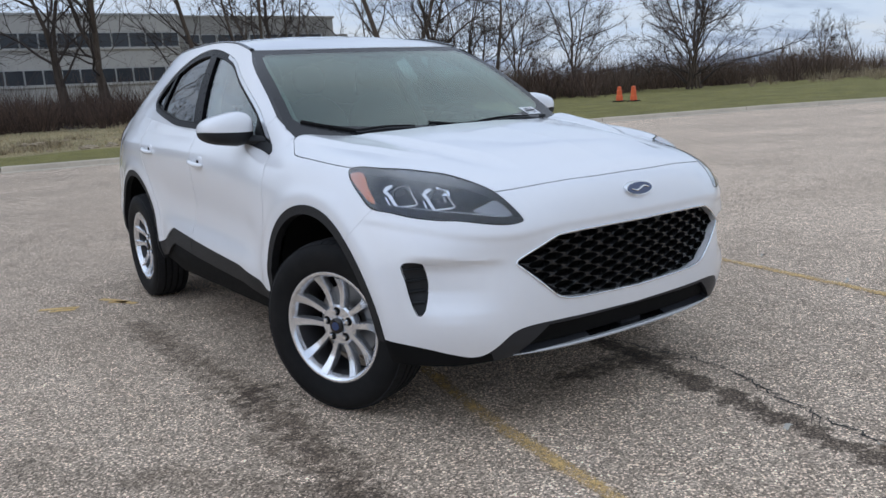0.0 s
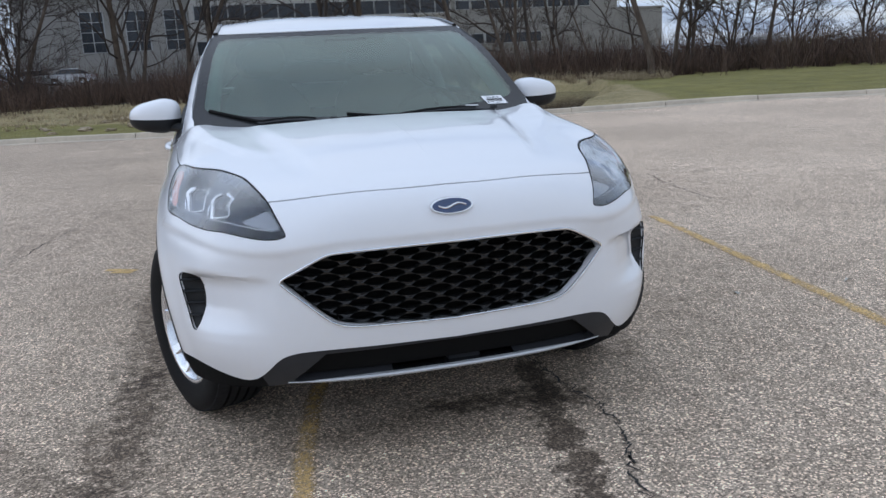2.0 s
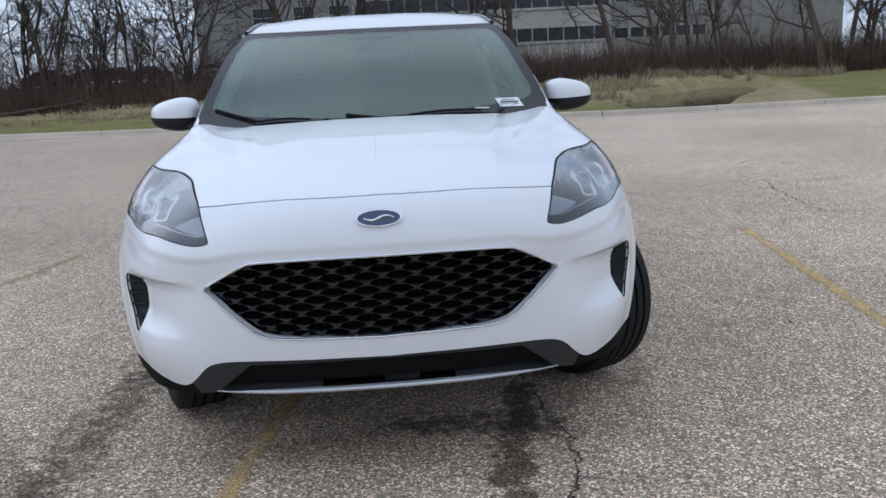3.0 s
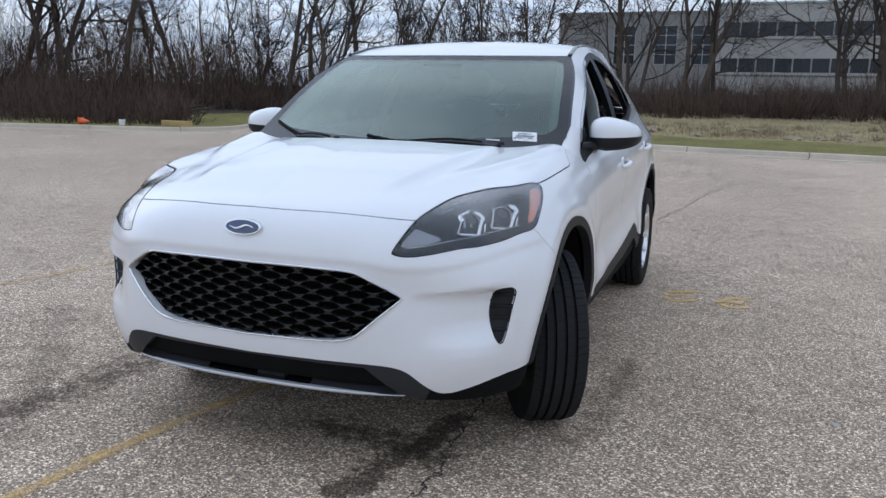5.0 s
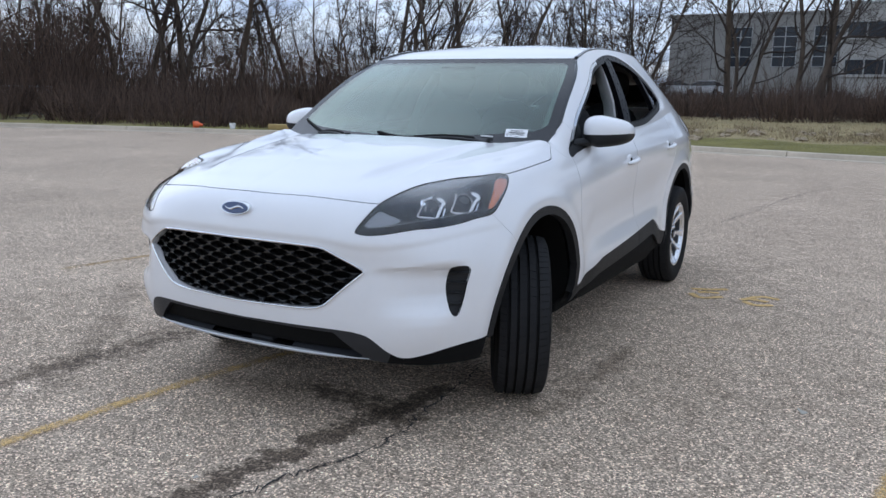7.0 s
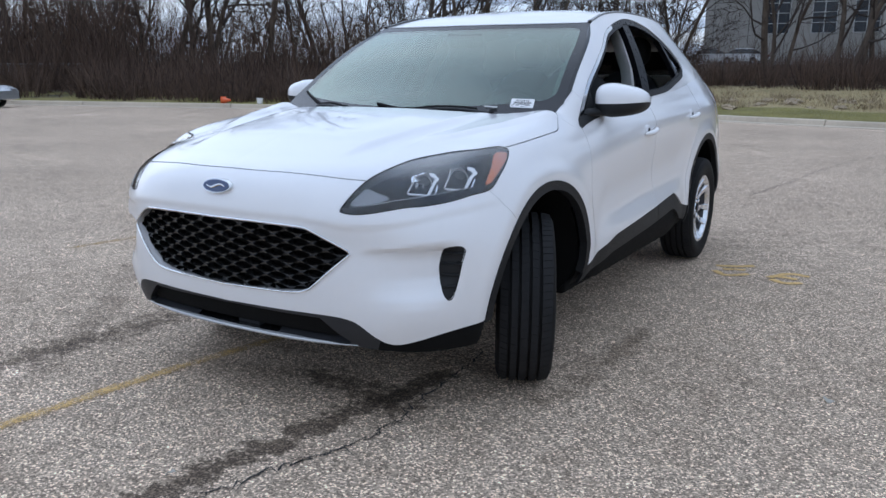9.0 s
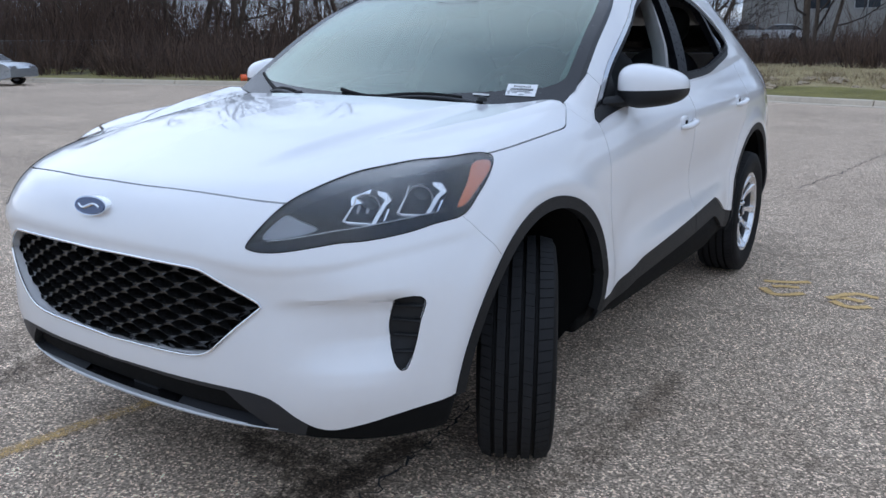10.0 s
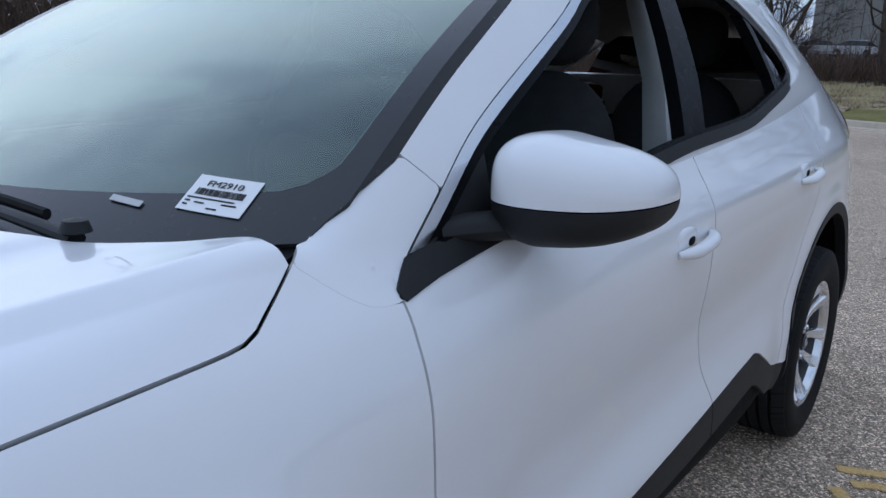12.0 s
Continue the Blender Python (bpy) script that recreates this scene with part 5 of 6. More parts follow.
    # the (-.55, -.50) entry paints the car's shade under the nose into the asphalt
    for args, tone in (((.50, -.10, .20, -1.70, .17, 11, .10), (.30, .285, .27)), ((-1.15, 2.0, -1.07, .41, .32, 14, .20), (.50, .48, .46)), ((-1.07, .41, -1.20, -1.1, .34, 14, .18), (.42, .40, .38)),
                       ((1.02, -.1, 1.06, .9, .18, 9, .2), (.62, .6, .58)), ((-.95, -.9, -2.2, .5, .30, 7, .25), (.66, .65, .64)), ((.05, -.35, .55, -.45, .22, 12, .14), (.42, .40, .38)), ((-.55, -.50, .55, -.30, .34, 10, .30), (.55, .53, .51)), ((-1.22, -1.0, -1.02, -1.02, .07, 13, .12), (1.6, 1.62, 1.68))):
        k = stain_shade(*args)
        col = mixed(t, col, mixed(t, (1.0, 1.0, 1.0), tone, k), 1.0, "MULTIPLY")
    t.links.new(col, b.inputs["Base Color"])
    b.inputs["Roughness"].default_value = 0.88
    b.inputs["Specular IOR Level"].default_value = 0.35
    h = mixed(t, sp.outputs[1], fine, 0.5)
    bump(t, b, h, 0.8, 0.007)
    return m


KERB = spline([(-230, -75), (-110, -18), (-60, 2.5), (-42, 9.8), (-33, 13.0), (-26.5, 15.3), (-20.5, 17.2), (-16.3, 18.6), (-15.4, 21.0), (-17.4, 26.2), (-13.4, 24.0), (-9, 22.2), (-5.2, 21.2), (-2.4, 19.9), (.5, 19.1), (3.5, 18.45), (7, 17.85), (10.5, 17.6), (14, 17.75), (18.2, 16.0), (23, 14.9), (28.5, 12.3), (42, 3), (90, -34), (220, -118)], 300)
lot = np.vstack([np.column_stack([KERB, np.zeros(len(KERB))]), [(220, -400, 0), (-230, -400, 0)]])
tagged(part("pavement", (lot, [tuple(range(len(lot)))[::-1]]), asphalt(), None, smooth=False), "grey worn parking lot asphalt with stains", "pavement", kind="structure")

tang = np.gradient(KERB, axis=0)
tang /= np.linalg.norm(tang, axis=1, keepdims=True)
NOUT = np.stack([-tang[:, 1], tang[:, 0]], 1)
for _ in range(30):
    NOUT[1:-1] = (NOUT[:-2] + NOUT[1:-1] * 2 + NOUT[2:]) / 4
    NOUT /= np.linalg.norm(NOUT, axis=1, keepdims=True)


def pond(x, y):
    """Below one inside the long pond that starts at the kerb."""
    u, w = (x - 12.2) * .47 + (y - 26.6) * .883, (x - 12.2) * .883 - (y - 26.6) * .47
    return (u / 9.4)**2 + ((w + .30 * np.sin(u * .8)) / 1.9)**2


def land_z(x, y, d):
    """Height of the land d metres beyond the kerb."""
    w = np.clip((x - 9) / 12, 0, 1)
    w = w * w * (3 - 2 * w)
    left = np.interp(d, [0, 2, 7, 15, 40, 70, 300], [.12, .18, .42, .72, 1.9, 2.4, 2.6])
    right = np.interp(d, [0, 10, 30, 60, 300], [.12, .36, .60, .7, .9])
    z = left * (1 - w) + right * w
    e = pond(x, y)
    return np.where(e < 1.5, z * np.clip((e - .8) / .7, 0, 1) - .6 * np.clip((1.3 - e) / .5, 0, 1), z)


def dist_to_kerb(x, y):
    q = np.stack([x, y], -1)
    return np.sqrt(((q[:, None] - KERB[None])**2).sum(-1)).min(1)


# land beyond the kerb: one sheet out to the horizon
offs = np.concatenate([[0.10], np.linspace(.3, 8, 22), np.linspace(9, 45, 28), [52, 62, 75, 95, 130, 190, 300, 600, 1500]])
gx = KERB[:, None, 0] + NOUT[:, None, 0] * offs[None]
gy = KERB[:, None, 1] + NOUT[:, None, 1] * offs[None]
gd = np.minimum(np.repeat(offs[None], len(KERB), 0), dist_to_kerb(gx.ravel(), gy.ravel()).reshape(gx.shape) + .01)
rough_n = np.array([[noise.noise((a * .35, b * .35, 0)) for a, b in zip(r, s)] for r, s in zip(gx, gy)])
gz = land_z(gx, gy, gd) + rough_n * .10 * np.clip(gd / 3, 0, 1)


def land_material():
    m, t, b = nodes_of("grass_and_dry_bank")
    a = t.nodes.new("ShaderNodeAttribute")
    a.attribute_name = "green"
    fine, mid = noise_at(t, 14, 6, .7), noise_at(t, .9, 5, .6)
    dry = mixed(t, ramp(t, fine, [(.3, (.09, .066, .030)), (.55, (.34, .265, .125)), (.8, (.60, .48, .25))]), ramp(t, mid, [(.35, (.17, .145, .058)), (.65, (.46, .36, .18))]), .45)
    green = mixed(t, ramp(t, fine, [(.3, (.084, .073, .017)), (.55, (.208, .180, .042)), (.8, (.37, .318, .100))]), ramp(t, mid, [(.35, (.114, .100, .023)), (.65, (.278, .242, .066))]), .45)
    s = t.nodes.new("ShaderNodeMath")
    s.operation = "MULTIPLY_ADD"
    t.links.new(mid, s.inputs[0])
    s.inputs[1].default_value = 0.9
    t.links.new(a.outputs["Fac"], s.inputs[2])
    r = t.nodes.new("ShaderNodeMapRange")
    r.inputs["From Min"].default_value, r.inputs["From Max"].default_value = 0.80, 1.05
    t.links.new(s.outputs[0], r.inputs[0])
    li = t.nodes.new("ShaderNodeAttribute")
    li.attribute_name = "litter"
    dry = mixed(t, dry, ramp(t, fine, [(.3, (.022, .016, .012)), (.6, (.060, .045, .032)), (.85, (.13, .10, .07))]), li.outputs["Fac"])
    t.links.new(mixed(t, dry, green, r.outputs[0]), b.inputs["Base Color"])
    b.inputs["Roughness"].default_value = 0.95
    bump(t, b, fine, 0.9, 0.06)
    return m


land = part("ground", grid_mesh(np.stack([gx, gy, gz], -1)[:, ::1]), land_material())
me = land.data
if me.polygons[0].normal.z < 0:
    me.flip_normals()
right_w = np.clip((gx - 8) / 8, 0, 1)
far_dry = np.clip((gd - 27 - 6 * (gx > 40)) / 8, 0, 1)
left_green = np.clip((np.interp(gx, [-8, -3], [6.0, 3.6]) - gd) / .9, 0, 1) * np.clip((gx + 24) / 3, .5, 1)
side_w = (gx - 12.8) * .93 - (gy - 28.6) * .36
right_w = right_w * np.clip((side_w - 2.6) / 1.2, 0, 1)
green = np.maximum(left_green * (gx < 7.5), right_w * (1 - far_dry))
litter = np.clip((gd - 1.2) / 1.5, 0, 1) * np.clip((-18 - gx) / 3, 0, 1)
litter = np.maximum(litter, np.clip((gd - 13) / 4, 0, 1) * (gx < 12))
la = me.attributes.new("litter", "FLOAT", "POINT")
la.data.foreach_set("value", litter.ravel().astype(np.float32))
at = me.attributes.new("green", "FLOAT", "POINT")
at.data.foreach_set("value", green.ravel().astype(np.float32))
tagged(land, "grass verge and dry tan bank rising behind the kerb", "ground", kind="structure")
tagged(part("far_ground", (np.array([(-2500, -2500, -.09), (2500, -2500, -.09), (2500, 2500, -.09), (-2500, 2500, -.09)], float), [(0, 1, 2, 3)]), plain("far_dry_ground", (.13, .115, .08), .95, 0, .3, 2, .3), None, smooth=False), "dry open ground out to the horizon", "ground", kind="structure")

CONCRETE = plain("weathered_concrete", (.52, .445, .35), .85, 0, .22, 9, .35)
kerb = tagged(new("kerb"), "pale weathered concrete kerb round the lot", "kerb", kind="structure")
seg = np.concatenate([[0], np.cumsum(np.linalg.norm(np.diff(KERB, axis=0), axis=1))])
s0, s1 = np.interp(-75, KERB[:60, 0], seg[:60]), seg[-1] - 150
k, s = 0, s0
while s < s1:
    ss = np.linspace(s + .012, min(s + 3.0, s1) - .012, 5)
    px, py = np.interp(ss, seg, KERB[:, 0]), np.interp(ss, seg, KERB[:, 1])
    nx, ny = np.interp(ss, seg, NOUT[:, 0]), np.interp(ss, seg, NOUT[:, 1])
    V = []
    jig = random.uniform(-.008, .008)
    for o, z in ((-.30, -.02), (-.30, .012), (-.03, .022), (.0, .128 + jig), (.03, .148 + jig), (.15, .150 + jig), (.17, .10), (.17, -.02)):
        V.append(np.stack([px + nx * o, py + ny * o, np.full(5, z)], -1))
    g = np.stack(V, 1)
    V, F = grid_mesh(g)
    F += [tuple(range(8)), tuple(range(32, 40))[::-1]]
    part("kerbstone", (V, F), CONCRETE, kerb, smooth=False)
    s += 3.0

# ---- lines, cracks and paint marks on the lot ----
def worn_paint():
    m, t, b = nodes_of("worn_yellow_paint")
    b.inputs["Base Color"].default_value = (.60, .43, .16, 1)
    t.links.new(mixed(t, ramp(t, noise_at(t, 90, 4), [(.3, (.62, .37, .10)), (.7, (.86, .58, .22))]), (.56, .40, .22), .30), b.inputs["Base Color"])
    b.inputs["Roughness"].default_value = .85
    out = t.nodes["Material Output"]
    tr, mxs, ma = t.nodes.new("ShaderNodeBsdfTransparent"), t.nodes.new("ShaderNodeMixShader"), t.nodes.new("ShaderNodeMath")
    ma.operation = "MULTIPLY_ADD"
    t.links.new(noise_at(t, 7, 4), ma.inputs[0])
    ma.inputs[1].default_value = .55
    t.links.new(noise_at(t, 120, 3, .7), ma.inputs[2])
    at_ = t.nodes.new("ShaderNodeAttribute")
    at_.attribute_name = "wear"
    sb = t.nodes.new("ShaderNodeMath")
    sb.operation = "SUBTRACT"
    t.links.new(ma.outputs[0], sb.inputs[0])
    t.links.new(at_.outputs["Fac"], sb.inputs[1])
    r = t.nodes.new("ShaderNodeMapRange")
    r.inputs["From Min"].default_value, r.inputs["From Max"].default_value = .56, .86
    t.links.new(sb.outputs[0], r.inputs[0])
    t.links.new(r.outputs[0], mxs.inputs[0])
    t.links.new(tr.outputs[0], mxs.inputs[1])
    t.links.new(b.outputs[0], mxs.inputs[2])
    t.links.new(mxs.outputs[0], out.inputs[0])
    return m


YELLOW = worn_paint()


def stripe(name, path, width, wear, label):
    P = spline(path, 40)
    T = np.gradient(P, axis=0)
    T /= np.linalg.norm(T, axis=1, keepdims=True)
    N = np.stack([-T[:, 1], T[:, 0]], 1)
    us = np.linspace(-1, 1, 5)
    g = np.stack([np.column_stack([P + N * (width / 2 * u), np.full(len(P), .004)]) for u in us], 1)
    V, F = grid_mesh(g)
    ob = part(name, (V, F), YELLOW, None, smooth=False)
    if ob.data.polygons[0].normal.z < 0:
        ob.data.flip_normals()
    a = ob.data.attributes.new("wear", "FLOAT", "POINT")
    a.data.foreach_set("value", np.tile(wear + .22 * abs(us)**3, len(P)).astype(np.float32))
    return tagged(ob, label, "parking line", kind="structure")


stripe("parking_line", [(-.68, -2.6), (-.60, -1.5), (-.53, -.80), (-.44, -.26), (-.25, .6)], .088, .05, "worn yellow parking bay line")
stripe("parking_line", [(2.72, 2.7), (2.62, 2.08), (2.44, 1.0), (2.26, -.10), (2.05, -1.3)], .10, .03, "worn yellow parking bay line")
stripe("parking_line", [(-3.05, .6), (-2.90, 1.4), (-2.74, 2.0), (-2.50, 2.8), (-2.42, 3.3)], .09, .09, "worn yellow parking bay line")
marks = [[(1.05, 2.55), (1.17, 2.60), (1.27, 2.67)], [(1.07, 2.41), (1.16, 2.32), (1.28, 2.42)], [(1.11, 2.47), (1.24, 2.52)], [(1.40, 2.40), (1.50, 2.56), (1.62, 2.55)], [(1.42, 2.36), (1.51, 2.30), (1.60, 2.36)], [(1.45, 2.45), (1.56, 2.43)],
         [(-1.55, 2.90), (-1.42, 2.84), (-1.33, 2.78)], [(-1.5, 2.80), (-1.36, 2.73)], [(-1.17, 2.90), (-1.10, 2.78), (-1.02, 2.58)], [(-1.15, 2.76), (-1.05, 2.67)]]
for m_ in marks:
    stripe("paint_mark", m_ if len(m_) > 2 else [m_[0], ((m_[0][0] + m_[1][0]) / 2, (m_[0][1] + m_[1][1]) / 2 + .01), m_[1]], .055, -.14, "faded yellow spray paint mark on asphalt")

CRACK = plain("dark_crack", (.040, .037, .034), .95, 0, .3, 60)


def crack(path, width, seed):
    r = random.Random(seed)
    P = spline(path, 12 * len(path))
    P = P + np.array([(r.gauss(0, .012), r.gauss(0, .012)) for _ in P])
    T = np.gradient(P, axis=0)
    T /= np.linalg.norm(T, axis=1, keepdims=True) + 1e-9
    N = np.stack([-T[:, 1], T[:, 0]], 1)
    V, F = [], []
    for i, (p, n) in enumerate(zip(P, N)):
        w = width * r.uniform(.35, 1.2) * (0.3 if i in (0, len(P) - 1) else 1)
        V += [(*(p - n * w / 2), .004), (*(p + n * w / 2), .004)]
    for i in range(len(P) - 1):
        F.append((2 * i, 2 * i + 2, 2 * i + 3, 2 * i + 1))
    for _ in range(len(P) // 6):
        i = r.randrange(2, len(P) - 2)
        a = math.atan2(T[i][1], T[i][0]) + r.choice((-1, 1)) * r.uniform(.5, 1.3)
        L = r.uniform(.04, .16)
        q = P[i] + np.array([math.cos(a), math.sin(a)]) * L
        n = np.array([-math.sin(a), math.cos(a)]) * width * .25
        b = len(V)
        V += [(*(P[i] - n), .0042), (*(P[i] + n), .0042), (*q, .0042)]
        F.append((b, b + 1, b + 2))
    ob = part("pavement_crack", (np.array(V), F), CRACK, None, smooth=False)
    for p in ob.data.polygons:
        if p.normal.z < 0:
            p.flip()
    tagged(ob, "thin dark crack running through the asphalt", "crack", kind="structure")


crack([(.50, .35), (.54, .05), (.555, -.20), (.585, -.42), (.60, -.62), (.56, -.84), (.50, -1.00), (.43, -1.18), (.36, -1.49), (.28, -1.85), (.20, -2.3)], .009, 1)
crack([(-2.85, 1.6), (-2.62, 2.4), (-2.36, 3.42), (-2.12, 4.8), (-1.91, 6.02)], .010, 2)
crack([(-6.5, 6.6), (-4.2, 6.35), (-1.91, 6.02), (-1.26, 5.8), (-.3, 5.6), (.85, 5.9), (1.4, 5.8), (2.25, 5.55), (3.13, 5.19), (4.02, 4.98), (6.5, 4.5)], .010, 3)
crack([(4.02, 4.98), (3.80, 4.3), (3.68, 3.6), (3.65, 3.1), (4.3, 2.4), (5.2, 1.8)], .009, 4)
crack([(.63, 5.98), (.85, 7.4), (1.06, 9.23), (1.5, 11.2), (2.26, 13.3), (3, 16.5)], .011, 5)
crack([(-3, 9.4), (-1, 8.9), (.6, 9.3), (3, 9.6)], .009, 6)
for i, (x, y) in enumerate([(1.93, .46), (.221, -1.274), (.31, -1.55), (2.3, -.35), (-.75, -1.55), (2.6, .4)]):
    r = random.Random(i)
    pts = [(x + .022 * r.uniform(.5, 1.2) * math.cos(a), y + .015 * r.uniform(.5, 1.2) * math.sin(a)) for a in np.linspace(0, 6.28, 9)[:-1]]
    tagged(part("leaf", flat(pts, lambda u, v: (u, v, .012 + .012 * math.sin(u * 90)), (0, 0, -.002)), plain("pale_dead_leaf", (.45, .42, .36), .9, 0, .2, 80), None), "pale curled dead leaf on asphalt", "leaf", "dead leaves on the lot")

# ---- water ----
wa = plain("still_pond_water", (.020, .016, .011), .08, 0, .3, 3, .06, spec=.5)
el = [(12.2 + .47 * 10.6 * math.cos(a) + .883 * 2.6 * math.sin(a), 26.6 + .883 * 10.6 * math.cos(a) - .47 * 2.6 * math.sin(a), .05) for a in np.linspace(0, 2 * math.pi, 41)[:-1]]
el = [(x, max(y, 18.25), z) for x, y, z in el][::-1]
wa.node_tree.nodes["Principled BSDF"].inputs["IOR"].default_value = 1.2
tagged(part("water", (np.array(el), [tuple(range(40))]), wa, None, smooth=False), "still dark pond among dry reeds", "water", kind="structure")


# ---- bare trees ----
def bark():
    m, t, b = nodes_of("grey_brown_bark")
    oi = t.nodes.new("ShaderNodeObjectInfo")
    f = noise_at(t, 6, 6, .7, stretch=(1, 1, .25))
    col = ramp(t, f, [(.3, (.044, .032, .024)), (.6, (.115, .090, .071)), (.85, (.21, .17, .14))])
    col = mixed(t, col, ramp(t, oi.outputs["Random"], [(0, (.75, .72, .70)), (1, (1.25, 1.2, 1.12))]), 1.0, "MULTIPLY")
    t.links.new(col, b.inputs["Base Color"])
    b.inputs["Roughness"].default_value = .95
    bump(t, b, f, .6, .03)
    return m


BARK = bark()
TWIG = plain("dark_twigs", (.058, .043, .035), .95, 0, .3, 3)


def limb(store, p, d, length, r0, r1, sides, segs, wander, lift, rnd_):
    """Adds a tapered crooked limb; returns its points."""
    V, F = store
    pts, dirs = [np.array(p, float)], []
    d = np.array(d, float)
    for i in range(segs):
        d = d + np.array([rnd_.gauss(0, wander), rnd_.gauss(0, wander), rnd_.gauss(0, wander * .6) + lift])
        d /= np.linalg.norm(d)
        dirs.append(d.copy())
        pts.append(pts[-1] + d * length / segs)
    dirs.append(d)
    base = len(V)
    for i, (q, e) in enumerate(zip(pts, dirs)):
        r = r0 + (r1 - r0) * (i / segs)
        a = np.cross(e, (0.31, 0.95, 0.12))
        a /= np.linalg.norm(a)
        b = np.cross(e, a)
        for k in range(sides):
            t = 2 * math.pi * k / sides
            V.append(q + r * (math.cos(t) * a + math.sin(t) * b))
    for i in range(segs):
        for k in range(sides):
            x, y = base + i * sides + k, base + i * sides + (k + 1) % sides
            F.append((x, y, y + sides, x + sides))
    return pts, dirs


def twig(store, p, d, length, r0):
    """A thin pointed twig."""
    V, F = store
    b = len(V)
    u = np.array([d[1], -d[0], .2]) * r0
    w = np.array([.1, d[2], -d[1]]) * r0
    V += [p + u, p - u * .5 + w, p - u * .5 - w, p + d * length]
    F += [(b, b + 1, b + 3), (b + 1, b + 2, b + 3), (b + 2, b, b + 3)]


def aside(d, angle, rnd_):
    a = np.cross(d, (rnd_.gauss(0, 1), rnd_.gauss(0, 1), rnd_.gauss(0, 1)))
    a /= np.linalg.norm(a) + 1e-9
    return d * math.cos(angle) + a * math.sin(angle)


def bare_tree(seed, height, spread, low, twigs, stems=1, thick=.0125, limbs=13):
    r = random.Random(seed)
    trunk, crown, fine = ([], []), ([], []), ([], [])
    for s in range(stems):
        lean = np.array([r.gauss(0, .05 + .15 * (stems > 1)), r.gauss(0, .05 + .15 * (stems > 1)), 1])
        h = height * r.uniform(.85, 1.0)
        pts, dirs = limb(trunk, (r.gauss(0, .18) * (stems > 1), r.gauss(0, .18) * (stems > 1), -.3), lean / np.linalg.norm(lean), h * .86, height * thick, height * .003, 8, 9, .095, .02, r)
        for k in range(limbs):
            f = low + (1 - low) * (k + r.random()) / limbs
            i = min(int(f * 9), 8)
            q = pts[i] + (pts[i + 1] - pts[i]) * (f * 9 - i)
            L = height * spread * (1.15 - f * .75) * r.uniform(.45, 1.35)
            r0 = height * r.uniform(.0032, .0062) * (1.15 - f * .8)
            p2, d2 = limb(crown, q, aside(dirs[i], r.uniform(.45, 1.25), r), L, r0, r0 * .25, 5, 6, .26, .06, r)
            for j in range(7):
                g = .2 + .8 * (j + r.random()) / 7
                a = min(int(g * 6), 5)
                w = p2[a] + (p2[a + 1] - p2[a]) * (g * 6 - a)
                L2 = L * .45 * (1.2 - g * .6) * r.uniform(.6, 1.2)
                p3, d3 = limb(fine, w, aside(d2[a], r.uniform(.4, .95), r), L2, r0 * .35, r0 * .12, 3, 4, .17, .06, r)
                for n_ in range(twigs):
                    b = r.randrange(1, 5)
                    twig(fine, p3[b], aside(d3[b], r.uniform(.4, 1.0), r), L2 * r.uniform(.3, .75), max(r0 * .16, .009))
    ob = thing("tree", "tall bare winter tree with grey-brown bark", "tree", "bare trees behind the lot")
    part("trunk", (np.array(trunk[0]), trunk[1]), BARK, ob)
    c = part("crown", merged((np.array(crown[0]), crown[1]), (np.array(fine[0]), fine[1])), TWIG, ob)
    tagged(c, "bare limbs and twigs", kind="stuff")
    return ob


def spot(az, dist, eye=(.8, -2.8)):
    x, y = eye[0] + dist * math.sin(radians(az)), eye[1] + dist * math.cos(radians(az))
    d = dist_to_kerb(np.array([x]), np.array([y]))[0]
    return x, y, float(land_z(np.array([x]), np.array([y]), np.array([d]))[0])


KINDS = [bare_tree(11, 13, .32, .22, 12, 1, .0098), bare_tree(12, 12, .42, .18, 13, 1, .0120, 14), bare_tree(13, 14, .26, .30, 12, 1, .0088), bare_tree(14, 11, .42, .14, 11, 2, .0098, 12), bare_tree(15, 12, .28, .24, 13, 1, .0062), bare_tree(16, 7, .50, .08, 13, 3, .0075, 13)]
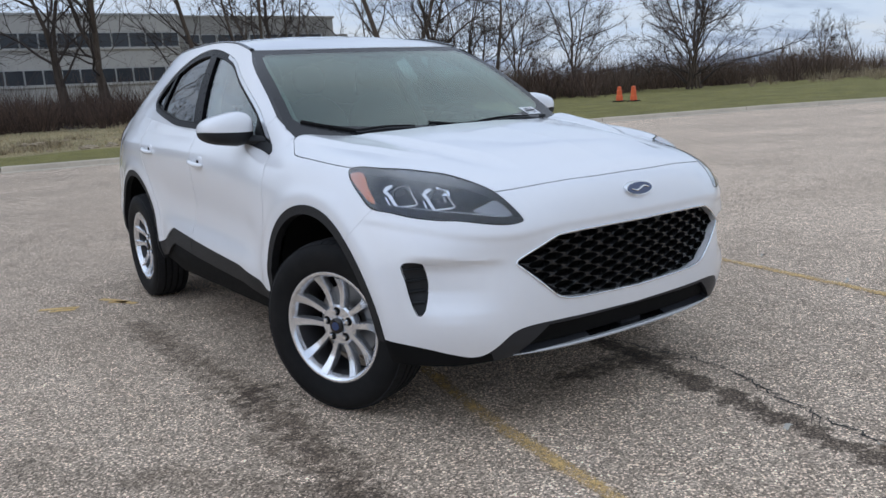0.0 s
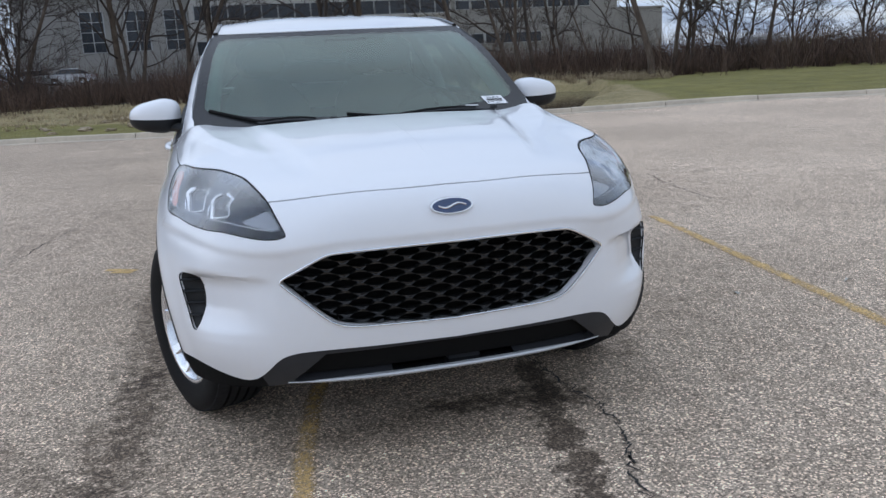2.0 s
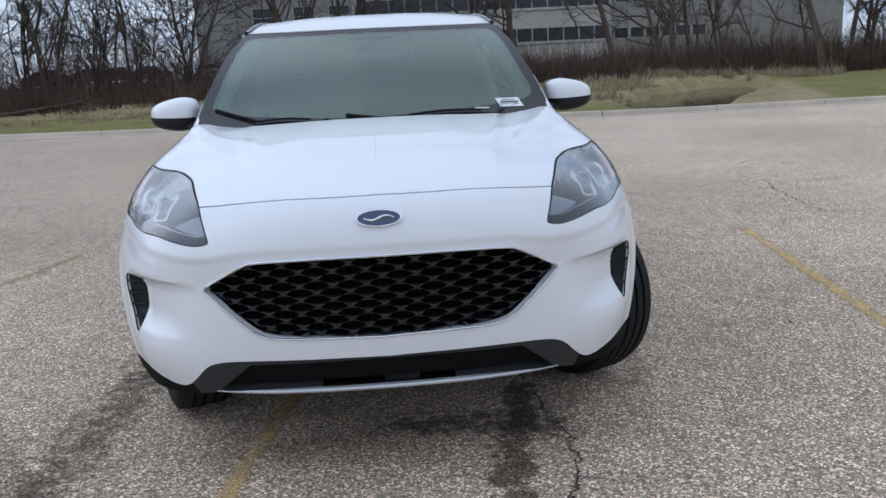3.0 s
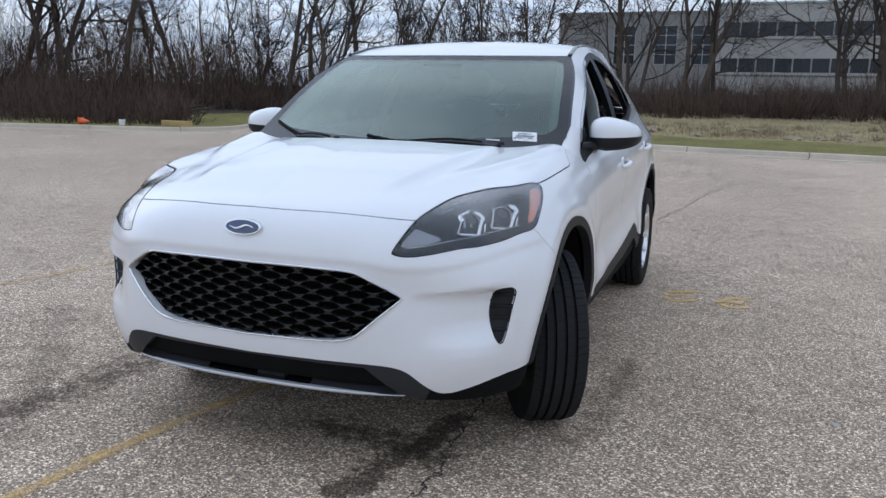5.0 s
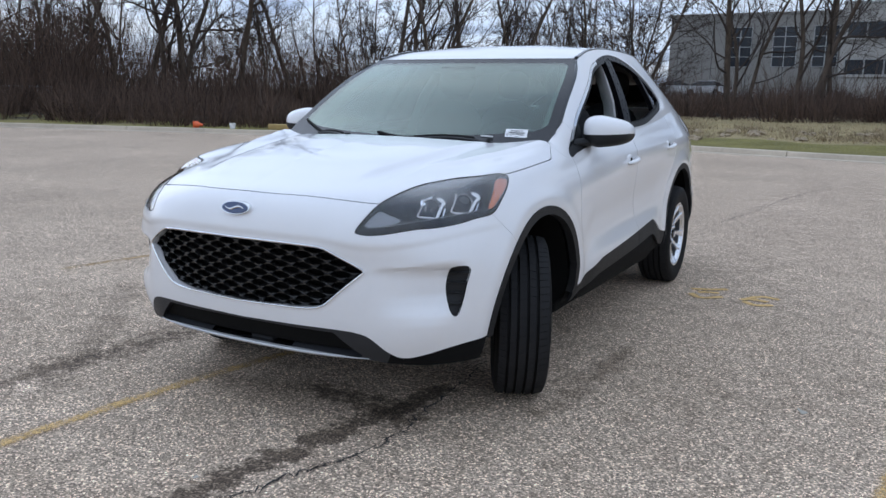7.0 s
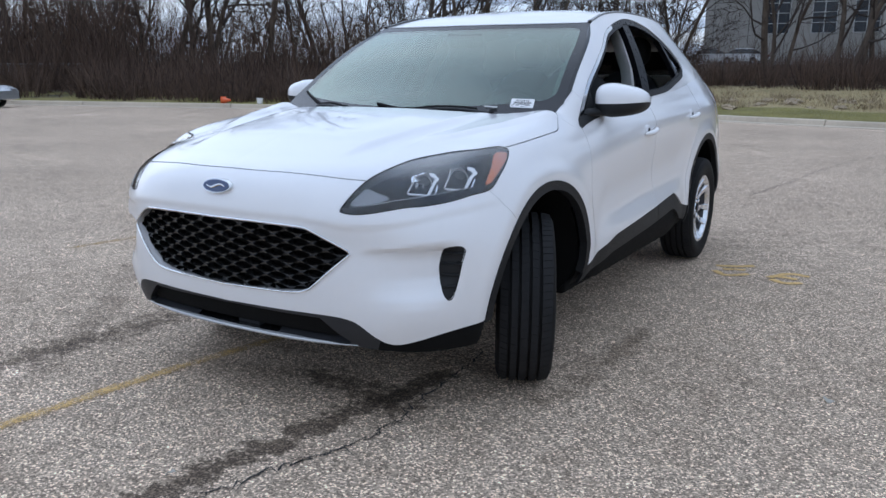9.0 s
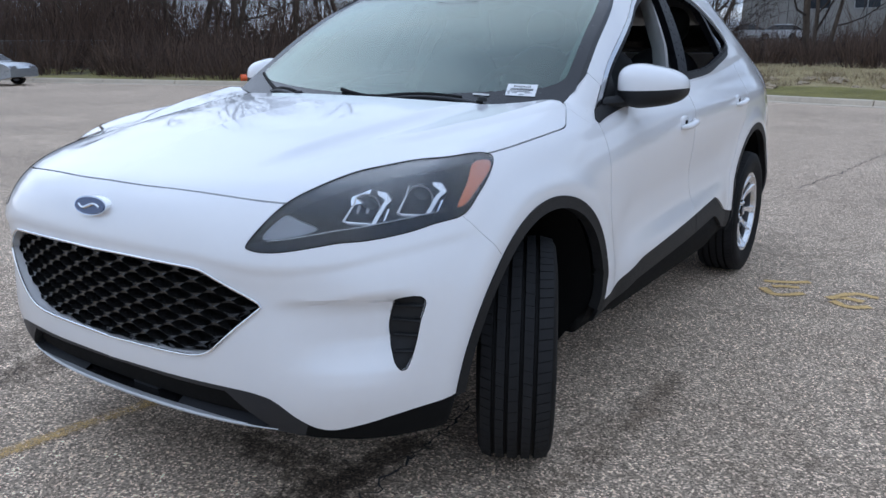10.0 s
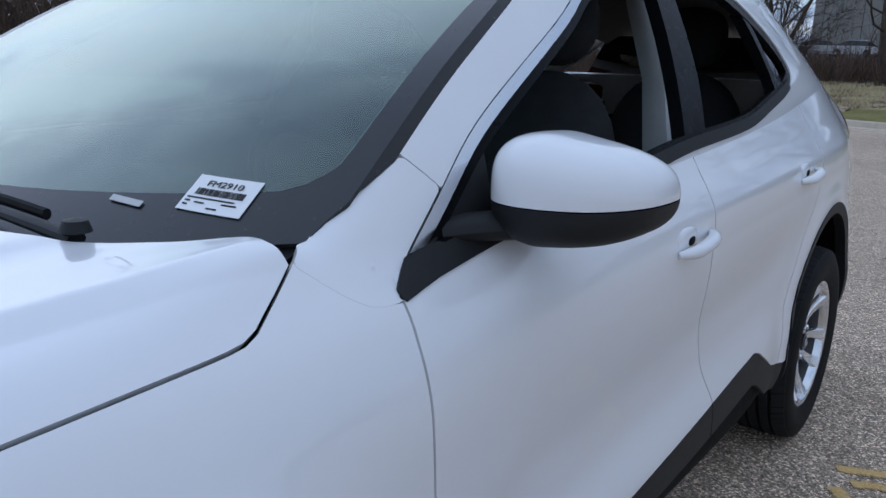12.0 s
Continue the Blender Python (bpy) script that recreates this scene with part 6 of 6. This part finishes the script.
PLAN = [(-66, 60, 0, 1), (-63, 52, 2, 1.05), (-60.5, 50, 4, 1.1), (-57.5, 47, 0, 1.2), (-55.5, 46, 2, 1.2), (-54.2, 50, 1, 1.1), (-49.6, 46, 0, 1.15), (-47.9, 45, 1, 1.3), (-46.3, 44, 3, 1.5), (-45.4, 44.5, 0, 1.5), (-41.9, 46, 2, 1.4),
        (-39.7, 50, 4, 1.05), (-38.2, 47, 1, 1.2), (-35.2, 54, 4, .95), (-33.4, 50, 5, 1.3), (-31.2, 46, 1, 1.25), (-29.4, 47, 0, 1.25), (-28.3, 45, 3, 1.3), (-26.2, 46, 1, 1.3), (-23.9, 50, 4, 1.0), (-22.3, 47, 3, 1.15), (-19.5, 56, 5, 1.3), (-17.2, 47, 4, 1.15),
        (-13.5, 47, 5, 1.5), (-13.3, 47.5, 2, 1.0), (-7.5, 43, 1, 1.25), (-6.9, 43.5, 3, 1.1), (-3.1, 43, 3, 1.3), (-2.2, 44, 1, 1.15), (-1.4, 45, 0, 1.1), (6.3, 44, 3, 1.3), (8.6, 43, 1, 1.4), (9.1, 44, 0, 1.1), (15.7, 46, 1, 1.15), (19.4, 48, 3, 1.2),
        (20.8, 49, 0, 1.1), (22.6, 51, 4, 1.0), (28.8, 46, 1, 1.45), (30.2, 48, 0, 1.2), (31.2, 50, 3, 1.2), (33.8, 54, 5, 1.5), (36.2, 56, 1, 1.1), (38.6, 60, 5, 1.4), (42.7, 60, 5, 1.55), (46.5, 90, 4, .5), (49.8, 58, 5, 1.5), (51.2, 60, 5, 1.6), (56.4, 120, 1, .6), (59.3, 120, 5, 1.25), (61.2, 122, 1, .75), (64.1, 120, 5, 1.2), (67, 125, 1, .8), (71, 110, 1, .8)]
rt = random.Random(7)
used = set()
for az, dist, kind, size in PLAN:
    x, y, z = spot(az, dist)
    m = pose(x, y, z, rt.uniform(-3, 3), rt.uniform(-3, 3), rt.uniform(0, 360)) @ Matrix.Diagonal((size, size, size * rt.uniform(.92, 1.08), 1))
    if kind not in used:
        KINDS[kind].matrix_basis = m
        used.add(kind)
    else:
        base = KINDS[kind]
        keepm = base.matrix_basis.copy()
        base.scale = (1, 1, 1)
        c_ = copy_thing(base, m)
        c_.matrix_basis = m
        base.matrix_basis = keepm
# slender woodland behind, one mass
rw = random.Random(21)
for i in range(110):
    az = (rw.uniform(-80, -50) if i % 2 == 0 else rw.uniform(-52, -14)) if i < 96 else rw.uniform(16, 36)
    x, y, z = spot(az, rw.uniform(50, 78))
    base = KINDS[rw.choice((0, 2, 4, 4, 2))]
    keepm = base.matrix_basis.copy()
    base.scale = (1, 1, 1)
    s_ = rw.uniform(.6, .95)
    m = pose(x, y, z - .3, 0, 0, rw.uniform(0, 360)) @ Matrix.Diagonal((s_, s_, s_, 1))
    c_ = copy_thing(base, m)
    c_.matrix_basis = m
    base.matrix_basis = keepm


# ---- thickets, reeds and dry grass ----
def stems(rng, base, h, lean, r):
    """Thin three-sided stems from base points, each with two crooked side shoots."""
    n = len(base)
    V, F = [], []

    def spikes(p, d, length, rad):
        a = np.cross(d, rng.normal(size=d.shape))
        a /= np.linalg.norm(a, axis=1, keepdims=True) + 1e-9
        b = np.cross(d, a)
        mid = p + d * length[:, None] * .5 + a * (length * .06)[:, None]
        tip = p + d * length[:, None]
        k = sum(len(v) for v in V)
        m = len(p)
        c120 = [(1, 0), (-.5, .866), (-.5, -.866)]
        ring = lambda q, rr: np.stack([q + rr[:, None] * (u * a + w * b) for u, w in c120], 1)
        V.append(np.concatenate([ring(p, rad), ring(mid, rad * .6), tip[:, None]], 1).reshape(-1, 3))
        i = np.arange(m) * 7 + k
        for j in range(3):
            e = (j + 1) % 3
            F.append(np.stack([i + j, i + e, i + 3 + e, i + 3 + j], 1))
            F.append(np.stack([i + 3 + j, i + 3 + e, i + 6, i + 6], 1))
        return mid

    lean = rng.normal(0, lean, (n, 2)) if isinstance(lean, float) else lean
    d = np.column_stack([lean, np.ones(n)])
    d /= np.linalg.norm(d, axis=1, keepdims=True)
    mid = spikes(base, d, h, np.full(n, r))
    for _ in range(2):
        e = d + rng.normal(0, .55, d.shape)
        e /= np.linalg.norm(e, axis=1, keepdims=True)
        spikes(mid - d * (h * rng.uniform(0, .25, n))[:, None], e, h * rng.uniform(.3, .6, n), np.full(n, r * .6))
    f = np.concatenate(F)
    return np.concatenate(V), [tuple(p[:3]) if p[2] == p[3] else tuple(p) for p in f.tolist()]


def scatter(seed, n, az0, az1, d0, d1, keep_kerb=6.5):
    rng = np.random.default_rng(seed)
    az, dd = np.radians(rng.uniform(az0, az1, n)), rng.uniform(d0, d1, n)
    x, y = .8 + dd * np.sin(az), -2.8 + dd * np.cos(az)
    kd = dist_to_kerb(x, y)
    ok = (kd > keep_kerb) & (pond(x, y) > 1.12) & (inside(np.stack([x, y], -1), lot[:, :2]) > 0)
    x, y, kd = x[ok], y[ok], kd[ok]
    return rng, np.stack([x, y, land_z(x, y, kd) - .05], -1)


def brush_material(name, lo, hi):
    m, t, b = nodes_of(name)
    g = t.nodes.new("ShaderNodeNewGeometry")
    t.links.new(ramp(t, g.outputs["Random Per Island"], [(0, lo), (1, hi)]), b.inputs["Base Color"])
    b.inputs["Roughness"].default_value = .95
    return m


BRUSH = brush_material("brown_brush", (.028, .017, .013), (.150, .095, .066))
FAR_BRUSH = brush_material("pale_brown_brush", (.050, .033, .023), (.17, .115, .080))
REED = brush_material("tan_reeds", (.17, .125, .07), (.46, .37, .24))
GREENISH = brush_material("olive_brush", (.09, .078, .024), (.24, .20, .075))
DRYGRASS = brush_material("dry_grass_blades", (.25, .19, .10), (.60, .48, .29))


def stuff(name, label, mesh, mat):
    tagged(part(name, mesh, mat, None, smooth=False), label, "vegetation", kind="stuff")


def clumps(rng, centres, per, h0, h1, wide):
    """Stems in uneven mounds: base points, heights and outward leans."""
    n = len(centres)
    size = rng.uniform(.30, 1.0, n)**1.6
    c = np.repeat(np.arange(n), per)
    off = rng.normal(0, 1, (len(c), 2)) * wide * size[c][:, None]
    base = centres[c].copy()
    base[:, :2] += off * .55
    h = (h0 + (h1 - h0) * size[c]) * rng.uniform(.45, 1.0, len(c)) * np.exp(-.25 * (off**2).sum(1) / wide**2)
    lean = off / wide * .45 + rng.normal(0, .22, off.shape)
    return base, h, lean


for sd, n, a0, a1, d0, d1, h0, h1, kk in ((14, 110, -52, -38, 29, 40, .4, 1.7, 1.4), (1, 210, -76, -38, 30, 46, .4, 3.2, 2.2), (2, 190, -42, -12, 38, 52, .7, 2.7, 7.5), (3, 230, -13, 17, 36, 48, .7, 2.9, 13), (4, 130, 14, 34, 47, 60, .9, 3.2, 8), (5, 130, 31, 46, 54, 70, 1.2, 3.8, 20), (6, 150, 44, 60, 66, 88, 1.8, 5.6, 25), (13, 130, 56, 76, 85, 120, 2.0, 5.5, 30), (15, 150, 17, 43, 48, 66, 1.4, 4.6, 20)):
    rng, p = scatter(sd, n, a0, a1, d0, d1, kk)
    b_, h_, l_ = clumps(rng, p, 34 if d0 < 50 else 24, h0, h1, 1.1 if d0 < 50 else 1.7)
    stuff("thicket", "dense brown leafless brush on the bank", stems(rng, b_, h_, l_, .015 if d0 < 50 else .026), BRUSH if d0 < 50 else FAR_BRUSH)
for sd, n, a0, a1, d0, d1, h0, h1, r_ in ((7, 5200, -80, -51, 40, 64, 2.5, 9.5, .019), (12, 2600, -76, -46, 36, 50, 1.0, 4.0, .015), (8, 700, -44, -14, 44, 62, 2.0, 6.0, .02), (17, 2600, -56, -34, 40, 62, 1.8, 8.0, .014), (18, 1500, -36, -12, 46, 62, 1.8, 6.0, .014), (9, 600, -14, 34, 42, 60, 1.5, 4.5, .018), (16, 900, 17, 44, 50, 70, 1.8, 5.2, .016), (10, 420, 34, 58, 62, 84, 2.0, 4.5, .022)):
    rng, p = scatter(sd, n, a0, a1, d0, d1, 5)
    stuff("saplings", "slender leafless saplings in the brush", stems(rng, p, h0 + (h1 - h0) * rng.uniform(0, 1, len(p))**2, rng.normal(0, .36, (len(p), 2)), r_), BRUSH)
rng, p = scatter(31, 26, 36.5, 41.5, 56, 63, 20)
b_, h_, l_ = clumps(rng, p, 36, 1.0, 3.4, 1.0)
stuff("thicket", "olive green willow brush among brown scrub", stems(rng, b_, h_, l_, .018), GREENISH)
for sd, n, a0, a1, d0, d1, h0, h1 in ((41, 46, 8, 17, 25, 36, .3, .7), (42, 70, 17, 30, 40, 48, .4, 1.0), (43, 130, 54, 72, 55, 95, .8, 1.7), (44, 30, 13.5, 17.0, 24, 40, .3, .8), (45, 80, -20, 8, 26, 32, .12, .45), (46, 60, -34, -8, 31, 38, .12, .5)):
    rng, p = scatter(sd, n, a0, a1, d0, d1, 3)
    b_, h_, l_ = clumps(rng, p, 26, h0, h1, .55)
    stuff("reeds", "tan dry reeds and flattened tussocks", stems(rng, b_, h_, l_ * 1.5, .012), REED)
rng, p = scatter(51, 7500, -30, 18, 23, 40, 3.4)
stuff("dry_grass", "tufts of tan dry grass on the bank", stems(rng, p, rng.uniform(.06, .26, len(p)), rng.normal(0, .6, (len(p), 2)), .011), DRYGRASS)
rng, p = scatter(52, 4200, -32, 16, 20, 29, .3)
stuff("verge_grass", "short green and straw grass along the kerb", stems(rng, p[dist_to_kerb(p[:, 0], p[:, 1]) < 3.4], rng.uniform(.03, .09, (dist_to_kerb(p[:, 0], p[:, 1]) < 3.4).sum()), .5, .010), GREENISH)
# felled trunks lying along the foot of the brush
for i, (az, dist, L, rot) in enumerate(((-40.6, 31.5, 4.6, 28), (-39.2, 32.0, 4.0, 52), (-41.8, 32.5, 3.5, 10), (-23.4, 38.5, 4.5, -14))):
    x, y, z = spot(az, dist)
    store, rl = ([], []), random.Random(60 + i)
    p_, d_ = limb(store, (-L / 2, 0, .14), (1, 0, .02), L, .085, .035, 7, 7, .06, 0, rl)
    for k in range(7):
        a = rl.randrange(2, 7)
        limb(store, p_[a], aside(d_[a], rl.uniform(.6, 1.2), rl), L * rl.uniform(.15, .4), .035, .008, 5, 4, .2, .05, rl)
    ob = part("felled_tree", (np.array(store[0]), store[1]), BARK, None)
    ob.matrix_world = pose(x, y, z, 0, 0, rot)
    tagged(ob, "grey fallen tree trunk lying in dry grass", "fallen tree", "fallen trunks on the bank")

# ---- rocks on the bank ----
ROCKM = plain("pale_limestone", (.33, .26, .175), .95, 0, .45, 7, .8)
rr_ = random.Random(5)
for i in range(44):
    x, y, z = spot(rr_.uniform(-14, 12), rr_.uniform(25.2, 29.5))
    bm = bmesh.new()
    bmesh.ops.create_icosphere(bm, subdivisions=3, radius=1)
    for v in bm.verts:
        v.co *= 1 + .55 * noise.noise(v.co * 1.5 + Vector((i * 3, 0, 0))) + .30 * noise.noise(v.co * 4.2 + Vector((0, i * 5, 0)))
        v.co.z = max(v.co.z, -.4)
    s_ = rr_.uniform(.06, .19)
    mesh_ = np.array([v.co[:] for v in bm.verts]) * [s_ * 1.6, s_, s_ * .55], [tuple(v.index for v in f.verts) for f in bm.faces]
    bm.free()
    ob = part("rock", mesh_, ROCKM, None, smooth=False)
    ob.matrix_world = pose(x, y, z + .02, 0, 0, rr_.uniform(0, 360))
    tagged(ob, "pale broken limestone rock on dry grass", "rock", "rocks along the bank")

# ---- office building ----
WALL_L = plain("grey_precast_panels", (.26, .245, .222), .85, 0, .12, 2, .1)
WALL_M = plain("light_grey_concrete", (.40, .378, .345), .85, 0, .12, 2, .1)
DARKPANE = plain("dark_office_glass", (.022, .025, .030), .12, 0, .3, .5)
MULLION = plain("white_mullion", (.36, .36, .345), .6, 0, .05, 20)
building = thing("office_building", "long grey two-storey office building with ribbon windows", "building")
BY = 88.2
part("wall", box(-19.4, -2.4, BY, BY + 30, 1.5, 10.75, .05), WALL_L, building, "dark grey end wall", smooth=False)
part("wall", box(-2.4, 26.3, BY - .6, BY + 30, 1.5, 11.45, .05), WALL_M, building, "light grey main wall", smooth=False)
part("wall", box(26.3, 45.6, BY, BY + 30, 1.5, 11.35, .05), WALL_L, building, "grey end wall", smooth=False)
part("wall", box(45.6, 48.1, BY + 1, BY + 29, 1.5, 9.5, .05), WALL_L, building, "lower grey annex wall", smooth=False)
part("wall", box(48.1, 54.9, BY + 2, BY + 28, 1.5, 8.1, .05), WALL_L, building, "lowest grey annex wall", smooth=False)
for x0, x1, y0, z in ((-19.6, -2.4, BY - .1, 10.75), (-2.5, 26.4, BY - .7, 11.45), (26.3, 45.8, BY - .1, 11.35), (48.0, 55.1, BY + 1.9, 8.1)):
    part("roof_coping", box(x0, x1, y0, y0 + .5, z - .05, z + .20, .03), MULLION if x0 == -2.5 else WALL_L, building, smooth=False)
for x in np.arange(-18.5, 45, 3.6):
    if not (-2.6 < x < 26.4):
        part("panel_joint", box(x, x + .05, BY - .03, BY + .02, 2, 10.5), INK, building, smooth=False)


def window(x0, x1, y, z0, z1, nx, nz):
    w = part("window", box(x0, x1, y - .02, y + .10, z0, z1), DARKPANE, building, "dark office window with white mullions", smooth=False)
    for i in range(nx + 1):
        x = x0 + (x1 - x0) * i / nx
        part("mullion", box(x - .05, x + .05, y - .08, y + .0, z0, z1), MULLION, w, smooth=False)
    for j in range(nz + 1):
        z = z0 + (z1 - z0) * j / nz
        part("transom", box(x0, x1, y - .075, y + .0, z - .035, z + .035), MULLION, w, smooth=False)


for z0, z1 in ((8.2, 9.68), (4.58, 6.05)):
    for i in range(16):
        x = -1.9 + i * 1.755
        window(x, x + 1.70, BY - .62, z0, z1, 1, 1)
    part("band_sill", box(-2.2, 26.2, BY - .78, BY - .6, z0 - .25, z0 - .05, .02), WALL_M, building, smooth=False)
for x0 in (-13.2, -8.8, -4.95):
    window(x0, x0 + 2.3, BY, 5.4, 9.45, 2, 4)
for i in range(9):
    window(27.0 + i * 1.9, 28.7 + i * 1.9, BY, 8.45, 9.45, 1, 1)
for i in range(6):
    window(26.9 + i * 1.8, 28.5 + i * 1.8, BY, 4.55, 5.7, 1, 1)

# ---- parked sedan, far across the lot ----
def sedan(at, paint, label, cat="car"):
    s = thing("sedan", label, cat, at=at)
    prof = [(-2.2, .35), (-2.25, .62), (-2.1, .86), (-1.55, .93), (-1.0, 1.30), (-.5, 1.42), (.35, 1.42), (.95, 1.18), (1.25, .96), (2.0, .84), (2.25, .66), (2.25, .35), (1.8, .24), (-1.8, .24)]
    body = [(p[0], min(p[1], .95)) for p in prof]
    rows = []
    for y, k in ((-.86, .90), (-.88, .97), (-.80, 1.0), (.80, 1.0), (.88, .97), (.86, .90)):
        rows.append([(p[0] * (.985 if k < .95 else 1), y, .24 + (p[1] - .24) * k) for p in body])
    part("body", welded((np.array(rows).reshape(-1, 3), [(i * 14 + j, i * 14 + (j + 1) % 14, (i + 1) * 14 + (j + 1) % 14, (i + 1) * 14 + j) for i in range(5) for j in range(14)] + [tuple(range(14))[::-1], tuple(range(70, 84))])), paint, s)
    cab = [(-1.55, .93), (-1.0, 1.28), (-.5, 1.38), (.35, 1.38), (.95, 1.16), (1.25, .95)]
    V = [(x, sy * (.80 - .18 * (z - .93) / .45), z) for sy in (-1, 1) for x, z in cab]
    part("window", (np.array(V), [(0, 1, 2, 3, 4, 5)[::-1], (6, 7, 8, 9, 10, 11)] + [(i, i + 1, i + 7, i + 6) for i in range(5)]), GLOSS_BLACK, s, "dark side glass", smooth=False)
    part("roof", box(-.95, .50, -.60, .60, 1.36, 1.43, .03), paint, s)
    for x in (-1.38, 1.40):
        for y in (-.80, .80):
            w = part("wheel", moved(lathe([(.18, -.09), (.29, -.10), (.32, -.07), (.32, .07), (.29, .10), (.18, .09)], 24), pose(x, y, .32, 0, 0, 90)), RUBBER, s)
            part("rim", moved(lathe([(.01, .075), (.15, .08), (.19, .092), (.19, .05)], 16), pose(x, y, .32, 0, 0, 90 if y < 0 else 90)), ALLOY, w)
            part("rim", moved(lathe([(.01, -.075), (.15, -.08), (.19, -.092), (.19, -.05)], 16), pose(x, y, .32, 0, 0, 90)), ALLOY, w)
    for y in (-.62, .62):
        part("headlight", box(2.08, 2.25, y - .16, y + .16, .64, .76, .02), LAMP_FROST, s)
        part("tail_light", box(-2.27, -2.15, y - .15, y + .15, .68, .82, .02), TAIL_RED, s)
    return s


SILVER = plain("silver_car_paint", (.36, .39, .42), .3, .6, .03, 20, 0, 1.0)
sedan(pose(-26.6, 12.4, 0, 0, 0, 27) @ Matrix.Diagonal((.86, .86, .86, 1)), SILVER, "small silver-blue sedan parked across the lot")
WHITE2 = plain("white_van_paint", (.7, .7, .7), .35, 0, .03, 20, 0, 1.0)
for i, (az, l) in enumerate(((-11.8, "white pickup parked before the building"), (-9.9, "white car parked before the building"))):
    x, y, z = spot(az, 81)
    sedan(pose(x, y, z + .1, 0, 0, 8 + 160 * i), WHITE2, l)
DARK2 = plain("dark_car_paint", (.03, .032, .036), .35, 0, .03, 20, 0, 1.0)
for i, (az, d) in enumerate(((-21.8, 84), (-19.4, 86), (-17.6, 84), (-15.9, 86))):
    x, y, z = spot(az, d)
    sedan(pose(x, y, z + .1, 0, 0, 5 + 175 * (i % 2)) @ Matrix.Diagonal((1.0, 1.0, 1.05, 1)), DARK2, "dark car parked on top of the bank")

# ---- chain-link fence ----
FENCE = plain("galvanised_wire", (.22, .22, .21), .6, .5, .1, 20)
fence = thing("chain_link_fence", "grey chain-link fence before the woods", "fence")
fa = [spot(a, 41.5) for a in (-76, -71, -66, -62, -58, -53.6)]
fp = spline([(p[0], p[1]) for p in fa], 26)
fz = [max(.2, float(land_z(np.array([a]), np.array([b]), dist_to_kerb(np.array([a]), np.array([b])))[0])) * .5 for a, b in fp]
top = np.column_stack([fp, np.array(fz) + 1.35])
part("top_rail", tube(top, .025, 6), FENCE, fence)
for (a, b), z in zip(fp[::2], fz[::2]):
    part("post", tube([(a, b, z - .3), (a, b, z + 1.4)], .032, 6), FENCE, fence)
V, F = [], []
for i in range(25):
    for s in np.linspace(0, 1, 12):
        for dirn in (1, -1):
            a = fp[i] + (fp[i + 1] - fp[i]) * s
            e = fp[min(i + 1, 24)] - fp[min(i, 23)]
            c = a + e * .55 * dirn
            k = len(V)
            w = .006
            V += [(a[0], a[1], fz[i]), (a[0], a[1] + .0, fz[i] + w * 3), (c[0], c[1], fz[i] + 1.33), (c[0], c[1], fz[i] + 1.33 - w * 3)]
            F.append((k, k + 1, k + 2, k + 3))
part("wire_mesh", slab((np.array(V), F), .006), FENCE, fence, smooth=False)

# ---- cones and litter ----
ORANGE = plain("orange_plastic", (.75, .13, .035), .5, 0, .08, 30)
for az, d in ((47.3, 40.5), (48.25, 40.0)):
    x, y, z = spot(az, d, (-2.21, -2.76))
    c_ = thing("traffic_cone", "orange traffic barrel standing on the lawn", "traffic cone", "cones on the lawn", at=pose(x, y, z) @ Matrix.Diagonal((.8, .8, .8, 1)))
    part("body", lathe([(.21, .06), (.20, .35), (.17, .38), (.165, .66), (.13, .70), (.12, .88), (.03, .92), (.0005, .92)], 20, "z"), ORANGE, c_)
    part("base", box(-.30, .30, -.30, .30, 0, .07, .02), RUBBER, c_)
for (x, y), mat, lab, rot in (((-19.3, 17.85), ORANGE, "orange cone lying by the kerb", 80), ((-15.9, 25.9), ORANGE, "orange cone lying by the kerb", 100)):
    z = .16
    c_ = thing("fallen_cone", lab, "traffic cone", "cones lying by the kerb", at=pose(x, y, z + .11, 90, 0, rot) @ Matrix.Diagonal((.62, .62, .62, 1)))
    part("body", lathe([(.17, 0), (.15, .10), (.06, .62), (.03, .66), (.0005, .66)], 16, "z"), mat, c_)
    part("base", box(-.19, .19, -.19, .19, -.04, 0, .01), mat, c_)
x, y = -18.0, 18.3
tagged(part("bucket", moved(lathe([(.0005, 0), (.09, 0), (.11, .19), (.10, .19), (.09, .03)], 18, "z"), pose(x, y, .16)), PAPER, None), "dirty white plastic bucket by the kerb", "bucket")
tagged(part("timber_block", box(-17.0, -15.9, 19.0, 19.25, .14, .34, .02), plain("yellowed_timber", (.42, .30, .12), .9, 0, .2, 8, .3), None), "yellowish timber beam lying by the kerb", "timber")
